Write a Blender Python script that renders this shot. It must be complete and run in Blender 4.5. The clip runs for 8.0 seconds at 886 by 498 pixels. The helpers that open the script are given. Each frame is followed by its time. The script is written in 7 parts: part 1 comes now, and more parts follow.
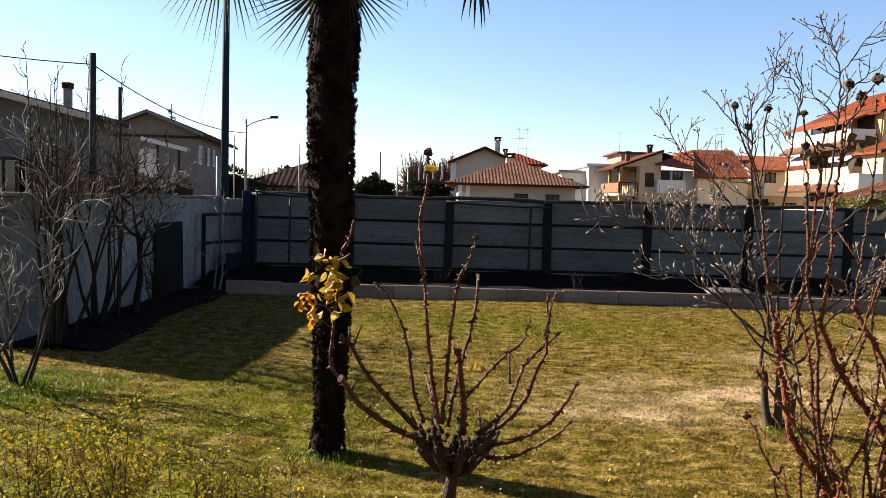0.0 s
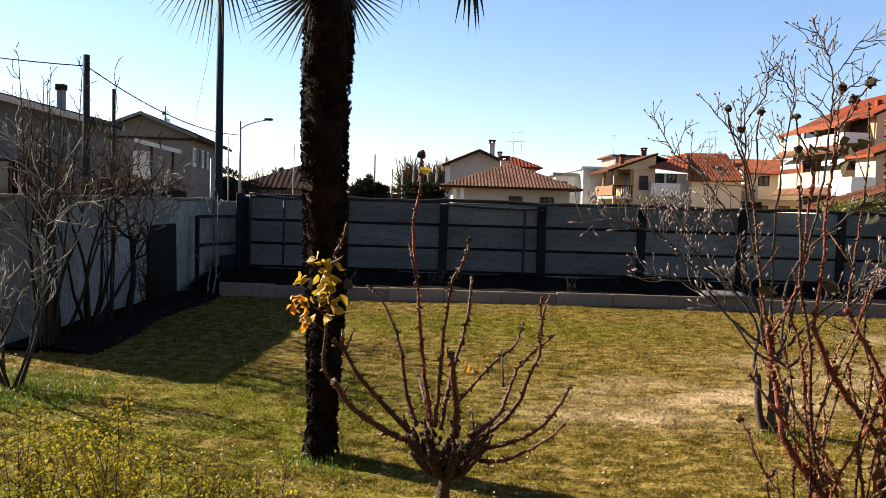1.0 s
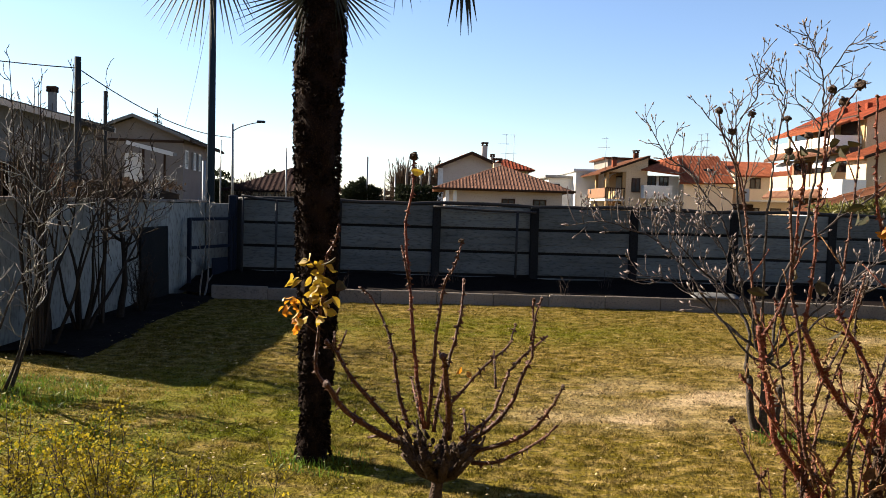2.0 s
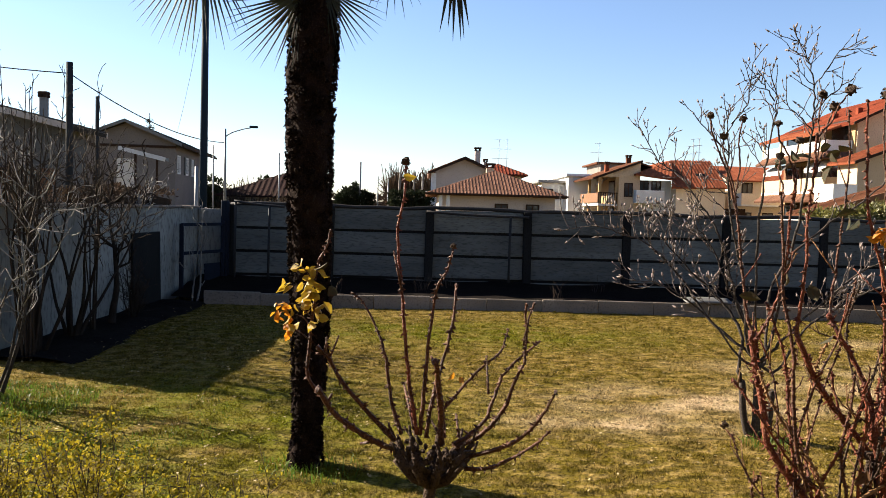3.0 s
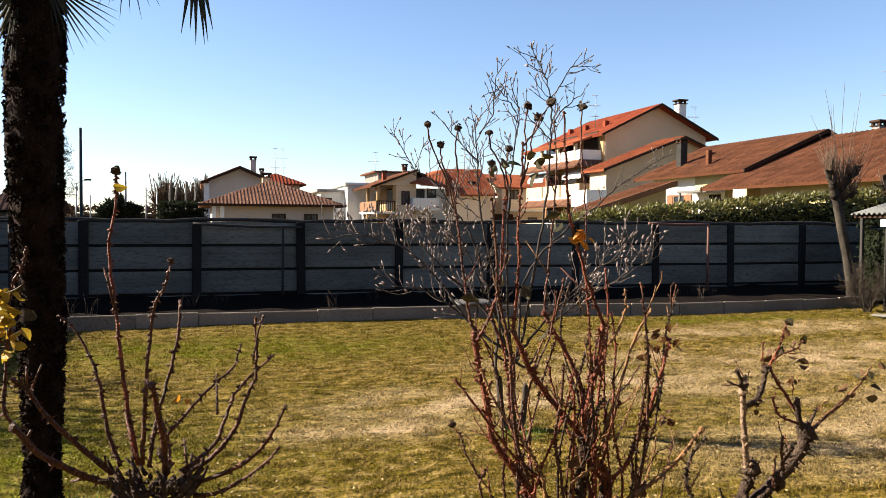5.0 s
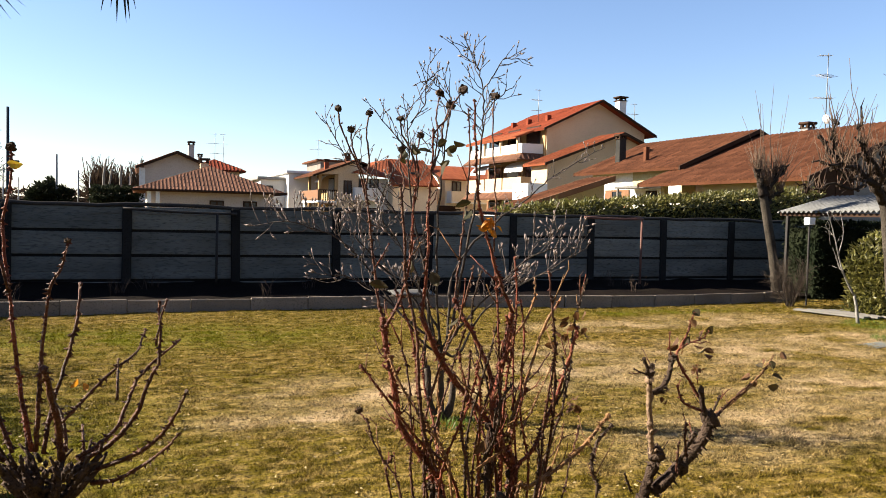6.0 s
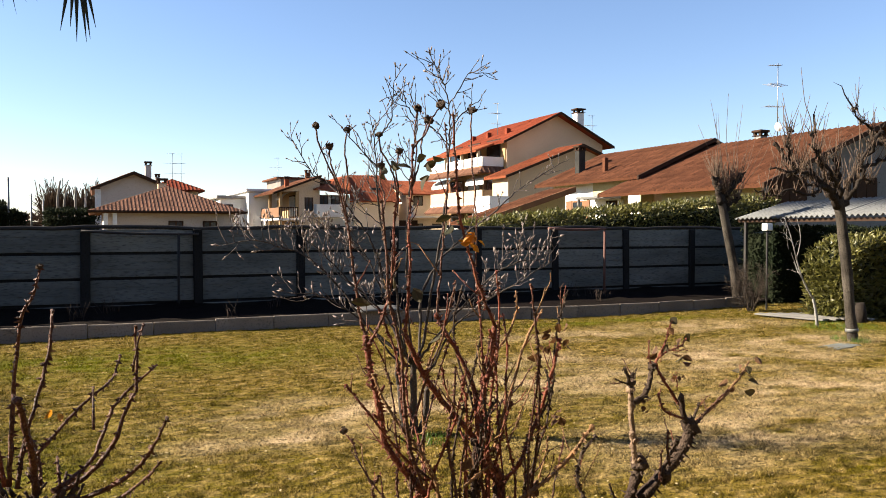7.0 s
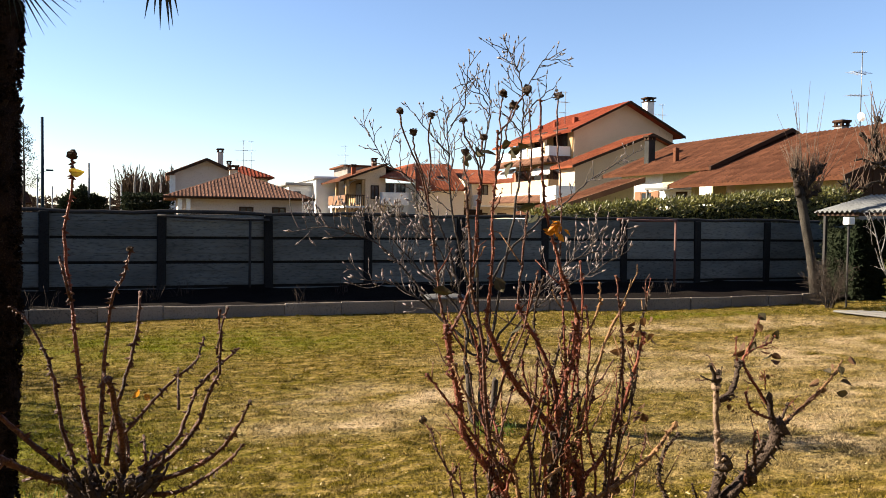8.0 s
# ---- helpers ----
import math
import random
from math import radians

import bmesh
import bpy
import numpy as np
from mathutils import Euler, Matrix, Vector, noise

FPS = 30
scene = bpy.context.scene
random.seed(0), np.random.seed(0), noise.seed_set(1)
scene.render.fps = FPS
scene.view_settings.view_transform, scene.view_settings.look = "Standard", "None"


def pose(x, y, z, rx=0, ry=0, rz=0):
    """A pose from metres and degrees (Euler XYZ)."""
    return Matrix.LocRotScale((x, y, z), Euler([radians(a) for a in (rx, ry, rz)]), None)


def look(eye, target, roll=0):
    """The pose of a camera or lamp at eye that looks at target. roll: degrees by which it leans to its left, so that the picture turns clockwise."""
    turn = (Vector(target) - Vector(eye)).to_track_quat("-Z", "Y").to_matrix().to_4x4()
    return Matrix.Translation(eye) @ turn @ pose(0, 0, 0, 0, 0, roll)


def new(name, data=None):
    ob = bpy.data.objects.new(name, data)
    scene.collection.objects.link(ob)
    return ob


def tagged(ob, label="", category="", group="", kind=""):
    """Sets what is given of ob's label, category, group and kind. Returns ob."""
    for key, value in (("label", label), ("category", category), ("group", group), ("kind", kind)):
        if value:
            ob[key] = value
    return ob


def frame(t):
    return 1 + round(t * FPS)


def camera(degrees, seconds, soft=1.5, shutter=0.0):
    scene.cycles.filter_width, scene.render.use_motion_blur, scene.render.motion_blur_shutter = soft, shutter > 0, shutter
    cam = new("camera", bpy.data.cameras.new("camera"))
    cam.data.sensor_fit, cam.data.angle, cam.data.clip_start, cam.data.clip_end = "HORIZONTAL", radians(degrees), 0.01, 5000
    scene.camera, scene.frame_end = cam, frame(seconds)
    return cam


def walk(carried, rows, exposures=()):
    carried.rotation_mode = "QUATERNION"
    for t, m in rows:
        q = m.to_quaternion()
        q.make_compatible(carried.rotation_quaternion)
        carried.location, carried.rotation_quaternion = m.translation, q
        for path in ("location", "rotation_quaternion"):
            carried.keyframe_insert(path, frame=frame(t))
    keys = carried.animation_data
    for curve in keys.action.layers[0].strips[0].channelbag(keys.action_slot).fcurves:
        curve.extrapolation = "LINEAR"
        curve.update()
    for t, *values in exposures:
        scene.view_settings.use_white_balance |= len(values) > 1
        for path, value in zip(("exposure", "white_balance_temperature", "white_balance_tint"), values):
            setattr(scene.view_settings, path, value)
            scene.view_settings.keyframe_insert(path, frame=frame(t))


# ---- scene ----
cam = camera(59.0, 8.0, soft=0.8)
PATH = [
    (0, (0.034, -0.734, 1.767), (0.037, 1.262, 1.64), 1.6),
    (0.5, (0.036, -0.727, 1.767), (0.044, 1.268, 1.639), 1.6),
    (1, (0.038, -0.728, 1.767), (0.055, 1.268, 1.647), 1.7),
    (1.5, (0.039, -0.729, 1.765), (0.069, 1.267, 1.647), 1.7),
    (3, (0.043, -0.723, 1.765), (0.095, 1.274, 1.665), 1.6),
    (3.5, (0.055, -0.705, 1.765), (0.188, 1.289, 1.668), 1.5),
    (4, (0.067, -0.682, 1.758), (0.359, 1.293, 1.653), 1.7),
    (4.5, (0.109, -0.695, 1.759), (0.589, 1.244, 1.654), 1.4),
    (5, (0.22, -0.71, 1.768), (0.814, 1.199, 1.7), 0.3),
    (5.2, (0.264, -0.711, 1.765), (0.927, 1.175, 1.693), 0.6),
    (6.3, (0.319, -0.75, 1.754), (1.084, 1.096, 1.665), 1.4),
    (6.5, (0.317, -0.727, 1.755), (1.127, 1.101, 1.675), 0.9),
    (7, (0.269, -0.706, 1.757), (1.089, 1.118, 1.706), 0.0),
    (7.5, (0.242, -0.692, 1.754), (1.036, 1.142, 1.675), 0.4),
    (8, (0.232, -0.642, 1.753), (0.901, 1.241, 1.673), 0.8),
]
walk(cam, [(t, look(eye, target, roll)) for t, eye, target, roll in PATH])

# ---- light ----
SUN_AZ, SUN_EL = -63.5, 28.0
scene.view_settings.exposure = 2.27
world = bpy.data.worlds.new("sky")
scene.world = world
world.use_nodes = True
wn = world.node_tree.nodes
sky = wn.new("ShaderNodeTexSky")
sky.sky_type = "NISHITA"
sky.sun_disc = False
sky.sun_elevation, sky.sun_rotation = radians(SUN_EL), radians(SUN_AZ)
sky.air_density, sky.dust_density, sky.ozone_density = 1.0, 0.15, 3.5
wn["Background"].inputs["Strength"].default_value = 0.041
tint = wn.new("ShaderNodeMix")
tint.data_type, tint.blend_type = "RGBA", "MULTIPLY"
tint.inputs["Factor"].default_value = 1.0
tint.inputs["B"].default_value = (1.07, 1.0, 1.04, 1)
world.node_tree.links.new(sky.outputs[0], tint.inputs["A"])
world.node_tree.links.new(tint.outputs["Result"], wn["Background"].inputs["Color"])
sun = new("sun", bpy.data.lights.new("sun", "SUN"))
sun.data.energy, sun.data.angle, sun.data.color = 5.0, radians(0.5), (1.0, 0.88, 0.71)
SUN_TO = Vector((math.sin(radians(SUN_AZ)) * math.cos(radians(SUN_EL)), math.cos(radians(SUN_AZ)) * math.cos(radians(SUN_EL)), math.sin(radians(SUN_EL))))
sun.matrix_world = look((0, 0, 60), Vector((0, 0, 60)) - SUN_TO)


# ---- materials ----
def mat(name, c1, c2, scale=8.0, rough=0.8, bump=0.3, c3=None, fine=6.0, metal=0.0, vary=0.0, see=0.0, island=0.0, spec=0.3, stretch=None):
    """A two-scale mottled surface: c1 to c2 by broad noise, specks of c3 by fine noise."""
    m = bpy.data.materials.new(name)
    m.use_nodes = True
    nt = m.node_tree
    n, ln = nt.nodes, nt.links
    b = n["Principled BSDF"]
    tc = n.new("ShaderNodeTexCoord")
    oi = n.new("ShaderNodeObjectInfo")
    shift = n.new("ShaderNodeVectorMath")
    shift.operation = "MULTIPLY_ADD"
    ln.new(oi.outputs["Random"], shift.inputs[0])
    shift.inputs[1].default_value = (17.0, 31.0, 23.0) if vary else (0, 0, 0)
    ln.new(tc.outputs["Object"], shift.inputs[2])
    big = n.new("ShaderNodeTexNoise")
    big.inputs["Scale"].default_value, big.inputs["Detail"].default_value = scale * 0.25, 6.0
    small = n.new("ShaderNodeTexNoise")
    small.inputs["Scale"].default_value, small.inputs["Detail"].default_value = scale * fine, 4.0
    where = shift.outputs[0]
    if stretch:
        sm = n.new("ShaderNodeVectorMath")
        sm.operation = "MULTIPLY"
        ln.new(where, sm.inputs[0])
        sm.inputs[1].default_value = stretch
        where = sm.outputs[0]
    for t in (big, small):
        ln.new(where, t.inputs["Vector"])
    ramp = n.new("ShaderNodeMapRange")
    ramp.inputs[1].default_value, ramp.inputs[2].default_value = 0.32, 0.68
    ln.new(big.outputs["Fac"], ramp.inputs[0])
    mix = n.new("ShaderNodeMix")
    mix.data_type = "RGBA"
    ln.new(ramp.outputs[0], mix.inputs["Factor"])
    mix.inputs["A"].default_value, mix.inputs["B"].default_value = (*c1, 1), (*c2, 1)
    r2 = n.new("ShaderNodeMapRange")
    r2.inputs[1].default_value, r2.inputs[2].default_value = 0.5, 0.75
    ln.new(small.outputs["Fac"], r2.inputs[0])
    mix2 = n.new("ShaderNodeMix")
    mix2.data_type = "RGBA"
    ln.new(r2.outputs[0], mix2.inputs["Factor"])
    ln.new(mix.outputs["Result"], mix2.inputs["A"])
    third = c3 or tuple(0.6 * v for v in c1)
    mix2.inputs["B"].default_value = (*third, 1)
    out = mix2.outputs["Result"]
    if vary or island:
        hsv = n.new("ShaderNodeHueSaturation")
        mr = n.new("ShaderNodeMapRange")
        amount = vary or island
        mr.inputs[3].default_value, mr.inputs[4].default_value = 1 - amount, 1 + amount
        if island:
            geo = n.new("ShaderNodeNewGeometry")
            ln.new(geo.outputs["Random Per Island"], mr.inputs[0])
        else:
            ln.new(oi.outputs["Random"], mr.inputs[0])
        ln.new(mr.outputs[0], hsv.inputs["Value"])
        ln.new(out, hsv.inputs["Color"])
        out = hsv.outputs["Color"]
    ln.new(out, b.inputs["Base Color"])
    b.inputs["Roughness"].default_value, b.inputs["Metallic"].default_value = rough, metal
    b.inputs["Specular IOR Level"].default_value = spec
    if bump:
        bp = n.new("ShaderNodeBump")
        bp.inputs["Strength"].default_value, bp.inputs["Distance"].default_value = bump, 0.02
        ln.new(small.outputs["Fac"], bp.inputs["Height"])
        ln.new(bp.outputs["Normal"], b.inputs["Normal"])
    if see:
        tr = n.new("ShaderNodeBsdfTranslucent")
        ln.new(out, tr.inputs["Color"])
        sh = n.new("ShaderNodeMixShader")
        sh.inputs[0].default_value = see
        ln.new(b.outputs[0], sh.inputs[1])
        ln.new(tr.outputs[0], sh.inputs[2])
        ln.new(sh.outputs[0], n["Material Output"].inputs["Surface"])
    return m


def lawn_mat(name, green, green2, straw, dark, see=0.0, island=0.0):
    """Winter lawn: green and straw in drifts, with worn dry patches of their own shape."""
    m = bpy.data.materials.new(name)
    m.use_nodes = True
    nt = m.node_tree
    n, ln = nt.nodes, nt.links
    b = n["Principled BSDF"]
    geo = n.new("ShaderNodeNewGeometry")

    def noise_of(scale, detail=5.0, stretch=None):
        t = n.new("ShaderNodeTexNoise")
        t.inputs["Scale"].default_value, t.inputs["Detail"].default_value = scale, detail
        if stretch:
            mp = n.new("ShaderNodeMapping")
            mp.inputs["Scale"].default_value = stretch
            ln.new(geo.outputs["Position"], mp.inputs["Vector"])
            ln.new(mp.outputs[0], t.inputs["Vector"])
        else:
            ln.new(geo.outputs["Position"], t.inputs["Vector"])
        return t.outputs["Fac"]

    def math_of(op, a, c, clamp=False):
        t = n.new("ShaderNodeMath")
        t.operation, t.use_clamp = op, clamp
        for i, v in enumerate((a, c)):
            if isinstance(v, (int, float)):
                t.inputs[i].default_value = v
            else:
                ln.new(v, t.inputs[i])
        return t.outputs[0]

    def spread(v, lo, hi):
        t = n.new("ShaderNodeMapRange")
        t.inputs[1].default_value, t.inputs[2].default_value = lo, hi
        ln.new(v, t.inputs[0])
        return t.outputs[0]

    def mixed(f, a, c):
        t = n.new("ShaderNodeMix")
        t.data_type = "RGBA"
        ln.new(f, t.inputs["Factor"])
        for k, v in (("A", a), ("B", c)):
            if isinstance(v, tuple):
                t.inputs[k].default_value = (*v, 1)
            else:
                ln.new(v, t.inputs[k])
        return t.outputs["Result"]

    wear = None
    for cx, cy, rx, ry in DRY:
        mp = n.new("ShaderNodeVectorMath")
        mp.operation = "SUBTRACT"
        ln.new(geo.outputs["Position"], mp.inputs[0])
        mp.inputs[1].default_value = (cx, cy, 0)
        sc = n.new("ShaderNodeVectorMath")
        sc.operation = "MULTIPLY"
        ln.new(mp.outputs[0], sc.inputs[0])
        sc.inputs[1].default_value = (1 / rx, 1 / ry, 0)
        le = n.new("ShaderNodeVectorMath")
        le.operation = "LENGTH"
        ln.new(sc.outputs[0], le.inputs[0])
        one = spread(le.outputs["Value"], 1.2, 0.2)
        wear = one if wear is None else math_of("MAXIMUM", wear, one)
    lush = None
    for cx, cy, rx, ry in LUSH:
        mp = n.new("ShaderNodeVectorMath")
        mp.operation = "SUBTRACT"
        ln.new(geo.outputs["Position"], mp.inputs[0])
        mp.inputs[1].default_value = (cx, cy, 0)
        sc = n.new("ShaderNodeVectorMath")
        sc.operation = "MULTIPLY"
        ln.new(mp.outputs[0], sc.inputs[0])
        sc.inputs[1].default_value = (1 / rx, 1 / ry, 0)
        le = n.new("ShaderNodeVectorMath")
        le.operation = "LENGTH"
        ln.new(sc.outputs[0], le.inputs[0])
        one = spread(le.outputs["Value"], 1.2, 0.3)
        lush = one if lush is None else math_of("MAXIMUM", lush, one)
    lush = math_of("MULTIPLY", lush, spread(noise_of(1.7, 5.0), 0.3, 0.6), True)
    ragged = math_of("MULTIPLY", wear, spread(noise_of(1.5, 8.0, (0.8, 1.3, 1.0)), 0.36, 0.64), True)
    drift = spread(noise_of(0.5, 6.0), 0.36, 0.62)
    tuft = spread(noise_of(8.0, 8.0, (0.85, 1.3, 1.0)), 0.44, 0.62)
    grass = mixed(drift, green, green2)
    grass = mixed(math_of("MULTIPLY", tuft, 0.62, True), grass, straw)
    thin = spread(noise_of(6.5, 7.0, (0.8, 1.5, 1.0)), 0.47, 0.66)
    grass = mixed(math_of("MULTIPLY", thin, 0.9, True), grass, tuple(0.42 * v for v in green))
    grass = mixed(lush, grass, LUSH_GREEN)
    grass = mixed(ragged, grass, tuple(min(1.0, k * v) for k, v in zip((1.28, 1.37, 2.2), straw)))
    grain = spread(noise_of(30.0, 4.0), 0.5, 0.68)
    grass = mixed(math_of("MULTIPLY", grain, 0.8, True), grass, dark)
    if island:
        hsv = n.new("ShaderNodeHueSaturation")
        mr = n.new("ShaderNodeMapRange")
        mr.inputs[3].default_value, mr.inputs[4].default_value = 1 - island, 1 + island
        ln.new(geo.outputs["Random Per Island"], mr.inputs[0])
        ln.new(mr.outputs[0], hsv.inputs["Value"])
        ln.new(grass, hsv.inputs["Color"])
        grass = hsv.outputs["Color"]
    ln.new(grass, b.inputs["Base Color"])
    b.inputs["Roughness"].default_value = 0.85
    b.inputs["Specular IOR Level"].default_value = 0.04
    bp = n.new("ShaderNodeBump")
    bp.inputs["Strength"].default_value, bp.inputs["Distance"].default_value = 0.8, 0.03
    ln.new(noise_of(40.0, 4.0), bp.inputs["Height"])
    ln.new(bp.outputs["Normal"], b.inputs["Normal"])
    if see:
        tr = n.new("ShaderNodeBsdfTranslucent")
        ln.new(grass, tr.inputs["Color"])
        sh = n.new("ShaderNodeMixShader")
        sh.inputs[0].default_value = see
        ln.new(b.outputs[0], sh.inputs[1])
        ln.new(tr.outputs[0], sh.inputs[2])
        ln.new(sh.outputs[0], n["Material Output"].inputs["Surface"])
    return m


DRY = [(3.0, 6.6, 2.2, 0.9), (5.2, 7.0, 2.4, 0.9), (8.2, 7.6, 3.2, 1.3), (10.2, 10.3, 2.6, 0.9), (7.4, 10.2, 2.0, 0.6), (1.8, 5.8, 1.1, 0.5), (5.4, 8.4, 2.4, 0.6), (5.6, 4.4, 2.4, 0.9), (7.8, 5.4, 3.0, 1.0), (10.5, 8.2, 2.2, 0.9)]
LUSH = [(-3.4, 5.8, 1.6, 0.8), (-2.0, 3.7, 2.0, 1.5), (-2.4, 5.0, 2.2, 1.2), (12.6, 9.0, 1.6, 0.9), (9.6, 11.6, 2.6, 0.5), (-0.6, 4.4, 0.5, 0.3), (0.5, 10.5, 3.5, 1.4), (-1.8, 5.6, 2.6, 2.2)]
LUSH_GREEN = (0.094, 0.096, 0.004)
M_LAWN = lawn_mat("lawn", (0.098, 0.075, 0.007), (0.132, 0.092, 0.016), (0.264, 0.183, 0.066), (0.013, 0.010, 0.003))
M_BLADE = lawn_mat("grass_blades", (0.111, 0.087, 0.007), (0.147, 0.106, 0.017), (0.334, 0.232, 0.087), (0.024, 0.017, 0.004), see=0.25, island=0.55)
M_SPECK = mat("bleached_leaf_bits", (0.257, 0.203, 0.100), (0.202, 0.150, 0.066), 9, 0.85, 0.1, island=0.3)
M_SOIL_AND_SHADE = mat("soil", (0.005, 0.003, 0.003), (0.009, 0.007, 0.005), 6, 0.95, 0.9, spec=0.04)
M_CONC = mat("fence_concrete", (0.136, 0.143, 0.133), (0.080, 0.085, 0.079), 6, 0.9, 0.3, (0.055, 0.058, 0.055), fine=3, vary=0.22, stretch=(0.5, 1.0, 2.0), spec=0.06)
M_POST_JOINT_SHADE = mat("post_concrete_joint_shade", (0.018, 0.018, 0.018), (0.012, 0.012, 0.012), 6, 0.9, 0.5, (0.008, 0.008, 0.007), vary=0.15, spec=0.04)
M_KERB = mat("kerb_concrete", (0.210, 0.175, 0.143), (0.151, 0.126, 0.102), 6, 0.9, 0.5, (0.092, 0.078, 0.064), vary=0.18, spec=0.04)
M_PLASTER = mat("wall_plaster", (0.245, 0.245, 0.22), (0.145, 0.145, 0.128), 4, 0.9, 0.3, (0.085, 0.085, 0.074), fine=5, stretch=(1.0, 1.0, 0.4), spec=0.04)
M_BOARD = mat("grey_board", (0.017, 0.017, 0.016), (0.012, 0.012, 0.012), 5, 0.8, 0.3, spec=0.04)
M_GATE = mat("dark_blue_paint", (0.010, 0.013, 0.021), (0.014, 0.018, 0.027), 10, 0.55, 0.15, spec=0.04)
M_PIPE = mat("dark_pipe", (0.024, 0.024, 0.026), (0.040, 0.036, 0.032), 12, 0.6, 0.2, spec=0.04)
M_RUST = mat("rusty_pipe", (0.105, 0.046, 0.034), (0.068, 0.032, 0.024), 16, 0.75, 0.4)
M_GALV = mat("galvanised_steel", (0.179, 0.185, 0.190), (0.123, 0.129, 0.134), 10, 0.5, 0.1, metal=0.4)
M_POLE = mat("dark_steel_pole", (0.010, 0.019, 0.030), (0.014, 0.024, 0.036), 6, 0.7, 0.1, spec=0.05)
M_WOODPOLE = mat("dark_wood_pole", (0.020, 0.022, 0.024), (0.032, 0.032, 0.032), 8, 0.85, 0.4, spec=0.04)
M_WIRE = mat("black_cable", (0.024, 0.024, 0.024), (0.032, 0.032, 0.032), 5, 0.6, 0)
M_TILE = mat("weathered_tiles", (0.150, 0.075, 0.049), (0.110, 0.057, 0.038), 3, 0.85, 0.5, (0.070, 0.039, 0.027), fine=4, island=0.2, spec=0.04)
M_TILE_OR = mat("orange_tiles", (0.235, 0.070, 0.032), (0.18, 0.053, 0.026), 3, 0.85, 0.5, (0.12, 0.038, 0.022), fine=4, island=0.2, spec=0.04)
M_TILE_GR = mat("grey_tiles", (0.035, 0.033, 0.030), (0.022, 0.022, 0.021), 3, 0.9, 0.5, (0.015, 0.015, 0.013), fine=4, island=0.15, spec=0.04)
M_TILE_RED = mat("red_tiles", (0.170, 0.038, 0.019), (0.130, 0.030, 0.015), 3, 0.85, 0.5, (0.080, 0.021, 0.013), fine=4, island=0.2, spec=0.04)
M_TILE_BR = mat("brown_tiles", (0.098, 0.040, 0.021), (0.072, 0.029, 0.016), 3, 0.9, 0.5, (0.044, 0.019, 0.012), fine=4, island=0.22, spec=0.04)
M_WHITE = mat("white_render", (0.623, 0.615, 0.591), (0.559, 0.551, 0.527), 2, 0.9, 0.1, (0.479, 0.463, 0.440))
M_CREAM = mat("cream_render", (0.400, 0.300, 0.195), (0.350, 0.262, 0.168), 2, 0.9, 0.1, (0.285, 0.213, 0.138))
M_BEIGE = mat("beige_render", (0.526, 0.404, 0.273), (0.470, 0.357, 0.235), 2, 0.9, 0.1, (0.320, 0.254, 0.179))
# cream brightened so that its colour carries the sunlight on these walls
M_CREAM_SUNLIT = mat("sunlit_cream_render", (0.70, 0.575, 0.415), (0.645, 0.53, 0.38), 2, 0.9, 0.1, (0.55, 0.45, 0.32))
M_OCHRE = mat("ochre_render", (0.353, 0.228, 0.105), (0.296, 0.188, 0.083), 2, 0.9, 0.1, (0.239, 0.154, 0.075))
M_YGREEN = mat("dull_yellow_render", (0.361, 0.303, 0.155), (0.307, 0.261, 0.135), 2, 0.9, 0.1, (0.253, 0.210, 0.117))
M_PINK = mat("pale_pinkish_render", (0.422, 0.361, 0.313), (0.374, 0.319, 0.278), 2, 0.9, 0.1, (0.306, 0.266, 0.231))
M_GREYD = mat("dark_grey_render", (0.12, 0.115, 0.105), (0.08, 0.077, 0.072), 2, 0.9, 0.2, (0.06, 0.06, 0.058))
M_BACK_WALL = mat("unseen_wall_render", (0.12, 0.10, 0.08), (0.09, 0.076, 0.06), 2, 0.9, 0.2, (0.07, 0.06, 0.05))
M_PALEG = mat("pale_grey_render", (0.150, 0.150, 0.146), (0.118, 0.120, 0.118), 2, 0.9, 0.1, (0.092, 0.094, 0.092))
M_TAN = mat("tan_render", (0.165, 0.143, 0.128), (0.132, 0.113, 0.101), 2, 0.9, 0.1, (0.108, 0.093, 0.083), spec=0.1)
M_GREYR = mat("grey_render", (0.214, 0.205, 0.196), (0.161, 0.156, 0.152), 2, 0.9, 0.2, (0.116, 0.116, 0.116))
M_DKWOOD = mat("dark_wood", (0.029, 0.017, 0.012), (0.043, 0.024, 0.014), 10, 0.7, 0.3, spec=0.04)
M_SHUT = mat("brown_shutter", (0.157, 0.073, 0.028), (0.112, 0.050, 0.022), 10, 0.7, 0.2)
M_BARK_G = mat("grey_bark", (0.066, 0.056, 0.045), (0.026, 0.022, 0.018), 14, 0.9, 1.0, (0.013, 0.011, 0.009), fine=4, spec=0.05)
M_BARK_D = mat("dark_bark", (0.029, 0.023, 0.019), (0.018, 0.014, 0.011), 30, 0.9, 0.7, (0.050, 0.042, 0.034), spec=0.04)
M_TWIG = mat("grey_twigs", (0.26, 0.247, 0.225), (0.13, 0.121, 0.11), 30, 0.85, 0.4, (0.055, 0.05, 0.045), spec=0.1)
M_TWIG_B = mat("brown_twigs", (0.041, 0.031, 0.024), (0.024, 0.018, 0.014), 30, 0.85, 0.4, (0.077, 0.062, 0.048), spec=0.04)
M_SHOOT = mat("tan_shoots", (0.115, 0.078, 0.055), (0.060, 0.042, 0.031), 30, 0.85, 0.4, (0.16, 0.12, 0.09), spec=0.06)
M_STEM_M = mat("dark_magnolia_stems", (0.048, 0.038, 0.032), (0.024, 0.019, 0.016), 24, 0.8, 0.6, (0.09, 0.075, 0.062), fine=3, spec=0.12)
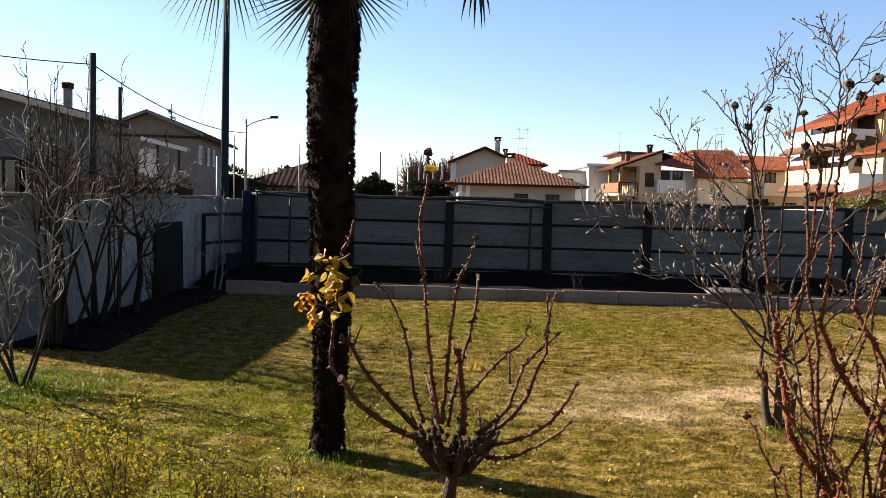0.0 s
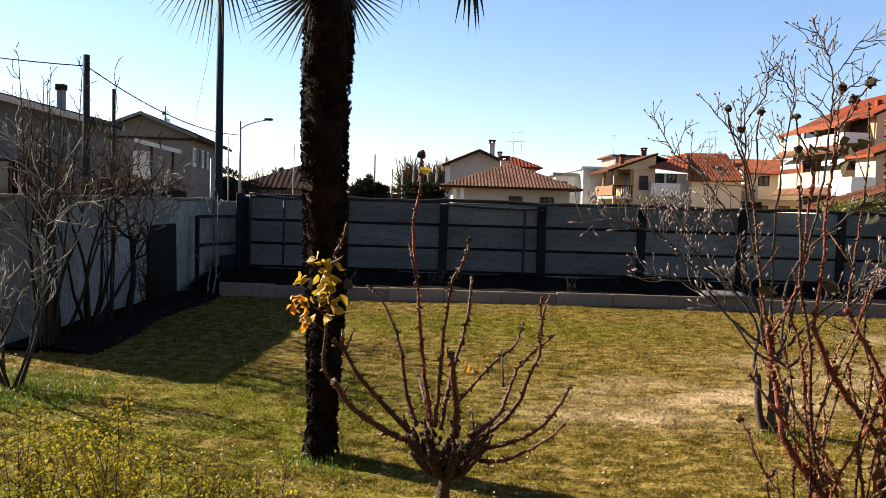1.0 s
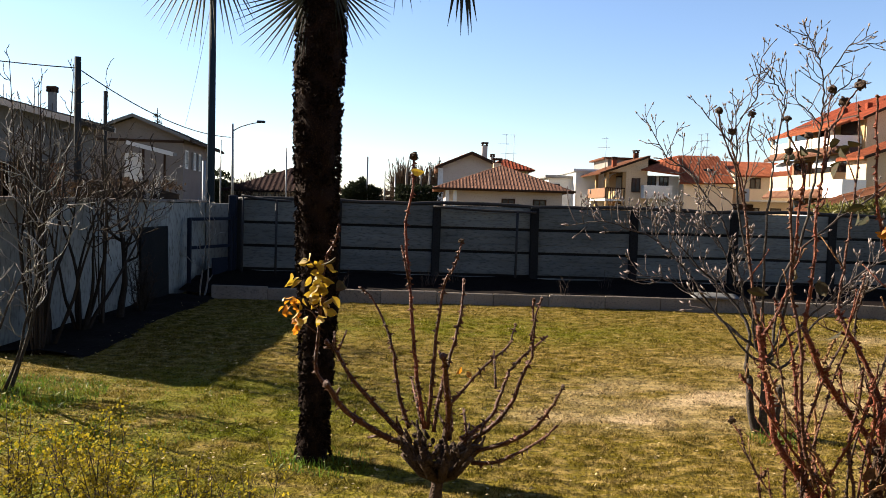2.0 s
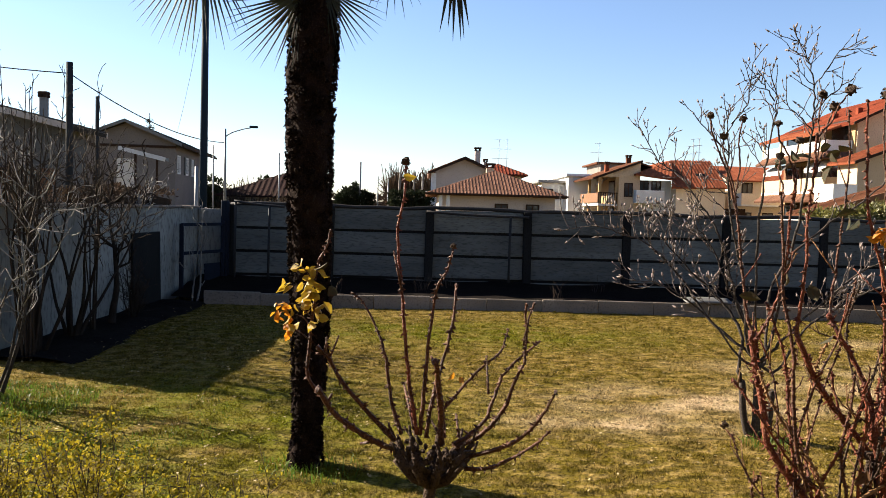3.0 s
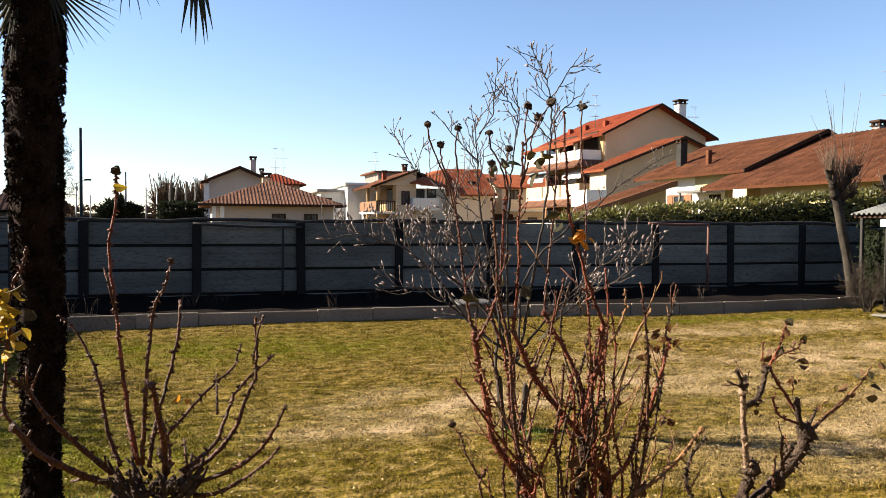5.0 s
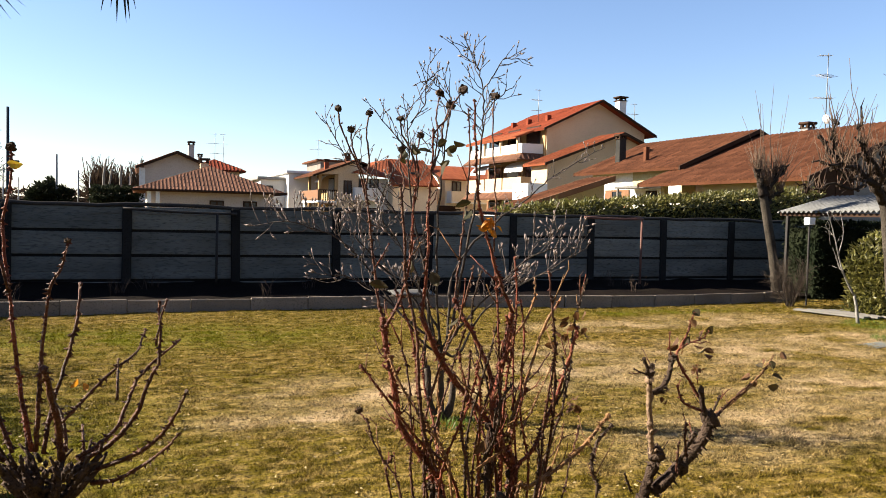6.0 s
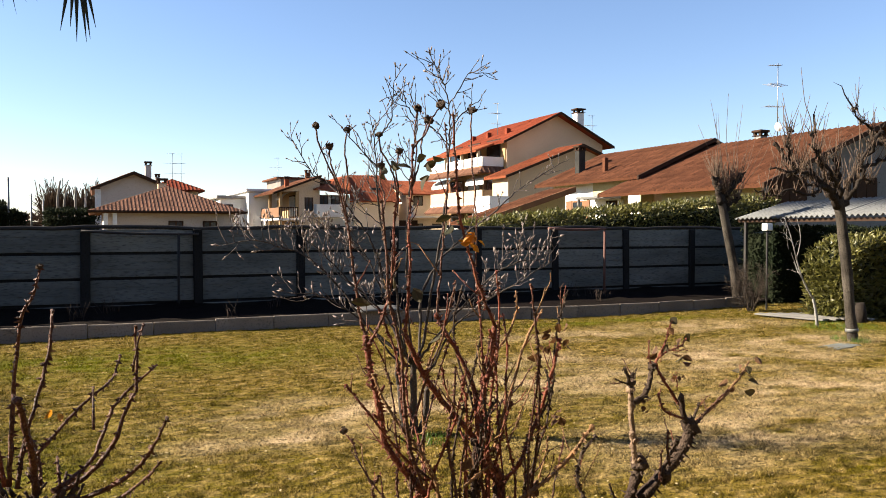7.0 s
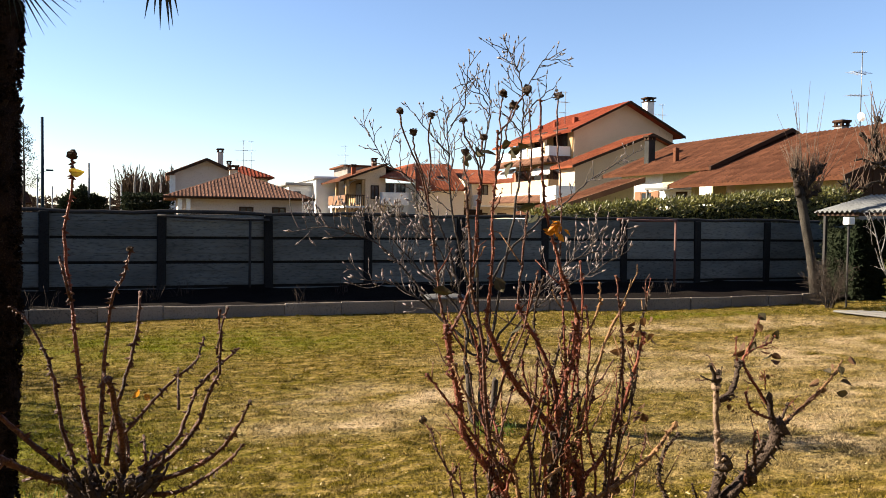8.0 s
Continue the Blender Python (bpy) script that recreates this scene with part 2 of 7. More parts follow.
M_TWIG_M = mat("grey_magnolia_twigs", (0.085, 0.066, 0.058), (0.040, 0.031, 0.028), 30, 0.75, 0.5, (0.14, 0.115, 0.10), fine=3, spec=0.15)
M_TILE_DULL = mat("dull_dark_tiles", (0.030, 0.014, 0.012), (0.022, 0.011, 0.009), 3, 0.9, 0.5, (0.015, 0.008, 0.007), fine=4, island=0.15, spec=0.04)
M_CANE_R = mat("red_rose_cane", (0.155, 0.037, 0.019), (0.036, 0.012, 0.008), 60, 0.5, 0.7, (0.23, 0.105, 0.052), fine=2, spec=0.15)
M_CANE_B = mat("brown_rose_cane", (0.080, 0.030, 0.018), (0.022, 0.010, 0.007), 60, 0.5, 0.7, (0.17, 0.085, 0.042), fine=2, spec=0.15)
M_CANE_Y = mat("tan_rose_cane", (0.20, 0.102, 0.040), (0.075, 0.038, 0.017), 60, 0.5, 0.6, (0.29, 0.18, 0.085), fine=2, spec=0.15)
M_CANE_T = mat("pale_old_rose_stem", (0.26, 0.18, 0.115), (0.13, 0.085, 0.055), 40, 0.7, 0.6, (0.06, 0.04, 0.03), fine=3, spec=0.15)
M_CANE_D = mat("old_rose_wood", (0.035, 0.023, 0.017), (0.075, 0.053, 0.038), 35, 0.9, 0.9, (0.012, 0.008, 0.007), fine=3, spec=0.08)
M_BUD = mat("furry_buds", (0.25, 0.205, 0.185), (0.145, 0.118, 0.105), 40, 0.85, 0.3, spec=0.08)
M_HIP = mat("withered_rose_heads", (0.045, 0.024, 0.012), (0.020, 0.012, 0.008), 60, 0.9, 0.6, (0.085, 0.05, 0.022))
M_YLEAF = mat("yellow_leaves", (0.372, 0.264, 0.024), (0.270, 0.180, 0.018), 20, 0.5, 0.15, (0.300, 0.132, 0.018), see=0.45, island=0.25)
M_OLEAF = mat("orange_petal_leaves", (0.480, 0.168, 0.012), (0.450, 0.240, 0.018), 20, 0.5, 0.1, see=0.45, island=0.2)
M_GLEAF = mat("dull_green_leaves", (0.026, 0.027, 0.009), (0.042, 0.031, 0.010), 20, 0.8, 0.15, (0.06, 0.029, 0.011), see=0.2, island=0.4)
M_BLEAF = mat("brown_leaves", (0.077, 0.034, 0.014), (0.120, 0.058, 0.019), 20, 0.7, 0.15, see=0.35, island=0.3)
M_LAUREL = mat("laurel_leaves", (0.060, 0.062, 0.012), (0.092, 0.085, 0.019), 6, 0.45, 0.1, (0.135, 0.110, 0.034), see=0.35, island=0.6, spec=0.4)
M_PRIVET = mat("yellow_green_leaves", (0.22, 0.17, 0.010), (0.13, 0.11, 0.010), 8, 0.8, 0.1, (0.28, 0.21, 0.02), see=0.4, island=0.4, spec=0.1)
M_CLOVER = mat("bright_green_leaves", (0.052, 0.097, 0.009), (0.076, 0.118, 0.012), 8, 0.5, 0.1, see=0.35, island=0.4)
M_CONIF_AND_SHADE = mat("conifer_and_hedge_shade", (0.011, 0.016, 0.008), (0.020, 0.023, 0.012), 3, 0.9, 0.2, see=0.15, island=0.35, spec=0.04)
M_BRUSH = mat("brown_brush", (0.053, 0.036, 0.024), (0.038, 0.026, 0.019), 3, 0.9, 0.2, see=0.2, island=0.35, spec=0.04)
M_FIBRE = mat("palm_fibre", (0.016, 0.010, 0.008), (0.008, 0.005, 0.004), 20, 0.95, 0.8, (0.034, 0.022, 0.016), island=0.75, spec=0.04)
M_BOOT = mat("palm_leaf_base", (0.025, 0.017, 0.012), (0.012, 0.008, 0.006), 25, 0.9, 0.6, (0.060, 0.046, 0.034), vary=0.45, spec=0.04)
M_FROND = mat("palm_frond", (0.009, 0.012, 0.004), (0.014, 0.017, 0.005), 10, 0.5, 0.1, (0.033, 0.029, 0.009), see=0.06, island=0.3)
M_CORR = mat("fibre_cement_sheet", (0.140, 0.142, 0.140), (0.10, 0.102, 0.102), 4, 0.9, 0.3, (0.06, 0.06, 0.056), spec=0.06)
M_SLAB = mat("weathered_planks", (0.150, 0.141, 0.126), (0.108, 0.102, 0.090), 8, 0.9, 0.5, vary=0.15)
M_PLASTIC = mat("pale_plastic", (0.098, 0.096, 0.090), (0.079, 0.076, 0.072), 6, 0.5, 0.1)
M_DEAD = mat("dead_stems", (0.060, 0.044, 0.034), (0.034, 0.026, 0.021), 20, 0.9, 0.3, spec=0.05)
M_AWN = mat("white_awning", (0.544, 0.530, 0.503), (0.490, 0.476, 0.449), 4, 0.8, 0.1, see=0.2)
M_GLASS = mat("window_glass", (0.019, 0.024, 0.028), (0.028, 0.033, 0.038), 2, 0.06, 0, spec=0.6)


# ---- building helpers ----
def thing(name, label, category, at=(0, 0, 0), group="", kind=""):
    ob = new(name)
    ob.location = at
    return tagged(ob, label, category, group, kind)


def part(name, bm, material, parent, label=""):
    """One mesh from bm under a thing (or a part); bm is freed. Coordinates are the world's."""
    me = bpy.data.meshes.new(name)
    bm.normal_update()
    bm.to_mesh(me)
    bm.free()
    me.materials.append(material)
    ob = new(name, me)
    if parent is not None:
        ob.parent = parent
        ob.matrix_parent_inverse = Matrix.Translation(-parent.location)
    return tagged(ob, label)


def raw(name, verts, faces, material, parent=None, label=""):
    me = bpy.data.meshes.new(name)
    me.from_pydata(verts, [], faces)
    me.materials.append(material)
    ob = new(name, me)
    if parent is not None:
        ob.parent = parent
        ob.matrix_parent_inverse = Matrix.Translation(-parent.location)
    return tagged(ob, label)


def box(bm, x0, x1, y0, y1, z0, z1, bevel=0.0, m=None):
    vs = [bm.verts.new((x, y, z)) for x in (x0, x1) for y in (y0, y1) for z in (z0, z1)]
    fs = [bm.faces.new([vs[i] for i in q]) for q in ((0, 1, 3, 2), (4, 6, 7, 5), (0, 4, 5, 1), (2, 3, 7, 6), (0, 2, 6, 4), (1, 5, 7, 3))]
    if bevel:
        es = list({e for f in fs for e in f.edges})
        r = bmesh.ops.bevel(bm, geom=es, offset=bevel, segments=1, affect="EDGES", profile=0.5)
        vs = list({v for f in r["faces"] for v in f.verts})
    if m is not None:
        for v in vs:
            v.co = m @ v.co
    return vs


def box_bm(*a, **k):
    bm = bmesh.new()
    box(bm, *a, **k)
    return bm


def curve_pts(pts, step=4):
    """A smooth line through the points."""
    p = [Vector(q) for q in pts]
    if len(p) < 3:
        return p
    q = [2 * p[0] - p[1]] + p + [2 * p[-1] - p[-2]]
    out = []
    for i in range(1, len(q) - 2):
        a, b, c, d = q[i - 1 : i + 3]
        for k in range(step):
            t = k / step
            out.append(0.5 * (2 * b + (c - a) * t + (2 * a - 5 * b + 4 * c - d) * t * t + (3 * b - a - 3 * c + d) * t ** 3))
    out.append(p[-1])
    return out


def tube(bm, pts, r0, r1, sides=6, wob=0.0, rng=random):
    """A tapered closed tube along pts."""
    n = len(pts)
    rings = []
    up = Vector((0.31, 0.17, 0.93))
    for i, p in enumerate(pts):
        d = (pts[min(i + 1, n - 1)] - pts[max(i - 1, 0)])
        d = d.normalized() if d.length > 1e-9 else Vector((0, 0, 1))
        a = d.cross(up)
        if a.length < 1e-3:
            a = d.cross(Vector((1, 0, 0)))
        a.normalize()
        b = d.cross(a)
        r = r0 + (r1 - r0) * i / max(1, n - 1)
        if wob:
            r *= 1 + rng.uniform(-wob, wob)
        rings.append([bm.verts.new(p + r * (math.cos(2 * math.pi * k / sides) * a + math.sin(2 * math.pi * k / sides) * b)) for k in range(sides)])
    for u, v in zip(rings, rings[1:]):
        for k in range(sides):
            bm.faces.new((u[k], u[(k + 1) % sides], v[(k + 1) % sides], v[k])).smooth = True
    bm.faces.new(rings[0][::-1])
    bm.faces.new(rings[-1])


def leaf(bm, base, d, side, length, width, fold=0.2):
    """An oval pointed leaf, folded along its midrib and drooping to the tip."""
    d, side = d.normalized(), side.normalized()
    nrm = d.cross(side)
    prev = None
    for u, w in ((0.0, 0.06), (0.22, 0.75), (0.5, 1.0), (0.78, 0.62), (1.0, 0.03)):
        c = base + d * length * u - nrm * length * 0.16 * u * u
        cur = [bm.verts.new(c + side * (s * width * 0.5 * w) + nrm * (abs(s) * width * fold * w)) for s in (-1, 0, 1)]
        if prev:
            bm.faces.new((prev[0], prev[1], cur[1], cur[0]))
            bm.faces.new((prev[1], prev[2], cur[2], cur[1]))
        prev = cur


def blob(bm, at, r, rng, squash=1.0):
    """A small knobbly ball."""
    g = bmesh.ops.create_icosphere(bm, subdivisions=1, radius=r)
    for v in g["verts"]:
        v.co = Vector((v.co.x, v.co.y, v.co.z * squash)) * rng.uniform(0.75, 1.2) + Vector(at)


def rand_dir(rng):
    z = rng.uniform(-1, 1)
    a = rng.uniform(0, 2 * math.pi)
    s = math.sqrt(1 - z * z)
    return Vector((s * math.cos(a), s * math.sin(a), z))


def spin(d, angle, rng):
    """d turned by about angle degrees to a random side."""
    ax = d.cross(rand_dir(rng))
    if ax.length < 1e-4:
        ax = Vector((1, 0, 0))
    return (Matrix.Rotation(radians(angle), 3, ax.normalized()) @ d).normalized()

# ---- ground ----
def spaced(lo, hi, step):
    far = [60, 150, 400, 1000, 3000]
    return [-v for v in reversed(far)] + [lo + i * step for i in range(int((hi - lo) / step) + 1)] + far


def ground_z(x, y):
    """Gentle unevenness of the lawn (numbers or arrays)."""
    z = 0.012 * np.sin(0.9 * x + 0.4 * y + 1.0) * np.sin(1.1 * y - 0.3 * x)
    z = z + 0.008 * np.sin(2.3 * x - 1.7 * y) * np.sin(3.1 * y + 1.3 * x + 2.0)
    z = z + 0.005 * np.sin(5.1 * x + 7.3 * y + 0.7) * np.sin(6.7 * x - 8.9 * y)
    return z - 0.012


def ground():
    xs, ys = spaced(-9, 20, 0.125), spaced(-6, 16, 0.125)
    verts, faces = [], []
    for y in ys:
        for x in xs:
            near = 1.0 if -9 <= x <= 20 and -6 <= y <= 16 else 0.0
            z = float(ground_z(x, y)) if near else -0.012
            verts.append((x, y, z))
    w = len(xs)
    for j in range(len(ys) - 1):
        for i in range(w - 1):
            a = j * w + i
            faces.append((a, a + 1, a + w + 1, a + w))
    ob = raw("ground", verts, faces, M_LAWN)
    for f in ob.data.polygons:
        f.use_smooth = True
    tagged(ob, "mown winter lawn, olive green with dry straw patches", "lawn", kind="structure")


ground()


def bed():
    """Bare soil between the kerb and the fence, painted shade by the side wall."""
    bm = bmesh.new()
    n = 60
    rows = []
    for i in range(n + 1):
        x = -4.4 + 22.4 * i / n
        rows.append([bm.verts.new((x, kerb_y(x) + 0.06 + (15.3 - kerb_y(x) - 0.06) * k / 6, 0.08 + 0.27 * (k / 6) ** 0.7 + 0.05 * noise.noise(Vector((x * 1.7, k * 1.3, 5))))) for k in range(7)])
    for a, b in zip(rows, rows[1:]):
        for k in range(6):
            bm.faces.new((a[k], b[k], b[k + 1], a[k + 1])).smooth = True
    tagged(part("planting_bed", bm, M_SOIL_AND_SHADE, None), "bare dark soil strip along the concrete fence", "soil bed", kind="structure")
    # near-black strip laid on the lawn to paint the side wall's shade
    bm = bmesh.new()
    rows = []
    for i in range(41):
        y = 7.75 + 5.4 * i / 40
        edge = side_shade_x(y)
        rows.append([bm.verts.new((-4.9 + (edge + 4.9) * k / 8, y, 0.075 * math.sin(math.pi * k / 8) ** 0.6 - 0.02 + (0.03 * noise.noise(Vector((y * 2.3, k * 0.9, 3))) if 0 < k < 8 else 0.0))) for k in range(9)])
    for a, b in zip(rows, rows[1:]):
        for k in range(8):
            bm.faces.new((a[k], a[k + 1], b[k + 1], b[k])).smooth = True
    tagged(part("planting_bed", bm, M_SOIL_AND_SHADE, None), "dark strip painting the shade under the shrubs along the side wall", "soil bed", kind="structure")


def side_shade_x(y):
    """The lawn's edge along the painted shade by the side wall (numbers or arrays)."""
    return -3.72 + 0.05 * np.sin(y * 1.7) + 0.03 * np.sin(y * 4.9)


def unseen_back_wall():
    """An unseen wall added at the camera's back, dark to limit bounced light."""
    bm = box_bm(-9.0, 13.0, -3.0, -2.7, -0.2, 6.5, bevel=0.02)
    tagged(part("wall_south", bm, M_BACK_WALL, None), "added plain wall, unseen behind the camera", "wall", kind="structure")


unseen_back_wall()


def kerb_y(x):
    """The line of the kerb, bowed towards the lawn (numbers or arrays)."""
    u = np.clip((x - 4.0) / 6.5, 0.0, 1.0)
    return 13.15 - 0.65 * u * u * (3 - 2 * u) + 0.024 * np.maximum(0.0, x - 10.5) ** 2


bed()


# ---- boundary fence of concrete posts and planks ----
FENCE_X0, BAY, BAYS, TOP, ROW = -3.84, 2.0, 11, 1.75, 0.47


def fence_y(x):
    return 15.2 - 0.018 * (x - FENCE_X0)


def fence():
    f = thing("boundary_fence", "grey precast concrete fence, planks between dark posts", "fence", (FENCE_X0, fence_y(FENCE_X0), 0), kind="structure")
    bm = bmesh.new()
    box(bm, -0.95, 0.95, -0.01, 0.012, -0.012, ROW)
    # the recessed strip is coloured dark to deepen the shade in each joint
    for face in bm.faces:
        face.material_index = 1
    box(bm, -0.95, 0.95, -0.036, 0.025, 0.048, ROW - 0.006)
    course = (ROW - 0.054) / 3
    for k in range(3):
        box(bm, -0.945, 0.945, -0.043, -0.0362, 0.053 + k * course, 0.042 + (k + 1) * course, bevel=0.004)
    plank = bpy.data.meshes.new("plank")
    bm.to_mesh(plank)
    bm.free()
    plank.materials.append(M_CONC)
    plank.materials.append(M_POST_JOINT_SHADE)
    bm = box_bm(-0.085, 0.085, -0.1, 0.075, -0.3, TOP + 0.02, bevel=0.018)
    post = bpy.data.meshes.new("post")
    bm.to_mesh(post)
    bm.free()
    post.materials.append(M_POST_JOINT_SHADE)
    rng = random.Random(4)
    inv = Matrix.Translation(-f.location)
    for i in range(BAYS + 1):
        x = FENCE_X0 + BAY * i
        o = new("post", post)
        o.parent, o.matrix_parent_inverse = f, inv
        o.location = (x, fence_y(x), 0.02 * rng.uniform(-1, 1))
        o.rotation_euler = (radians(rng.uniform(-0.5, 0.5)), radians(rng.uniform(-0.6, 0.6)), 0)
        if i == BAYS:
            break
        for k in range(4):
            o = new("plank", plank)
            o.parent, o.matrix_parent_inverse = f, inv
            xm = x + BAY / 2
            o.location = (xm, fence_y(xm) + 0.012 * rng.uniform(-1, 1), TOP - ROW * (k + 1))
            o.rotation_euler = (radians(rng.uniform(-0.7, 0.7)), radians(rng.uniform(-0.25, 0.25)), radians(-1.03))
    bm = bmesh.new()
    pts = [Vector((x, fence_y(x) - 0.02, TOP + 0.035 + 0.018 * math.sin(x * 1.9) + 0.012 * math.sin(x * 5.3))) for x in [FENCE_X0 + 0.5 * k for k in range(2 * 22 + 1)]]
    tube(bm, pts, 0.04, 0.04, 6)
    part("top_rail", bm, M_PIPE, f, "black pipe lying along the top")


fence()


def kerb():
    k = thing("kerb", "low kerb of upright pale concrete edging slabs", "kerb", (0, 13, 0), kind="structure")
    bm = bmesh.new()
    box(bm, -0.497, 0.497, -0.03, 0.03, -0.1, 0.215, bevel=0.012)
    me = bpy.data.meshes.new("edging_slab")
    bm.to_mesh(me)
    bm.free()
    me.materials.append(M_KERB)
    rng = random.Random(8)
    for i in range(18):
        x = -3.8 + 1.0 * i + 0.5
        d = (kerb_y(x + 0.5) - kerb_y(x - 0.5))
        o = new("edging_slab", me)
        o.parent, o.matrix_parent_inverse = k, Matrix.Translation(-k.location)
        o.location = (x, kerb_y(x) + rng.uniform(-0.012, 0.012), rng.uniform(-0.018, 0.012))
        o.rotation_euler = (radians(rng.uniform(-3, 3)), radians(rng.uniform(-0.6, 0.6)), math.atan(d))


kerb()


# ---- rendered wall on the left, board and gate ----
def side_wall():
    bm = bmesh.new()
    n = 24
    ring = []
    for i in range(n + 1):
        y = 7.9 + (15.3 - 7.9) * i / n
        xf = -4.88 + 0.055 * (y - 7.9)
        top = 1.66 + 0.01 * math.sin(y * 3.1)
        ring.append([bm.verts.new(c) for c in ((xf, y, -0.2), (xf, y, top), (xf - 0.2, y, top), (xf - 0.2, y, -0.2))])
    for a, b in zip(ring, ring[1:]):
        for k in range(4):
            bm.faces.new((a[k], b[k], b[(k + 1) % 4], a[(k + 1) % 4]))
    bm.faces.new(ring[0][::-1])
    bm.faces.new(ring[-1])
    w = tagged(part("wall_west", bm, M_PLASTER, None), "weathered grey rendered garden wall", "wall", kind="structure")
    bm = bmesh.new()
    for i in range(7):
        y = 7.95 + 1.04 * i
        xf = -4.88 + 0.055 * (y + 0.5 - 7.9)
        box(bm, xf - 0.24, xf + 0.035, y, y + 1.03, 1.665, 1.71, bevel=0.008)
    part("coping", bm, M_KERB, w, "thin concrete coping")
    tagged(part("wall_corner", box_bm(-4.47, -3.97, 15.1, 15.28, -0.2, 1.66, bevel=0.01), M_PLASTER, None), "short grey rendered wall closing the garden corner", "wall", kind="structure")
    board = thing("grey_board", "dark grey board leaning upright against the wall", "board", (-4.575, 12.53, 0))
    bm = box_bm(-0.02, 0.02, -0.56, 0.56, 0.0, 1.25, bevel=0.008, m=pose(-4.575, 12.53, 0.0, 0, -1.2, -3.2))
    part("panel", bm, M_BOARD, board)
    gate = thing("metal_gate", "dark blue steel tube gate frame in the corner", "gate", (-4.35, 13.8, 0))
    a, b = Vector((-4.38, 13.75, 0)), Vector((-3.93, 14.95, 0))
    for q, top in ((a, 1.38), (b, 1.42)):
        bm = bmesh.new()
        box(bm, -0.035, 0.035, -0.035, 0.035, -0.1, top, bevel=0.008, m=Matrix.Translation(q))
        part("gate_post", bm, M_GATE, gate)
    for z in (1.36, 0.83, 0.12):
        bm = bmesh.new()
        d = b - a
        m = Matrix.Translation((a + b) / 2 + Vector((0, 0, z))) @ Matrix.Rotation(math.atan2(d.y, d.x), 4, "Z")
        box(bm, -d.length / 2, d.length / 2, -0.025, 0.025, -0.03, 0.03, bevel=0.006, m=m)
        part("rail", bm, M_GATE, gate)
    bm = bmesh.new()
    m = Matrix.Translation((a + b) / 2 + Vector((0, 0, 0.2))) @ Matrix.Rotation(math.atan2((b - a).y, (b - a).x), 4, "Z")
    box(bm, 0.1, 0.6, 0.03, 0.045, -0.1, 0.4, m=m)
    part("plate", bm, M_GATE, gate)
    corner = thing("corner_post", "thick dark square steel post at the fence corner", "post", (-3.9, 15.05, 0))
    part("shaft", box_bm(-3.99, -3.84, 14.98, 15.12, -0.2, 1.83, bevel=0.015), M_GATE, corner)


side_wall()


# ---- pipe frames along the fence ----
def pipe_frame(x0, x1, top0, top1, yo, material, label, uprights, r=0.025):
    f = thing("pipe_frame", label, "pipe frame", (x0, fence_y(x0) - yo, 0), group="pipe frames along the fence")
    bm = bmesh.new()
    n = 8
    pts = [Vector((x0 + (x1 - x0) * i / n, fence_y(x0) - yo, top0 + (top1 - top0) * i / n - 0.02 * math.sin(math.pi * i / n))) for i in range(n + 1)]
    tube(bm, pts, r, r, 8)
    part("crossbar", bm, material, f)
    for x in uprights:
        bm = bmesh.new()
        top = top0 + (top1 - top0) * (x - x0) / (x1 - x0)
        tube(bm, [Vector((x, fence_y(x0) - yo, 0.0)), Vector((x + 0.01, fence_y(x0) - yo, top))], r, r, 8)
        part("upright", bm, material, f)


pipe_frame(-3.72, -2.72, 1.83, 1.74, 0.25, M_PIPE, "dark steel pipe frame by the fence corner", (-3.7, -3.03))
pipe_frame(0.1, 2.16, 1.72, 1.66, 0.2, M_PIPE, "dark steel pipe frame sagging along the fence", (1.78,))
pipe_frame(9.6, 11.15, 1.77, 1.76, 0.65, M_RUST, "rusty red steel pipe frame in front of the fence", (11.12,), 0.03)


def bed_things():
    t = thing("plastic_cover", "pale curved plastic sheet lying on the kerb", "plastic sheet", (5.2, 13.1, 0.1))
    bm = bmesh.new()
    rows = []
    for i in range(9):
        u = i / 8
        rows.append([bm.verts.new((4.75 + 0.85 * u, 12.98 + 0.35 * k / 3, 0.24 + 0.03 * math.sin(math.pi * u) * (1 - 0.3 * abs(k - 1.5)) + 0.02 * k)) for k in range(4)])
    for a, b in zip(rows, rows[1:]):
        for k in range(3):
            bm.faces.new((a[k], b[k], b[k + 1], a[k + 1])).smooth = True
    o = part("sheet", bm, M_PLASTIC, t)
    s = o.modifiers.new("thick", "SOLIDIFY")
    s.thickness = 0.005
    rng = random.Random(3)
    bm = bmesh.new()
    for _ in range(22):
        x = rng.choice((-0.2, 0.3, 2.9, 3.4, 6.5, 8.2, 10.4, rng.uniform(-3, 14))) + rng.gauss(0, 0.25)
        y = rng.uniform(13.3, 14.8)
        for _ in range(rng.randint(3, 7)):
            p = Vector((x + rng.gauss(0, 0.05), y + rng.gauss(0, 0.05), 0.1 + 0.1 * (y - 13.2)))
            d = Vector((rng.gauss(0, 0.25), rng.gauss(0, 0.25), 1)).normalized()
            tube(bm, [p, p + d * rng.uniform(0.08, 0.18), p + spin(d, 14, rng) * rng.uniform(0.2, 0.4)], 0.006, 0.002, 4)
    tagged(part("dead_weeds", bm, M_DEAD, None), "dry brown weed stems standing in the soil bed", "weeds", kind="stuff")


bed_things()


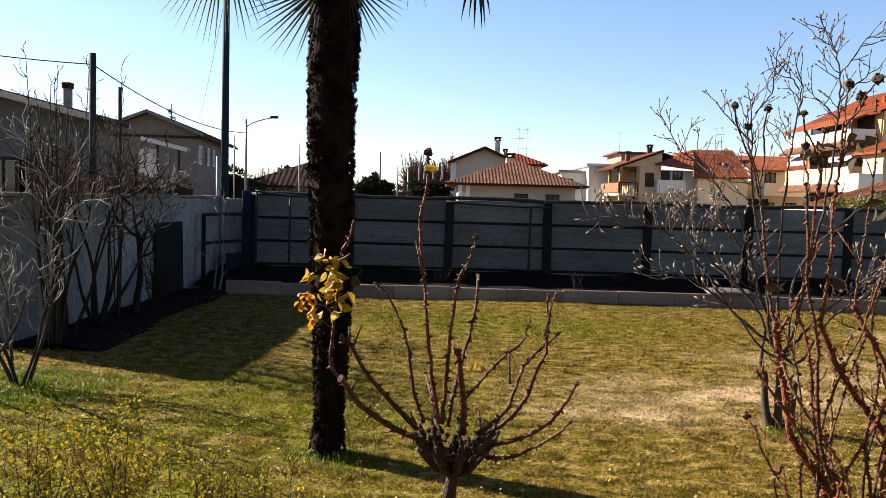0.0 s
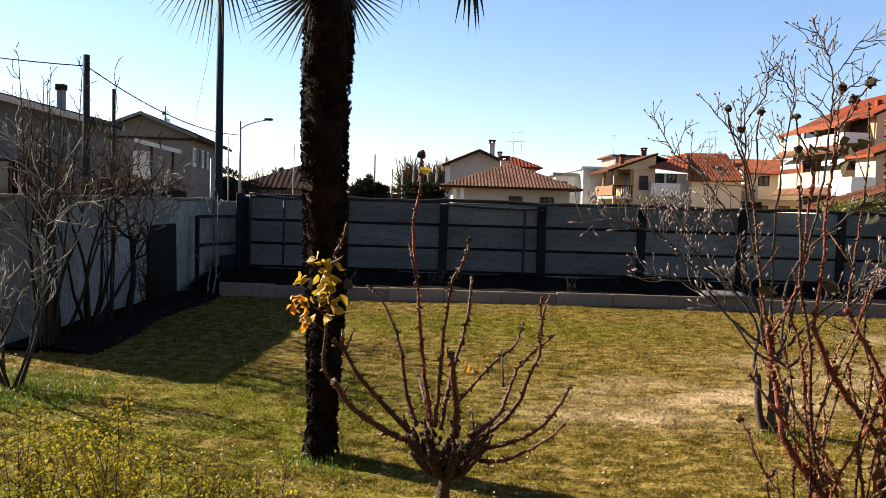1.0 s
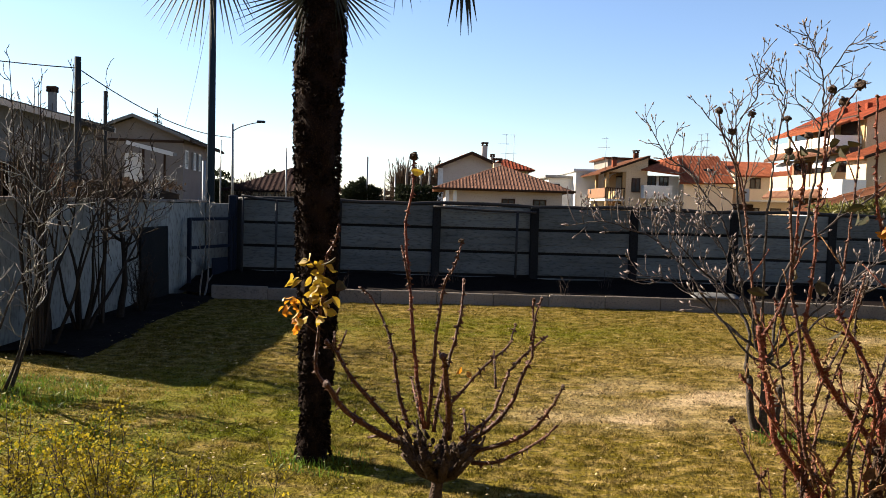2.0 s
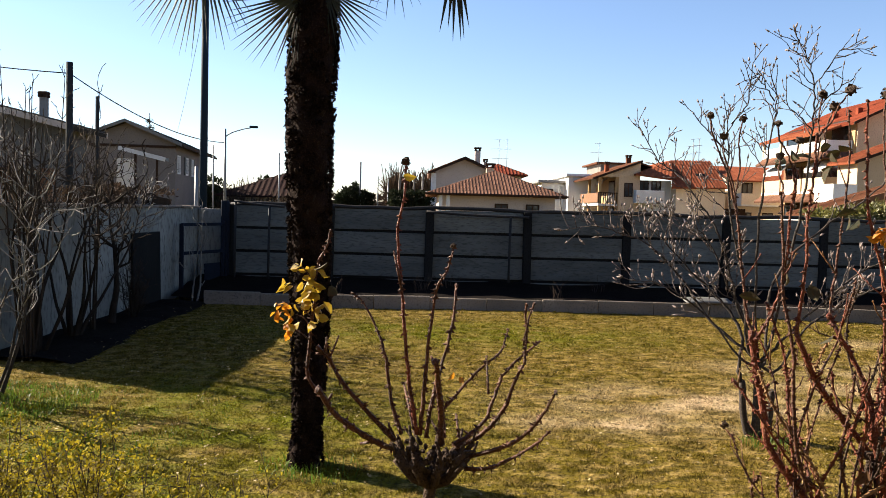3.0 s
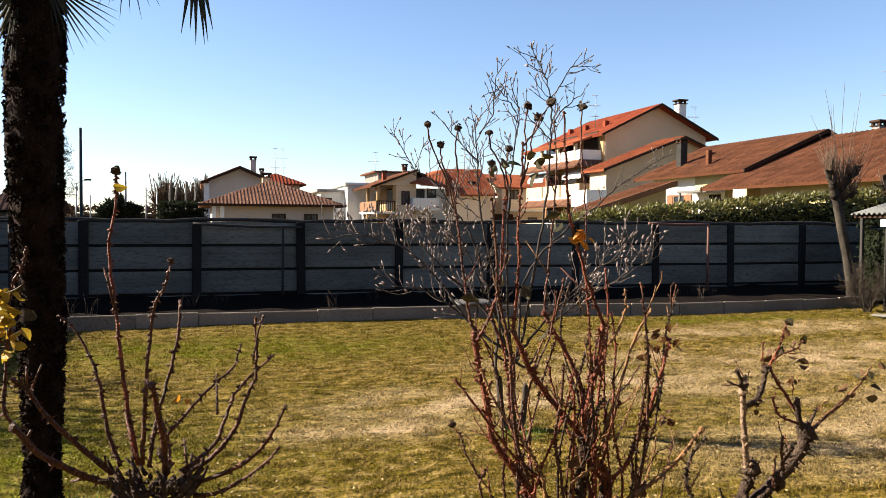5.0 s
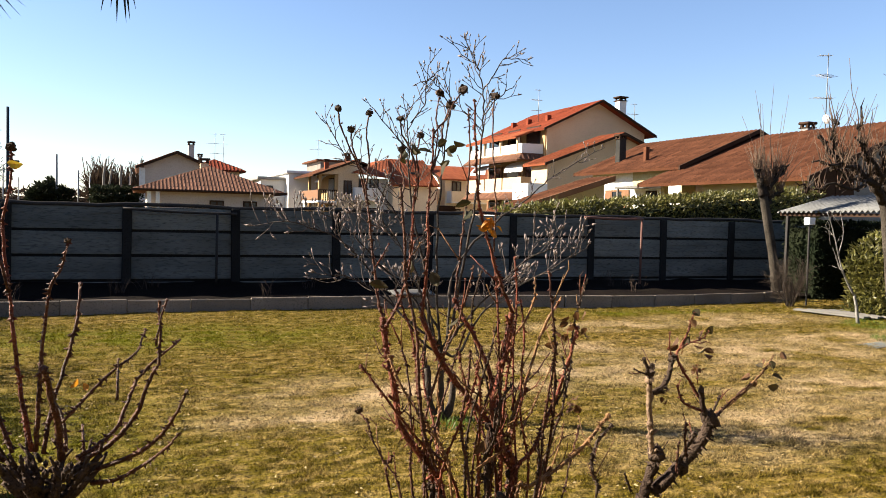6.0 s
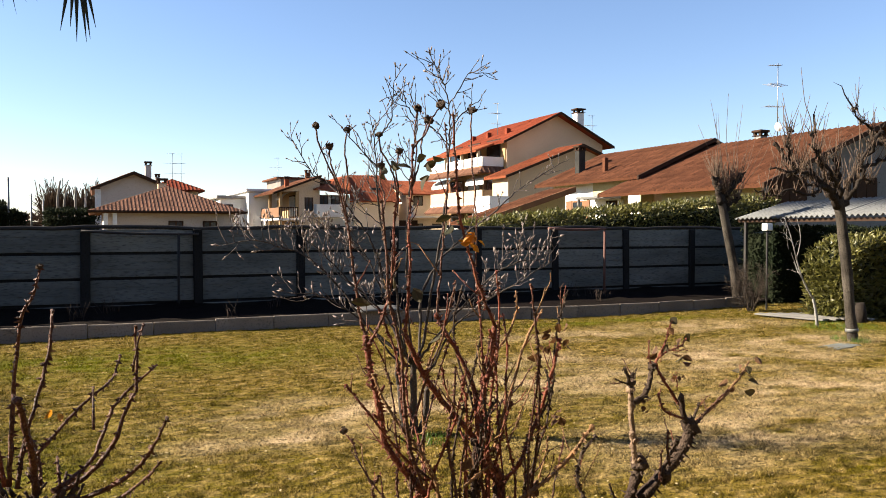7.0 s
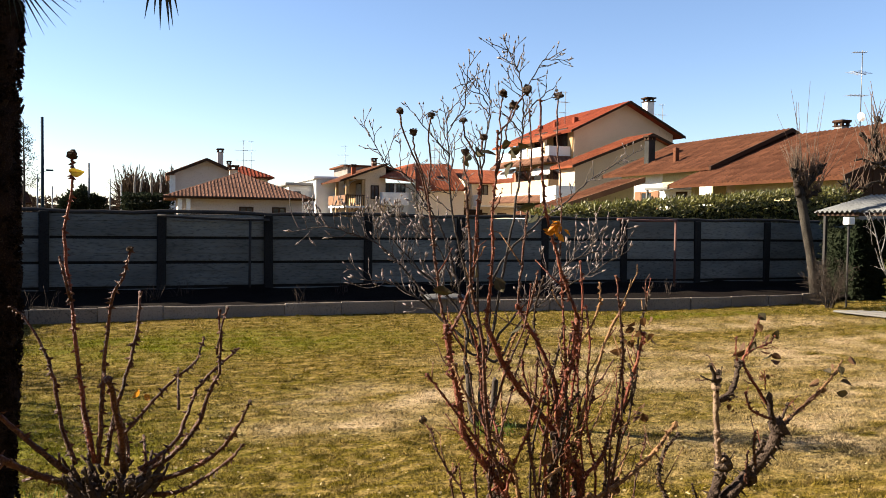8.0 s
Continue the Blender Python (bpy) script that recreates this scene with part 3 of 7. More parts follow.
# ---- roofs, windows and houses beyond the fence ----
def roof_plane(bm, a, b, c, d, rib=0.3, rise=0.06, thick=0.14):
    """A tiled slope: eave a to b, ridge c (over a) to d (over b); rows of tiles run up the slope."""
    a, b, c, d = map(Vector, (a, b, c, d))
    e = (b - a).normalized()
    nrm = (b - a).cross(c - a).normalized()
    if nrm.z < 0:
        nrm.negate()
    up = nrm.cross(e)
    if up.z < 0:
        up.negate()
    L = (b - a).length
    H = (c - a).dot(up)
    l, r = (c - a).dot(e), (d - a).dot(e)
    vs = [bm.verts.new(p) for p in (a, b, d, c)] + [bm.verts.new(p - nrm * thick) for p in (a, b, d, c)]
    for q in ((0, 1, 2, 3), (7, 6, 5, 4), (0, 4, 5, 1), (1, 5, 6, 2), (2, 6, 7, 3), (3, 7, 4, 0)):
        bm.faces.new([vs[i] for i in q])

    def top(x):
        if x < l:
            return H * x / l
        if x > r:
            return H * (L - x) / (L - r)
        return H

    n = int(L / rib)
    courses = max(1, int(H / 0.8))
    for i in range(n):
        x = (i + 0.5) * L / n
        s = top(x)
        if s < 0.2:
            continue
        w = L / n * 0.33
        for k in range(courses):
            s0, s1 = s * k / courses, s * (k + 1) / courses
            p = [a + e * (x + dx) + up * ss + nrm * (0.012 if dx else rise + (0.02 if ss == s0 else 0)) for ss in (s0, s1) for dx in (-w, 0, w)]
            q = [bm.verts.new(v) for v in p]
            bm.faces.new((q[0], q[1], q[4], q[3]))
            bm.faces.new((q[1], q[2], q[5], q[4]))
            bm.faces.new((q[0], q[2], q[1]))


def prism_wall(bm, x0, x1, y0, y1, eave, ridge, axis="y"):
    """Walls with gables: the ridge runs along axis."""
    if axis == "y":
        xm = (x0 + x1) / 2
        prof = [(x0, 0), (x1, 0), (x1, eave), (xm, ridge), (x0, eave)]
        lo = [bm.verts.new((x, y0, z)) for x, z in prof]
        hi = [bm.verts.new((x, y1, z)) for x, z in prof]
    else:
        ym = (y0 + y1) / 2
        prof = [(y0, 0), (y1, 0), (y1, eave), (ym, ridge), (y0, eave)]
        lo = [bm.verts.new((x0, y, z)) for y, z in prof]
        hi = [bm.verts.new((x1, y, z)) for y, z in prof]
    bm.faces.new(lo)
    bm.faces.new(hi[::-1])
    for i in range(5):
        j = (i + 1) % 5
        bm.faces.new((lo[j], lo[i], hi[i], hi[j]))


def gable_roof(house, x0, x1, y0, y1, eave, ridge, material, over=0.5, axis="y", fascia=M_DKWOOD, name="roof", rib=0.3, rise=0.06):
    """Two tiled slopes with dark verge boards, overhanging the walls."""
    half = ((x1 - x0) if axis == "y" else (y1 - y0)) / 2
    k = (ridge - eave) / half
    z0 = eave - k * over + 0.16
    z1 = ridge + 0.16
    bm = bmesh.new()
    if axis == "y":
        xm = (x0 + x1) / 2
        A, B = (x0 - over, y1 + over, z0), (x0 - over, y0 - over, z0)
        C, D = (xm, y1 + over, z1), (xm, y0 - over, z1)
        roof_plane(bm, A, B, C, D, rib, rise)
        roof_plane(bm, (x1 + over, y0 - over, z0), (x1 + over, y1 + over, z0), D, C, rib, rise)
    else:
        ym = (y0 + y1) / 2
        C, D = (x0 - over, ym, z1), (x1 + over, ym, z1)
        roof_plane(bm, (x0 - over, y0 - over, z0), (x1 + over, y0 - over, z0), C, D, rib, rise)
        roof_plane(bm, (x1 + over, y1 + over, z0), (x0 - over, y1 + over, z0), D, C, rib, rise)
    r = part(name, bm, material, house)
    for s in (-1, 1):
        for end in (0, 1):
            bm = bmesh.new()
            if axis == "y":
                y = (y0 - over - 0.06) if end == 0 else (y1 + over + 0.06)
                xe = x0 - over if s < 0 else x1 + over
                P, Q = Vector((xe, y, z0 - 0.06)), Vector(((x0 + x1) / 2, y, z1 - 0.06))
                off = Vector((0, 0.05, 0))
            else:
                x = (x0 - over - 0.06) if end == 0 else (x1 + over + 0.06)
                ye = y0 - over if s < 0 else y1 + over
                P, Q = Vector((x, ye, z0 - 0.06)), Vector((x, (y0 + y1) / 2, z1 - 0.06))
                off = Vector((0.05, 0, 0))
            h = Vector((0, 0, 0.1))
            vs = [bm.verts.new(v) for v in (P - off - h, Q - off - h, Q - off + h, P - off + h, P + off - h, Q + off - h, Q + off + h, P + off + h)]
            for q in ((0, 1, 2, 3), (7, 6, 5, 4), (0, 4, 5, 1), (2, 6, 7, 3), (1, 5, 6, 2), (0, 3, 7, 4)):
                bm.faces.new([vs[i] for i in q])
            part("verge_board", bm, fascia, r)
    return r


def window(house, x, y, z, w, h, face="s", material=M_DKWOOD, shutters=None):
    """A framed window proud of the wall at its lower middle (x, y, z); face s looks to -y, w to -x."""
    turn = Matrix.Translation((x, y, z)) @ Matrix.Rotation({"s": 0, "w": -math.pi / 2, "e": math.pi / 2}[face], 4, "Z")
    bm = bmesh.new()
    t = 0.09
    for q in ((-w / 2, w / 2, h - t, h), (-w / 2, w / 2, 0, t), (-w / 2, -w / 2 + t, t, h - t), (w / 2 - t, w / 2, t, h - t), (-t / 2, t / 2, t, h - t)):
        box(bm, q[0], q[1], -0.06, 0.02, q[2], q[3], m=turn)
    win = part("window", bm, material, house)
    part("pane", box_bm(-w / 2 + t, w / 2 - t, -0.03, -0.015, t, h - t, m=turn), M_GLASS, win)
    if shutters is not None:
        for s in (-1, 1):
            part("shutter", box_bm(s * w * 0.78 - w * 0.26, s * w * 0.78 + w * 0.26, -0.07, -0.02, 0, h, m=turn), shutters, win)
    return win


def chimney(house, x, y, z0, z1, w, material, cap=True):
    bm = box_bm(x - w / 2, x + w / 2, y - w / 2, y + w / 2, z0, z1 - 0.3 * w, bevel=0.02)
    c = part("chimney", bm, material, house)
    if cap:
        bm = bmesh.new()
        for sx in (-1, 1):
            for sy in (-1, 1):
                box(bm, x + sx * w * 0.38 - 0.06, x + sx * w * 0.38 + 0.06, y + sy * w * 0.38 - 0.06, y + sy * w * 0.38 + 0.06, z1 - 0.3 * w, z1)
        box(bm, x - w * 0.68, x + w * 0.68, y - w * 0.68, y + w * 0.68, z1, z1 + 0.12, bevel=0.03)
        box(bm, x - w * 0.62, x + w * 0.62, y - w * 0.62, y + w * 0.62, z1 - 0.38 * w, z1 - 0.3 * w)
        part("cap", bm, M_DKWOOD, c)


def aerial(x, y, z0, z1, label, r=0.03):
    """A mast with yagi booms and cross rods."""
    a = thing("aerial", label, "aerial", (x, y, z0), group="television aerials")
    bm = bmesh.new()
    tube(bm, [Vector((x, y, z0)), Vector((x, y, z1))], r, r * 0.8, 6)
    part("mast", bm, M_GALV, a)
    rng = random.Random(int(abs(x * 10)))
    for f, ln in ((0.97, 0.55), (0.7, 1.1), (0.42, 0.9)):
        z = z0 + (z1 - z0) * f
        bm = bmesh.new()
        ang = rng.uniform(-0.4, 0.4)
        d = Vector((math.cos(ang), math.sin(ang), 0.02))
        s = Vector((-d.y, d.x, 0))
        c = Vector((x, y, z))
        L = ln * (z1 - z0) / 3.4
        tube(bm, [c - d * L * 0.75, c + d * L * 0.35], r * 0.6, r * 0.6, 5)
        for i in range(6):
            q = c + d * L * (-0.75 + 0.2 * i)
            tube(bm, [q - s * L * 0.3, q + s * L * 0.3], r * 0.4, r * 0.4, 4)
        part("boom", bm, M_GALV, a)


def mid_houses():
    # low house with a hipped roof
    h = thing("hip_roof_house", "low pale house with a brown tiled hip roof", "house", (4.3, 45, 0))
    bm = box_bm(0.9, 7.8, 45.5, 52.5, 0, 2.72)
    w = part("wall", bm, M_PINK, h)
    bm = bmesh.new()
    e = 2.74
    A, B, C, D = (0.15, 44.8, e), (8.4, 44.8, e), (8.4, 53.2, e), (0.15, 53.2, e)
    P = (4.45, 48.6, 4.32)
    Q = (4.46, 49.4, 4.32)
    roof_plane(bm, A, B, P, P, 0.2, 0.014)
    roof_plane(bm, B, C, P, Q, 0.2, 0.014)
    roof_plane(bm, D, A, Q, P, 0.2, 0.014)
    roof_plane(bm, C, D, Q, Q, 0.2, 0.014)
    part("roof", bm, M_TILE, h)
    part("gutter", box_bm(0.1, 8.45, 44.68, 44.8, e - 0.1, e + 0.02), M_DKWOOD, h)
    for x in (4.62, 6.47):
        window(h, x, 45.5, 1.42, 0.8, 0.8)
    chimney(h, 4.3, 50.5, 3.9, 4.75, 0.5, M_BEIGE)
    for x in (1.0, 1.45):
        part("pillar", box_bm(x - 0.11, x + 0.11, 44.9, 45.1, 0, 2.7, bevel=0.02), M_WHITE, h)
    # gabled house behind it
    g = thing("gabled_house", "pale two-storey house with a dark-edged gable", "house", (3.1, 60, 0))
    bm = bmesh.new()
    prism_wall(bm, 0.9, 5.4, 60.6, 70, 4.75, 5.72)
    part("wall", bm, M_PINK, g)
    gable_roof(g, 0.9, 5.4, 60.6, 70, 4.75, 5.72, M_TILE, 0.6, rib=0.4)
    chimney(g, 4.2, 61.5, 5.0, 6.65, 0.42, M_PINK)
    chimney(g, 4.95, 63, 4.9, 5.85, 0.3, M_GREYR)
    b = part("balcony", box_bm(-0.1, 0.9, 60.9, 66, 3.1, 3.2), M_WHITE, g)
    part("parapet", box_bm(-0.14, -0.04, 60.9, 66, 3.2, 4.0), M_PINK, b)
    part("pillar", box_bm(0.55, 0.95, 60.45, 60.6, 0, 4.6), M_WHITE, g)
    # red roof further back
    r = thing("red_roof_house", "house with a red tiled hip roof", "house", (6, 68, 0))
    bm = bmesh.new()
    box(bm, 4.7, 8.5, 67.6, 76, 0, 4.95)
    part("wall", bm, M_BEIGE, r)
    bm = bmesh.new()
    A, B, C, D = (4.2, 67.0, 4.98), (9.0, 67.0, 4.98), (9.0, 76.6, 4.98), (4.2, 76.6, 4.98)
    P, Q = (6.6, 69.4, 5.98), (6.6, 74.0, 5.98)
    roof_plane(bm, A, B, P, P, 0.3, 0.03)
    roof_plane(bm, B, C, P, Q, 0.3, 0.03)
    roof_plane(bm, C, D, Q, Q, 0.3, 0.03)
    roof_plane(bm, D, A, Q, P, 0.3, 0.03)
    part("roof", bm, M_TILE_RED, r)
    aerial(6.6, 69, 5.2, 8.2, "thin grey aerial over the red roof", 0.018)
    aerial(7.3, 69, 5.2, 8.2, "thin grey aerial over the red roof", 0.016)
    # flat white block
    w = thing("white_block", "flat-roofed white rendered building", "building", (15, 80, 0))
    v = part("wall", box_bm(14.9, 19.5, 80, 92, 0, 5.55), M_WHITE, w)
    part("cornice", box_bm(14.6, 19.8, 79.7, 92.3, 5.55, 5.85, bevel=0.05), M_WHITE, w)
    part("wall", box_bm(12.4, 14.9, 82, 90, 0, 4.9), M_WHITE, w)
    part("cornice", box_bm(12.0, 15.0, 81.6, 90.3, 4.9, 5.2, bevel=0.05), M_GREYR, w)
    part("annexe", box_bm(16.3, 18.6, 78.6, 80, 0, 3.8), M_WHITE, w)
    for x, z in ((13.3, 3.3), (18.6, 4.2), (18.0, 2.3)):
        window(w, x, 80 if x > 15 else 82, z, 0.7, 1.0)


mid_houses()


def balcony(house, x, y0, y1, z, depth, material, awning=True, shutters=False, tall=1.0):
    """A balcony on a wall that looks to -x: slab, parapet, two cheeks, and an awning over it."""
    b = part("balcony", box_bm(x - depth, x, y0, y1, z - 0.18, z), M_WHITE, house)
    part("parapet", box_bm(x - depth, x - depth + 0.12, y0, y1, z, z + tall, bevel=0.02), material, b)
    for y in (y0, y1 - 0.12):
        part("cheek", box_bm(x - depth + 0.12, x, y, y + 0.12, z, z + tall), material, b)
    if awning:
        bm = bmesh.new()
        n = 8
        rows = []
        for u in (0.0, 0.25, 0.5, 0.75, 1.0, 1.12):
            q = min(u, 1.0)
            zz = z + 2.45 - 0.75 * q ** 1.8 - (0.25 if u > 1 else 0.0)
            rows.append([bm.verts.new((x - depth * 0.95 * math.sin(q * 1.45), y0 + (y1 - y0) * i / n, zz - 0.04 * (i % 2) * q)) for i in range(n + 1)])
        for u, v in zip(rows, rows[1:]):
            for i in range(n):
                bm.faces.new((u[i], u[i + 1], v[i + 1], v[i]))
        part("awning", bm, M_AWN, b)
    win = part("window", box_bm(x - 0.06, x - 0.01, y0 + 0.5, y1 - 0.5, z + 0.05, z + 2.2), M_DKWOOD, house)
    part("pane", box_bm(x - 0.08, x - 0.06, y0 + 0.6, y1 - 0.6, z + 0.15, z + 2.1), M_GLASS, win)
    if shutters:
        for y in (y0 + 0.12, y1 - 0.5):
            part("shutter", box_bm(x - 0.13, x - 0.08, y, y + 0.38, z + 0.05, z + 2.2), M_SHUT, win)
    part("soffit", box_bm(x - depth - 0.08, x, y0 - 0.05, y1 + 0.05, z - 0.34, z - 0.18), M_SHUT, b)


def apartments():
    # ochre block
    a = thing("ochre_apartments", "ochre apartment block, loggia balconies and brown gable roof", "apartment block", (18, 71, 0))
    part("wall", box_bm(17.9, 19.84, 71.0, 80, 0, 5.6), M_BEIGE, a)
    part("side_wall", box_bm(17.82, 17.9, 71.0, 80, 0, 5.7), M_OCHRE, a)
    bm = bmesh.new()
    prof = [(16.0, 5.18), (19.2, 5.3), (19.84, 5.5), (19.84, 6.62), (16.6, 5.42)]
    lo, hi = ([bm.verts.new((x, y, z)) for x, z in prof] for y in (70.9, 71.0))
    bm.faces.new(lo)
    bm.faces.new(hi[::-1])
    for i in range(5):
        bm.faces.new((lo[i - 1], lo[i], hi[i], hi[i - 1]))
    part("gable_board", bm, M_BEIGE, a)
    bm = bmesh.new()
    roof_plane(bm, (15.4, 80.4, 5.1), (15.4, 70.6, 5.1), (19.9, 80.4, 6.78), (19.9, 70.6, 6.78), 0.4, 0.02)
    roof_plane(bm, (21.6, 72.2, 6.25), (21.6, 80.4, 6.25), (19.9, 72.2, 6.78), (19.9, 80.4, 6.78), 0.4, 0.02)
    r = part("roof", bm, M_TILE_BR, a)
    for P, Q in (((15.4, 70.54, 5.0), (19.9, 70.54, 6.68)),):
        bm = bmesh.new()
        P, Q, h, off = Vector(P), Vector(Q), Vector((0, 0, 0.1)), Vector((0, 0.05, 0))
        vs = [bm.verts.new(v) for v in (P - off - h, Q - off - h, Q - off + h, P - off + h, P + off - h, Q + off - h, Q + off + h, P + off + h)]
        for q in ((0, 1, 2, 3), (7, 6, 5, 4), (0, 4, 5, 1), (2, 6, 7, 3), (1, 5, 6, 2), (0, 3, 7, 4)):
            bm.faces.new([vs[i] for i in q])
        part("verge_board", bm, M_DKWOOD, r)
    part("rear_block", box_bm(18.4, 22.2, 81, 88, 0, 7.0), M_TAN, a)
    part("rear_roof", box_bm(17.9, 22.8, 80.7, 88.3, 7.0, 7.2, bevel=0.04), M_TILE_BR, a)
    for x, y in ((16.2, 71.05), (17.72, 71.05), (16.2, 75.6)):
        part("pillar", box_bm(x - 0.13, x + 0.13, y, y + 0.26, 0, 5.2, bevel=0.02), M_OCHRE, a)
    for z in (0.2, 2.75):
        b = part("balcony", box_bm(16.0, 17.82, 71.0, 79, z - 0.18, z), M_WHITE, a)
        for k in range(9):
            part("baluster", box_bm(16.05 + 0.21 * k, 16.12 + 0.21 * k, 71.0, 71.04, z, z + 0.95), M_DKWOOD, b)
        part("handrail", box_bm(16.0, 17.82, 70.98, 71.06, z + 0.95, z + 1.03), M_DKWOOD, b)
        part("side_rail", box_bm(16.0, 16.06, 71.1, 79, z + 0.1, z + 1.0), M_SHUT, b)
        win = part("window", box_bm(17.76, 17.82, 72.0, 74.4, z + 0.1, z + 2.2), M_DKWOOD, a)
        part("pane", box_bm(17.74, 17.76, 72.1, 74.3, z + 0.2, z + 2.1), M_GLASS, win)
    bm = bmesh.new()
    rows = []
    for i in range(7):
        u = i / 6
        rows.append([bm.verts.new((17.7 - 1.35 * math.sin(1.4 * u), y, 5.25 - 0.75 * u ** 1.7)) for y in (71.3, 72.3, 73.3, 74.3)])
    for p, q in zip(rows, rows[1:]):
        for i in range(3):
            bm.faces.new((p[i], p[i + 1], q[i + 1], q[i])).smooth = True
    part("awning", bm, M_AWN, a, "white sun awning")
    for z in (0.8, 3.4):
        window(a, 18.8, 71.0, z, 0.8, 1.3)
    chimney(a, 20.0, 76, 6.6, 7.5, 0.45, M_TILE_BR)
    chimney(a, 17.2, 73, 5.4, 6.6, 0.4, M_TILE_OR)
    aerial(16.6, 74, 5.4, 8.6, "thin aerial over the brown roof", 0.02)
    # cream block with the orange roof
    c = thing("orange_roof_apartments", "cream apartment house with a bright orange tiled roof", "apartment block", (24, 70, 0))
    # no sun reaches this face; its sunlit look is in the colour
    part("wall", box_bm(22.9, 27.4, 70.0, 78, 0, 4.5), M_CREAM_SUNLIT, c)
    part("wall", box_bm(19.9, 22.9, 71.5, 78, 0, 5.0), M_WHITE, c)
    bm = bmesh.new()
    roof_plane(bm, (22.3, 69.3, 4.35), (27.4, 69.3, 4.45), (23.6, 74, 7.1), (27.4, 74, 7.1), 0.3, 0.015)
    roof_plane(bm, (19.2, 78.5, 5.5), (19.2, 70.2, 5.5), (23.6, 78.5, 7.1), (23.6, 74, 7.1), 0.3, 0.015)
    roof_plane(bm, (19.2, 70.2, 5.5), (22.3, 69.3, 5.1), (23.6, 74, 7.1), (23.6, 74, 7.1), 0.3, 0.015)
    part("roof", bm, M_TILE_OR, c)
    part("roof_window", box_bm(25.1, 25.9, 71.2, 71.9, 5.55, 5.75), M_GLASS, c)
    for z in (0.3, 3.05):
        b = part("balcony", box_bm(19.3, 21.9, 70.1, 71.5, z - 0.18, z), M_WHITE, c)
        part("parapet", box_bm(19.3, 21.9, 70.1, 70.25, z, z + 1.0, bevel=0.02), M_WHITE, b)
        part("cheek", box_bm(19.3, 19.45, 70.25, 71.5, z, z + 1.0), M_WHITE, b)
        for x in (20.35, 21.5):
            window(c, x, 71.5, z + 0.2, 0.9, 1.7)
    part("garage_door", box_bm(27.4, 29.5, 70.4, 70.6, 0, 2.6), M_DKWOOD, c)
    aerial(25.0, 72, 6.6, 9.0, "thin aerial over the orange roof")
    aerial(25.9, 73, 6.9, 9.2, "thin aerial over the orange roof")
    # row between it and the large block
    r = thing("terrace_house", "cream terrace house with orange roof and balconies", "house", (29, 68, 0))
    bm = bmesh.new()
    prism_wall(bm, 28.4, 34, 70.5, 80, 5.2, 6.6, "x")
    part("wall", bm, M_CREAM_SUNLIT, r)
    gable_roof(r, 28.4, 34, 70.5, 80, 5.2, 6.6, M_TILE_OR, 0.6, "x", rib=0.3, rise=0.015)
    for z in (0.3, 3.0):
        b = part("balcony", box_bm(28.6, 33.4, 69.2, 70.5, z - 0.15, z), M_WHITE, r)
        part("parapet", box_bm(28.6, 33.4, 69.2, 69.35, z, z + 1.0), M_CREAM_SUNLIT, b)
        part("cheek", box_bm(28.6, 28.75, 69.35, 70.5, z, z + 1.0), M_WHITE, b)
        for x in (29.6, 31.6):
            window(r, x, 70.5, z + 0.1, 1.0, 1.9)
    # large block
    g = thing("large_apartments", "three-storey beige apartment block with white balconies", "apartment block", (35, 56, 0))
    bm = bmesh.new()
    prism_wall(bm, 31.3, 40.7, 55.6, 66.6, 9.0, 11.3)
    part("wall", bm, M_BEIGE, g)
    gable_roof(g, 31.3, 40.7, 55.6, 66.6, 9.0, 11.3, M_TILE_RED, 0.7, rib=0.4)
    bm = bmesh.new()
    roof_plane(bm, (28.95, 66.9, 8.2), (28.95, 56.6, 8.2), (30.7, 66.9, 8.86), (30.7, 56.6, 8.86), 0.4)
    part("terrace_roof", bm, M_TILE_OR, g)
    for y in (56.7, 59.9, 63.2, 66.4):
        part("terrace_post", box_bm(29.2, 29.42, y, y + 0.22, 7.0, 8.25), M_CREAM, g)
    for z in (3.2, 6.3):
        bm = bmesh.new()
        roof_plane(bm, (28.6, 66.6, z), (28.6, 55.5, z), (29.25, 66.6, z + 0.5), (29.25, 55.95, z + 0.5), 0.4)
        roof_plane(bm, (28.6, 55.5, z), (31.2, 55.5, z), (29.25, 55.95, z + 0.5), (31.2, 55.95, z + 0.5), 0.4)
        part("tile_skirt", bm, M_TILE, g)
    part("facade", box_bm(31.2, 31.3, 55.7, 66.5, 0, 9.0), M_OCHRE, g)
    for k, z in enumerate((0.9, 3.95, 7.05)):
        for y in (56.0, 59.6, 63.2):
            balcony(g, 31.2, y, y + 3.4, z, 1.95, (M_WHITE if y < 60 else M_CREAM, M_CREAM, M_WHITE)[k], k == 1 and y != 59.6, k < 2, (1.0, 1.0, 0.6)[k])
    chimney(g, 38.75, 56.4, 9.6, 12.0, 0.7, M_WHITE)
    for y in (58, 61.5, 64.5):
        part("vent", box_bm(32.6, 33.0, y, y + 0.4, 9.7, 10.35, bevel=0.03), M_TILE_RED, g)
    aerial(32.8, 60, 9.6, 12.8, "thin aerial on the large block")
    aerial(40.6, 57, 8.6, 11.8, "thin aerial behind the large block")
    # gabled wing in front
    w = thing("gabled_wing", "grey gabled wing with orange tiles and white balcony", "house", (33, 50, 0))
    bm = bmesh.new()
    prism_wall(bm, 28.6, 41.2, 50.5, 53, 5.7, 8.12)
    part("wall", bm, M_CREAM, w)
    gable_roof(w, 28.6, 41.2, 50.5, 53, 5.7, 8.12, M_TILE_OR, 0.5, rib=0.3, rise=0.1)
    b = part("balcony", box_bm(27.0, 28.6, 50.4, 52.9, 3.0, 3.2), M_WHITE, w)
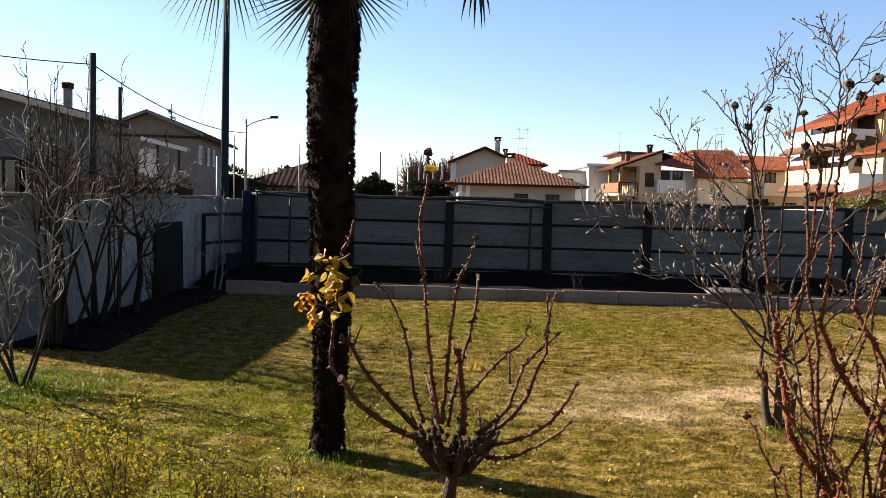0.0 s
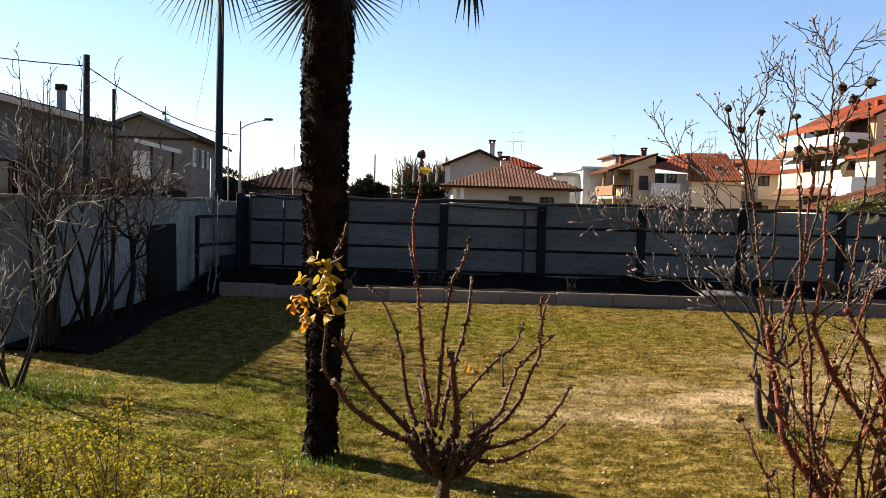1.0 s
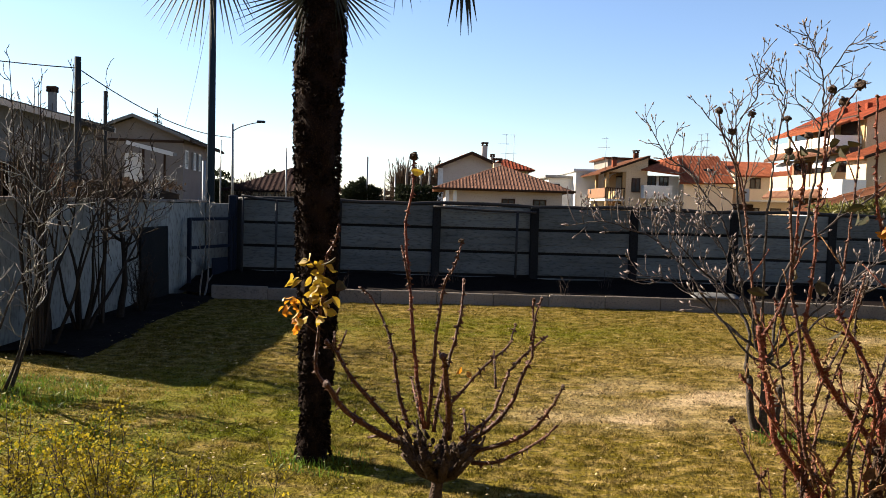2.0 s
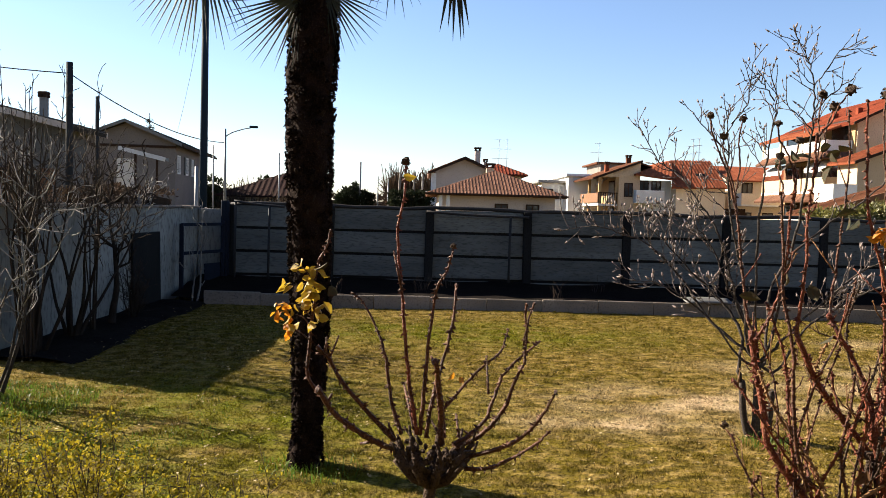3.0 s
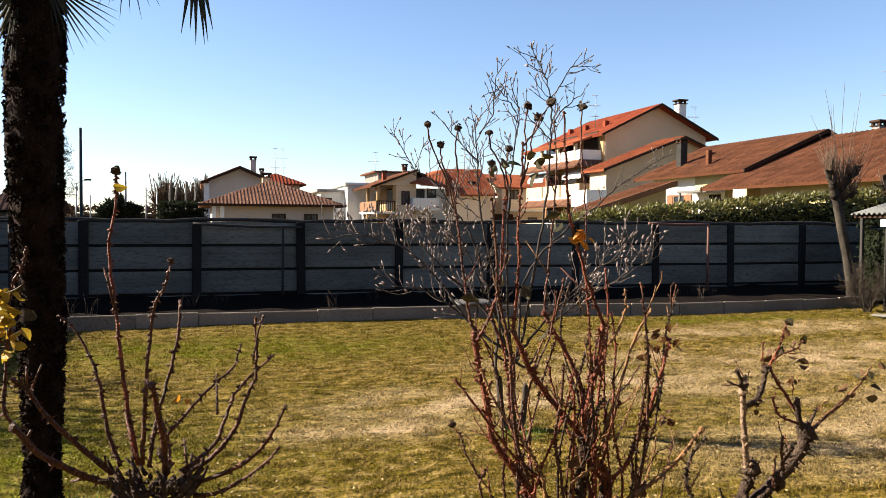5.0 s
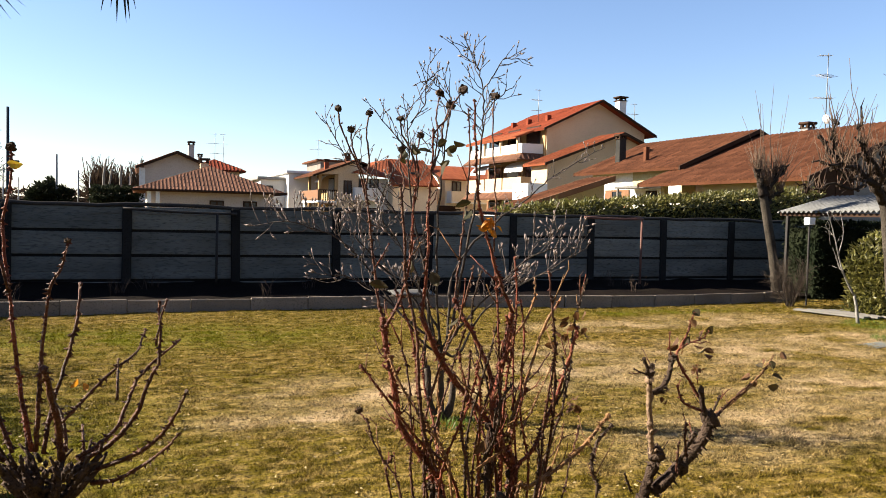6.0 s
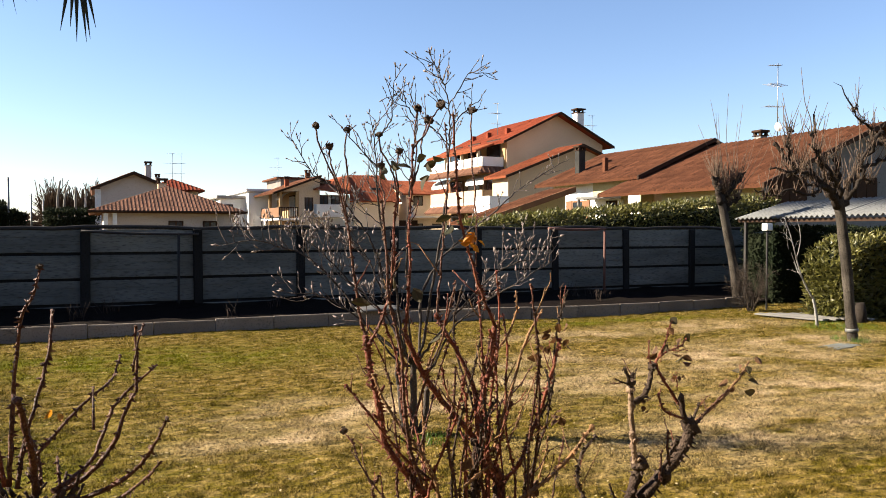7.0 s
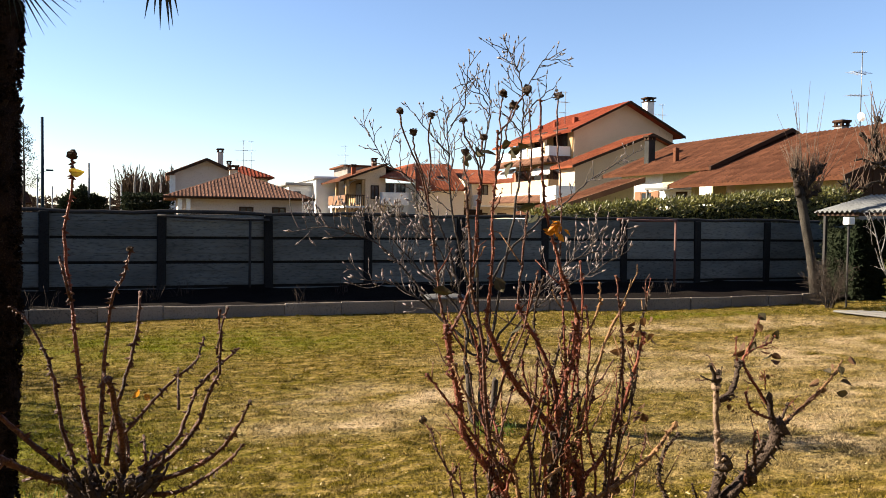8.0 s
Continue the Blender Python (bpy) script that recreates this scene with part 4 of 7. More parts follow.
    part("parapet", box_bm(27.0, 27.15, 50.4, 52.9, 3.2, 4.2), M_WHITE, b)
    part("cheek", box_bm(27.15, 28.6, 50.4, 50.55, 3.2, 4.2), M_WHITE, b)


apartments()


def right_houses():
    # further row house
    a = thing("row_house", "row house with brown tiled roof and white west wall", "house", (29.3, 30, 0))
    bm = bmesh.new()
    prism_wall(bm, 25.3, 33.3, 31.0, 39.0, 4.5, 6.2)
    part("wall", bm, M_WHITE, a)
    part("gable_wall", box_bm(25.32, 33.28, 30.92, 31.0, 0, 4.1), M_YGREEN, a)
    gable_roof(a, 25.3, 33.3, 31.0, 39.0, 4.5, 6.2, M_TILE_BR, 0.8, rib=0.3)
    window(a, 25.3, 36.4, 2.2, 1.1, 1.15, "w", M_SHUT, M_SHUT)
    window(a, 25.3, 33.3, 2.3, 0.9, 0.95, "w", M_DKWOOD)
    chimney(a, 26.15, 37.5, 4.9, 6.45, 0.44, M_TILE_GR)
    part("wall_band", box_bm(25.22, 25.3, 31.0, 34.9, 3.55, 4.35), M_YGREEN, a)
    part("porch_roof", box_bm(24.1, 25.22, 32.4, 34.9, 3.34, 3.46, bevel=0.01), M_GREYD, a)
    part("porch_post", box_bm(24.15, 24.25, 34.7, 34.8, 0, 3.34), M_GREYD, a)
    chimney(a, 25.75, 34.5, 4.5, 5.7, 0.24, M_TILE_BR, False)
    # nearer row house
    b = thing("row_house", "row house with wide brown tiled roof and yellowish walls", "house", (29.5, 22, 0))
    bm = bmesh.new()
    prism_wall(bm, 23.6, 35.4, 21.6, 27.3, 3.55, 5.9)
    part("wall", bm, M_YGREEN, b)
    part("porch_wall", box_bm(25.7, 35.4, 27.3, 30.4, 0, 3.7), M_CREAM, b)
    part("porch_post", box_bm(23.65, 23.9, 30.1, 30.35, 0, 3.5), M_YGREEN, b)
    bm = bmesh.new()
    prism_wall(bm, 23.66, 35.34, 21.52, 21.6, 3.52, 5.86)
    part("gable_wall", bm, M_PALEG, b)
    gable_roof(b, 23.6, 35.4, 21.6, 30.4, 3.55, 5.9, M_TILE_BR, 0.7, rib=0.3)
    window(b, 23.6, 25.6, 1.9, 1.2, 1.1, "w", M_SHUT)
    window(b, 25.7, 28.6, 1.2, 1.3, 2.0, "w", M_DKWOOD)
    for x, z, w in ((24.9, 2.7, 1.8), (29.2, 2.7, 1.2)):
        win = part("window", box_bm(x - w / 2 - 0.08, x + w / 2 + 0.08, 21.46, 21.52, z - 0.06, z + 1.16), M_DKWOOD, b)
        # dark panels replace the panes, the unlit look put into their colour
        for k in (-1, 1):
            part("shutter", box_bm(x + k * w / 4 - w / 4 + 0.01, x + k * w / 4 + w / 4 - 0.01, 21.42, 21.46, z, z + 1.1, bevel=0.008), M_DKWOOD, win, "dark panel standing for an unlit window pane")
    chimney(b, 29.8, 27.6, 5.7, 6.4, 0.45, M_GREYR)
    aerial(29.6, 26.4, 6.0, 9.5, "tall grey aerial mast on the brown roof", 0.025)
    dish = thing("satellite_dish", "small white satellite dish on the aerial mast", "dish", (29.55, 26.4, 6.5))
    bm = bmesh.new()
    bmesh.ops.create_uvsphere(bm, u_segments=14, v_segments=8, radius=0.3)
    bmesh.ops.delete(bm, geom=[v for v in bm.verts if v.co.z > -0.16], context="VERTS")
    m = Matrix.Translation((29.5, 26.3, 6.5)) @ Matrix.Rotation(radians(75), 4, "Y") @ Matrix.Translation((0, 0, 0.25))
    for v in bm.verts:
        v.co = m @ v.co
    part("bowl", bm, M_WHITE, dish)
    bm = bmesh.new()
    tube(bm, [Vector((29.6, 26.4, 6.35)), Vector((29.5, 26.35, 6.5))], 0.02, 0.02, 6)
    part("bracket", bm, M_GALV, dish)
    # garage with a sloping roof edge
    g = thing("garage", "low yellow-green garage with brown sloping roof", "garage", (19, 30, 0))
    bm = bmesh.new()
    prof = [(16.0, 0), (20.4, 0), (20.4, 3.42), (16.0, 2.05)]
    lo = [bm.verts.new((x, 30.2, z)) for x, z in prof]
    hi = [bm.verts.new((x, 31.6, z)) for x, z in prof]
    bm.faces.new(lo)
    bm.faces.new(hi[::-1])
    for i in range(4):
        j = (i + 1) % 4
        bm.faces.new((lo[j], lo[i], hi[i], hi[j]))
    part("wall", bm, M_YGREEN, g)
    bm = bmesh.new()
    roof_plane(bm, (15.3, 32.0, 2.0), (15.3, 29.7, 2.0), (20.6, 32.0, 3.65), (20.6, 29.7, 3.65), 0.3)
    r = part("roof", bm, M_TILE_BR, g)
    bm = bmesh.new()
    P, Q, h, off = Vector((15.3, 29.65, 1.93)), Vector((20.6, 29.65, 3.58)), Vector((0, 0, 0.13)), Vector((0, 0.04, 0))
    vs = [bm.verts.new(v) for v in (P - off - h, Q - off - h, Q - off + h, P - off + h, P + off - h, Q + off - h, Q + off + h, P + off + h)]
    for q in ((0, 1, 2, 3), (7, 6, 5, 4), (0, 4, 5, 1), (2, 6, 7, 3), (1, 5, 6, 2), (0, 3, 7, 4)):
        bm.faces.new([vs[i] for i in q])
    part("verge_board", bm, M_SHUT, r)


right_houses()


def left_houses():
    h = thing("grey_house", "greyish-tan rendered house with a dark-tiled gable roof", "house", (-15.8, 50, 0))
    h.rotation_euler = (0, 0, radians(5.5))
    bm = bmesh.new()
    prism_wall(bm, -21.9, -15.9, 50.0, 61.5, 5.5, 6.72)
    part("wall", bm, M_TAN, h)
    gable_roof(h, -21.9, -15.9, 50.0, 61.5, 5.5, 6.72, M_TILE_GR, 0.5, fascia=M_PALEG, rib=0.3, rise=0.03)
    part("string_course", box_bm(-21.95, -15.85, 49.92, 50.0, 5.2, 5.36), M_DKWOOD, h)
    part("gutter", box_bm(-15.38, -15.26, 49.5, 62.0, 5.24, 5.38), M_DKWOOD, h)
    for y in (50.9, 53.4, 55.2):
        window(h, -15.9, y, 3.6, 0.8, 1.2, "e", M_WHITE, M_GREYD if y > 51 else None)
    p = thing("porch", "lean-to porch with a sloping white-edged roof on thin posts", "porch", (-11.7, 31, 0))
    bm = bmesh.new()
    a, b = Vector((-12.18, 31.0, 3.95)), Vector((-10.32, 31.0, 3.53))
    vs = [bm.verts.new(v + Vector((0, dy, dz))) for dy in (0.0, 0.4) for v, dz in ((a, -0.13), (b, -0.13), (b, 0.0), (a, 0.0))]
    for q in ((0, 1, 2, 3), (7, 6, 5, 4), (0, 4, 5, 1), (2, 6, 7, 3), (1, 5, 6, 2), (0, 3, 7, 4)):
        bm.faces.new([vs[k] for k in q])
    part("canopy", bm, M_PALEG, p)
    part("edge_board", box_bm(0, (b - a).length, -0.03, -0.002, -0.15, 0.01, m=Matrix.Translation(a) @ Matrix.Rotation(-math.atan2(b.z - a.z, b.x - a.x), 4, "Y")), M_WHITE, p)
    for x in (-11.55, -10.69):
        part("post", box_bm(x - 0.04, x + 0.04, 31.05, 31.13, 0, 3.82 - 0.226 * (x + 12.18)), M_DKWOOD, p)
    part("screen", box_bm(-12.34, -11.6, 31.2, 31.26, 0, 3.47), M_WHITE, p)
    r = thing("long_grey_house", "long low house with grey roof and pale fascia", "house", (-15, 26, 0))
    bm = bmesh.new()
    prism_wall(bm, -24.0, -12.4, 26.5, 28.6, 4.2, 5.55)
    part("wall", bm, M_GREYD, r)
    for x in (-13.6, -15.2, -16.8):
        window(r, x, 26.5, 1.3, 1.0, 1.5, "s", M_DKWOOD, M_SHUT)
    gable_roof(r, -24.0, -12.4, 26.5, 28.6, 4.2, 5.55, M_TILE_GR, 0.5, fascia=M_PINK, rib=0.3)
    chimney(r, -13.46, 27.5, 4.2, 5.42, 0.24, M_GREYR)
    b = thing("brown_roof_house", "low house with a dull red-brown hipped roof", "house", (-13, 62, 0))
    part("wall", box_bm(-15.4, -9.9, 60.2, 67.0, 0, 2.5), M_BEIGE, b)
    bm = bmesh.new()
    e, A, B = 2.45, (-16.0, 59.6, 2.45), (-9.5, 59.6, 2.45)
    P, Q = (-10.9, 63.5, 4.5), (-10.0, 63.5, 4.5)
    C, D = (-9.5, 67.6, e), (-16.0, 67.6, e)
    roof_plane(bm, A, B, P, Q, 0.4, 0.025)
    roof_plane(bm, B, C, Q, Q, 0.4, 0.025)
    roof_plane(bm, C, D, Q, P, 0.4, 0.025)
    roof_plane(bm, D, A, P, P, 0.4, 0.025)
    part("roof", bm, M_TILE_DULL, b)


left_houses()


# ---- poles, lamp and cables ----
def pole(name, x, y, top, r0, r1, material, label, cat="pole"):
    t = thing(name, label, cat, (x, y, 0), group="poles beyond the fence")
    bm = bmesh.new()
    tube(bm, [Vector((x, y, -0.3)), Vector((x, y, top / 2)), Vector((x, y, top))], r0, r1, 10)
    part("shaft", bm, material, t)
    return t


pole("utility_pole", -7.0, 24.5, 9.5, 0.13, 0.10, M_POLE, "tall dark blue-grey steel pole")
pole("steel_post", -7.05, 23.9, 2.9, 0.05, 0.05, M_GALV, "pale thin steel post beside the tall pole")
pole("wooden_pole", -11.14, 24.3, 6.05, 0.12, 0.10, M_WOODPOLE, "dark wooden telephone pole")
pole("wooden_pole", -16.75, 40, 7.05, 0.11, 0.09, M_WOODPOLE, "thin dark wooden pole")
pole("thin_mast", -10.83, 40, 4.76, 0.05, 0.03, M_GALV, "thin grey steel mast standing alone")
pole("thin_mast", -7.46, 40, 4.45, 0.05, 0.03, M_GALV, "thin grey steel mast standing alone")
pole("thin_mast", -7.35, 90, 7.0, 0.16, 0.1, M_GALV, "far grey lattice mast")
pole("thin_mast", -5.6, 95, 5.6, 0.1, 0.07, M_GALV, "far thin grey mast")
pole("thin_mast", -9.0, 75, 4.0, 0.07, 0.05, M_GALV, "far thin grey mast")
pole("thin_mast", -3.2, 70, 4.2, 0.06, 0.05, M_GALV, "far thin grey mast")


pole("steel_post", -5.8, 45, 6.7, 0.09, 0.07, M_POLE, "dark steel post beyond the fence")


def street_lamp():
    t = thing("street_lamp", "grey steel street lamp with one curved arm", "street lamp", (-10.25, 40, 0))
    bm = bmesh.new()
    tube(bm, [Vector((-10.2, 40, -0.3)), Vector((-10.22, 40, 3)), Vector((-10.25, 40, 5.6))], 0.075, 0.06, 8)
    part("post", bm, M_GALV, t)
    bm = bmesh.new()
    tube(bm, curve_pts([(-10.24, 40, 5.2), (-9.9, 40, 5.42), (-9.3, 40, 5.62), (-8.9, 40, 5.7)]), 0.03, 0.025, 6)
    part("arm", bm, M_GALV, t)
    bm = bmesh.new()
    box(bm, -9.0, -8.58, 39.9, 40.1, 5.68, 5.8, bevel=0.03)
    part("lamp_head", bm, M_POLE, t)


street_lamp()


def far_lamp():
    t = thing("street_lamp", "far small grey street lamp", "street lamp", (-8.1, 60, 0))
    bm = bmesh.new()
    tube(bm, [Vector((-8.1, 60, -0.3)), Vector((-8.1, 60, 4.4))], 0.07, 0.05, 8)
    part("post", bm, M_GALV, t)
    bm = bmesh.new()
    tube(bm, curve_pts([(-8.1, 60, 4.3), (-7.9, 60, 4.5), (-7.5, 60, 4.62)]), 0.03, 0.025, 6)
    part("arm", bm, M_GALV, t)
    part("lamp_head", box_bm(-7.55, -7.1, 59.9, 60.1, 4.6, 4.72, bevel=0.03), M_POLE, t)


far_lamp()


def cable(p, q, sag, r=0.012):
    t = thing("overhead_cable", "thin black overhead cable", "cable", p, group="overhead cables")
    p, q = Vector(p), Vector(q)
    bm = bmesh.new()
    tube(bm, [p + (q - p) * i / 16 - Vector((0, 0, 4 * sag * (i / 16) * (1 - i / 16))) for i in range(17)], r, r, 5)
    part("strand", bm, M_WIRE, t)


cable((-24.0, 24.3, 7.6), (-11.14, 24.3, 5.7), 0.35, 0.02)
cable((-11.14, 24.3, 5.7), (-10.2, 40, 4.9), 0.5, 0.02)
cable((-7.0, 24.5, 8.2), (-16.2, 51, 6.1), 0.3, 0.008)


# ---- palm ----
def frond(palm, hub, out, up, length, n, spread, rng, droop=0.12, petiole=None, slim=0.014):
    """A fan leaf: narrow folded leaflets that spread from the hub about the direction out, in the plane of out and up."""
    out, up = Vector(out).normalized(), Vector(up).normalized()
    hub = Vector(hub)
    nrm = out.cross(up).normalized()
    up = nrm.cross(out).normalized()
    bm = bmesh.new()
    for i in range(n):
        a = radians(spread) * (i / (n - 1) - 0.5) + rng.gauss(0, 0.015)
        d = (out * math.cos(a) + up * math.sin(a)).normalized()
        L = length * (1.0 - 0.25 * abs(i / (n - 1) - 0.5)) * rng.uniform(0.9, 1.05)
        side = nrm.cross(d).normalized()
        w = length * slim
        prev = None
        seg = 5
        for k in range(seg + 1):
            u = k / seg
            c = hub + d * L * u + nrm * 0.03 * L * math.sin(3 * u) - Vector((0, 0, 1)) * droop * L * u ** 2.2
            ww = w * (0.55 + 1.0 * u if u < 0.35 else 0.95 * (1 - u) / 0.65 + 0.05)
            cur = [bm.verts.new(c - side * ww), bm.verts.new(c - nrm * ww * 0.6), bm.verts.new(c + side * ww)]
            if prev:
                bm.faces.new((prev[0], prev[1], cur[1], cur[0]))
                bm.faces.new((prev[1], prev[2], cur[2], cur[1]))
            prev = cur
    f = part("frond", bm, M_FROND, palm)
    if petiole is not None:
        p = Vector(petiole)
        bm = bmesh.new()
        mid = (p + hub) / 2 + Vector((0, 0, 0.12))
        tube(bm, curve_pts([p, mid, hub, hub + out * 0.08]), 0.016, 0.009, 6)
        part("petiole", bm, M_FROND, f)


PALM = Vector((-0.725, 4.62, 0))


def palm_axis(z):
    return PALM + Vector((0.012 * math.sin(z * 2.1), 0, z))


def palm_radius(z):
    return 0.096 + 0.03 * max(0.0, 0.2 - z) / 0.2 + 0.04 * min(1.0, max(0.0, z - 0.25) / 0.9) + 0.03 * min(1.0, max(0.0, (z - 1.2) / 1.6))


def palm_tree():
    rng = random.Random(21)
    t = thing("palm_tree", "windmill palm with a shaggy dark brown fibrous trunk", "palm tree", PALM)
    bm = bmesh.new()
    rings = []
    for i in range(69):
        z = -0.1 + 3.55 * i / 68
        c, r = palm_axis(z), palm_radius(z) * 0.9
        rings.append([bm.verts.new(c + Vector((math.cos(a), math.sin(a), 0)) * (r * (1 + 0.30 * noise.noise(Vector((math.cos(a) * 1.6, math.sin(a) * 1.6, z * 6.5)))))) for a in [2 * math.pi * k / 20 for k in range(20)]])
    for u, v in zip(rings, rings[1:]):
        for k in range(20):
            bm.faces.new((u[k], u[(k + 1) % 20], v[(k + 1) % 20], v[k])).smooth = True
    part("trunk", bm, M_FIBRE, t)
    # old leaf bases, in a spiral up the trunk
    kinds = []
    for k in range(5):
        bm = bmesh.new()
        h, lean, w = 0.06 + 0.016 * k, 0.02 + 0.012 * (k % 3), 0.02 + 0.006 * ((k * 2) % 5)
        q = [(-0.02, -w, 0), (-0.02, w, 0), (0.03, 0, 0.005), (lean, -w * 0.55, h), (lean, w * 0.55, h), (lean + 0.022, 0.004 * k, h * 0.94), (lean * 0.6, 0, h * 0.5)]
        vs = [bm.verts.new(v) for v in q]
        for f in ((0, 2, 5, 3), (2, 1, 4, 5), (1, 0, 3, 4), (3, 5, 4)):
            bm.faces.new([vs[m] for m in f])
        bm.verts.remove(vs[6])
        me = bpy.data.meshes.new("leaf_base")
        bm.to_mesh(me)
        bm.free()
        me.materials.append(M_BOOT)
        kinds.append(me)
    for i in range(300):
        z = 0.2 + 3.1 * i / 300
        a = i * 2.39996 + rng.uniform(-0.2, 0.2)
        c, r = palm_axis(z), palm_radius(z)
        o = new("leaf_base", rng.choice(kinds))
        o.parent, o.matrix_parent_inverse = t, Matrix.Translation(-t.location)
        o.location = c + Vector((math.cos(a), math.sin(a), 0)) * r * 0.95
        o.rotation_euler = (radians(rng.uniform(-20, 20)), radians(rng.uniform(-8, 10)), a)
        k = rng.uniform(0.3, 0.5)
        o.scale = (k, k, k)
    # loose fibres, in shaggy tufts
    verts, faces = [], []
    for i in range(420):
        z0, a0 = 0.02 + 3.4 * i / 420, i * 2.39996 + rng.uniform(-0.5, 0.5)
        droop, big = rng.uniform(-0.7, 0.5), rng.uniform(0.6, 1.25)
        for _ in range(42):
            z = z0 + rng.gauss(0, 0.018)
            a = a0 + rng.gauss(0, 0.22)
            c, r = palm_axis(z), palm_radius(z)
            o = Vector((math.cos(a), math.sin(a), 0))
            side = Vector((-o.y, o.x, 0))
            p = c + o * r * rng.uniform(0.86, 1.0)
            d = (o * rng.uniform(0.3, 0.9) + side * rng.gauss(0, 0.3) + Vector((0, 0, droop + rng.gauss(0, 0.3)))).normalized()
            L = rng.uniform(0.012, 0.030) * big
            w = rng.uniform(0.004, 0.009)
            e = d.cross(rand_dir(rng)).normalized() * w
            m = p + d * L * 0.55
            q = p + d * L + Vector((0, 0, -0.3 * L)) + side * rng.gauss(0, 0.008)
            k = len(verts)
            verts += [p - e, p + e, m - e, m + e, q]
            faces += [(k, k + 1, k + 3, k + 2), (k + 2, k + 3, k + 4)]
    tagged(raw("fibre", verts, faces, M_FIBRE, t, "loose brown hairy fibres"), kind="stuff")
    # crown
    top = palm_axis(3.5)
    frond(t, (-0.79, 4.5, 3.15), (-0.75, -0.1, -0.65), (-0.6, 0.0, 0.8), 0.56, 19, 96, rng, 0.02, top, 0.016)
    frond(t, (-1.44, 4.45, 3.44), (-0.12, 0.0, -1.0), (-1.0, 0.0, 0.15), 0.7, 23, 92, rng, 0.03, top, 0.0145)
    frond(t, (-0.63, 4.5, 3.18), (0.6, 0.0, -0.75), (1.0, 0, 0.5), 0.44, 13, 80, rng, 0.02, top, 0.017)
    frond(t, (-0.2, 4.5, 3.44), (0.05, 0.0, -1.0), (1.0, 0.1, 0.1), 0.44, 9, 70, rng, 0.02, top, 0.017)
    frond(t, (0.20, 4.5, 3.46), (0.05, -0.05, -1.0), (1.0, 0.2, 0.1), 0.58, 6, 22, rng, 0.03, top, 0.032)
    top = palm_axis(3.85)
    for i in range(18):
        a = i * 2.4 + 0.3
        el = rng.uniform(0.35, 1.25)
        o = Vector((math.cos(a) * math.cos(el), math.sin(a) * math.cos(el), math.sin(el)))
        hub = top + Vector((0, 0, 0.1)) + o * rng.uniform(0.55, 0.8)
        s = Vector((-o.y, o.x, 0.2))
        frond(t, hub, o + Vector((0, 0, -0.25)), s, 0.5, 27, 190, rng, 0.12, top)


palm_tree()


# ---- roses ----
SHOOT_FROM = {}
SPIKE = {"rose_bush": 0.0075}


def cane(bush, pts, r0, r1, material, thorns=True):
    """One stem of a rose: a knotty tube with thorns."""
    rng = random.Random(int(abs(pts[0][0] * 1000 + pts[-1][2] * 777)))
    p = curve_pts(pts, 5)
    bm = bmesh.new()
    if r0 < 0.0062:
        for _ in range(4):
            p = [p[0]] + [(a + b * 2 + c) / 4 for a, b, c in zip(p, p[1:], p[2:])] + [p[-1]]
    for q in p[1:-1]:
        q += Vector((rng.gauss(0, 0.0013), rng.gauss(0, 0.0013), 0))
    SHOOT_FROM.setdefault(bush.name, []).extend((p[k], (p[k + 1] - p[k - 1]).normalized()) for k in range(2, len(p) - 1) if p[k].z > 0.8)
    r0, r1 = r0 * 1.13, r1 * 1.2
    tube(bm, p, r0, r1, 7, 0.14, rng)
    total = sum((b - a).length for a, b in zip(p, p[1:]))
    for _ in range(int(total / (0.013 if r0 > 0.005 else 0.022)) if thorns else 0):
        i = rng.randrange(len(p) - 1)
        q = p[i].lerp(p[i + 1], rng.random())
        d = (p[i + 1] - p[i]).normalized()
        o = d.cross(rand_dir(rng)).normalized()
        r = r0 + (r1 - r0) * i / len(p)
        L = rng.uniform(0.6, 1.25) * (SPIKE.get(bush.name, 0.005) + r)
        vs = [bm.verts.new(q + o * r * 0.7 + d * 0.0055), bm.verts.new(q + o * r * 0.7 - d * 0.0055), bm.verts.new(q + o * r * 0.5 + d.cross(o) * 0.005), bm.verts.new(q + o * (r + L) - d * 0.004)]
        for f in ((0, 1, 3), (1, 2, 3), (2, 0, 3)):
            bm.faces.new([vs[k] for k in f])
    for q in p[2:-1:3]:
        if rng.random() < (0.6 if r0 > 0.007 else 0.12):
            blob(bm, q + rand_dir(rng) * r1, max(r1, r0 * 0.5) * rng.uniform(0.9, 1.35), rng)
    if rng.random() < 0.6:
        blob(bm, p[-1], r1 * 1.9, rng)
    if r0 > 0.0085:
        # pruned side stubs
        for _ in range(int(total / 0.09)):
            i = rng.randrange(1, len(p) - 1)
            d = spin((p[i + 1] - p[i]).normalized(), rng.uniform(35, 60), rng)
            tube(bm, [p[i], p[i] + d * rng.uniform(0.02, 0.05)], r0 * 0.5, r0 * 0.35, 5)
    part("cane", bm, material, bush)


def twigs_on(bush, name, starts, rng, length, r, material, levels=1, up=0.6):
    for s in starts:
        bm = bmesh.new()
        s = Vector(s)
        d = Vector((rng.gauss(0, 0.6), rng.gauss(0, 0.6), up + rng.random())).normalized()
        stack = [(s, d, length * rng.uniform(0.6, 1.2), r, levels)]
        while stack:
            p, d, L, rr, lv = stack.pop()
            m = p + d * L * 0.5 + rand_dir(rng) * L * 0.06
            e = p + d * L + rand_dir(rng) * L * 0.08
            tube(bm, [p, m, e], rr, rr * 0.5, 4)
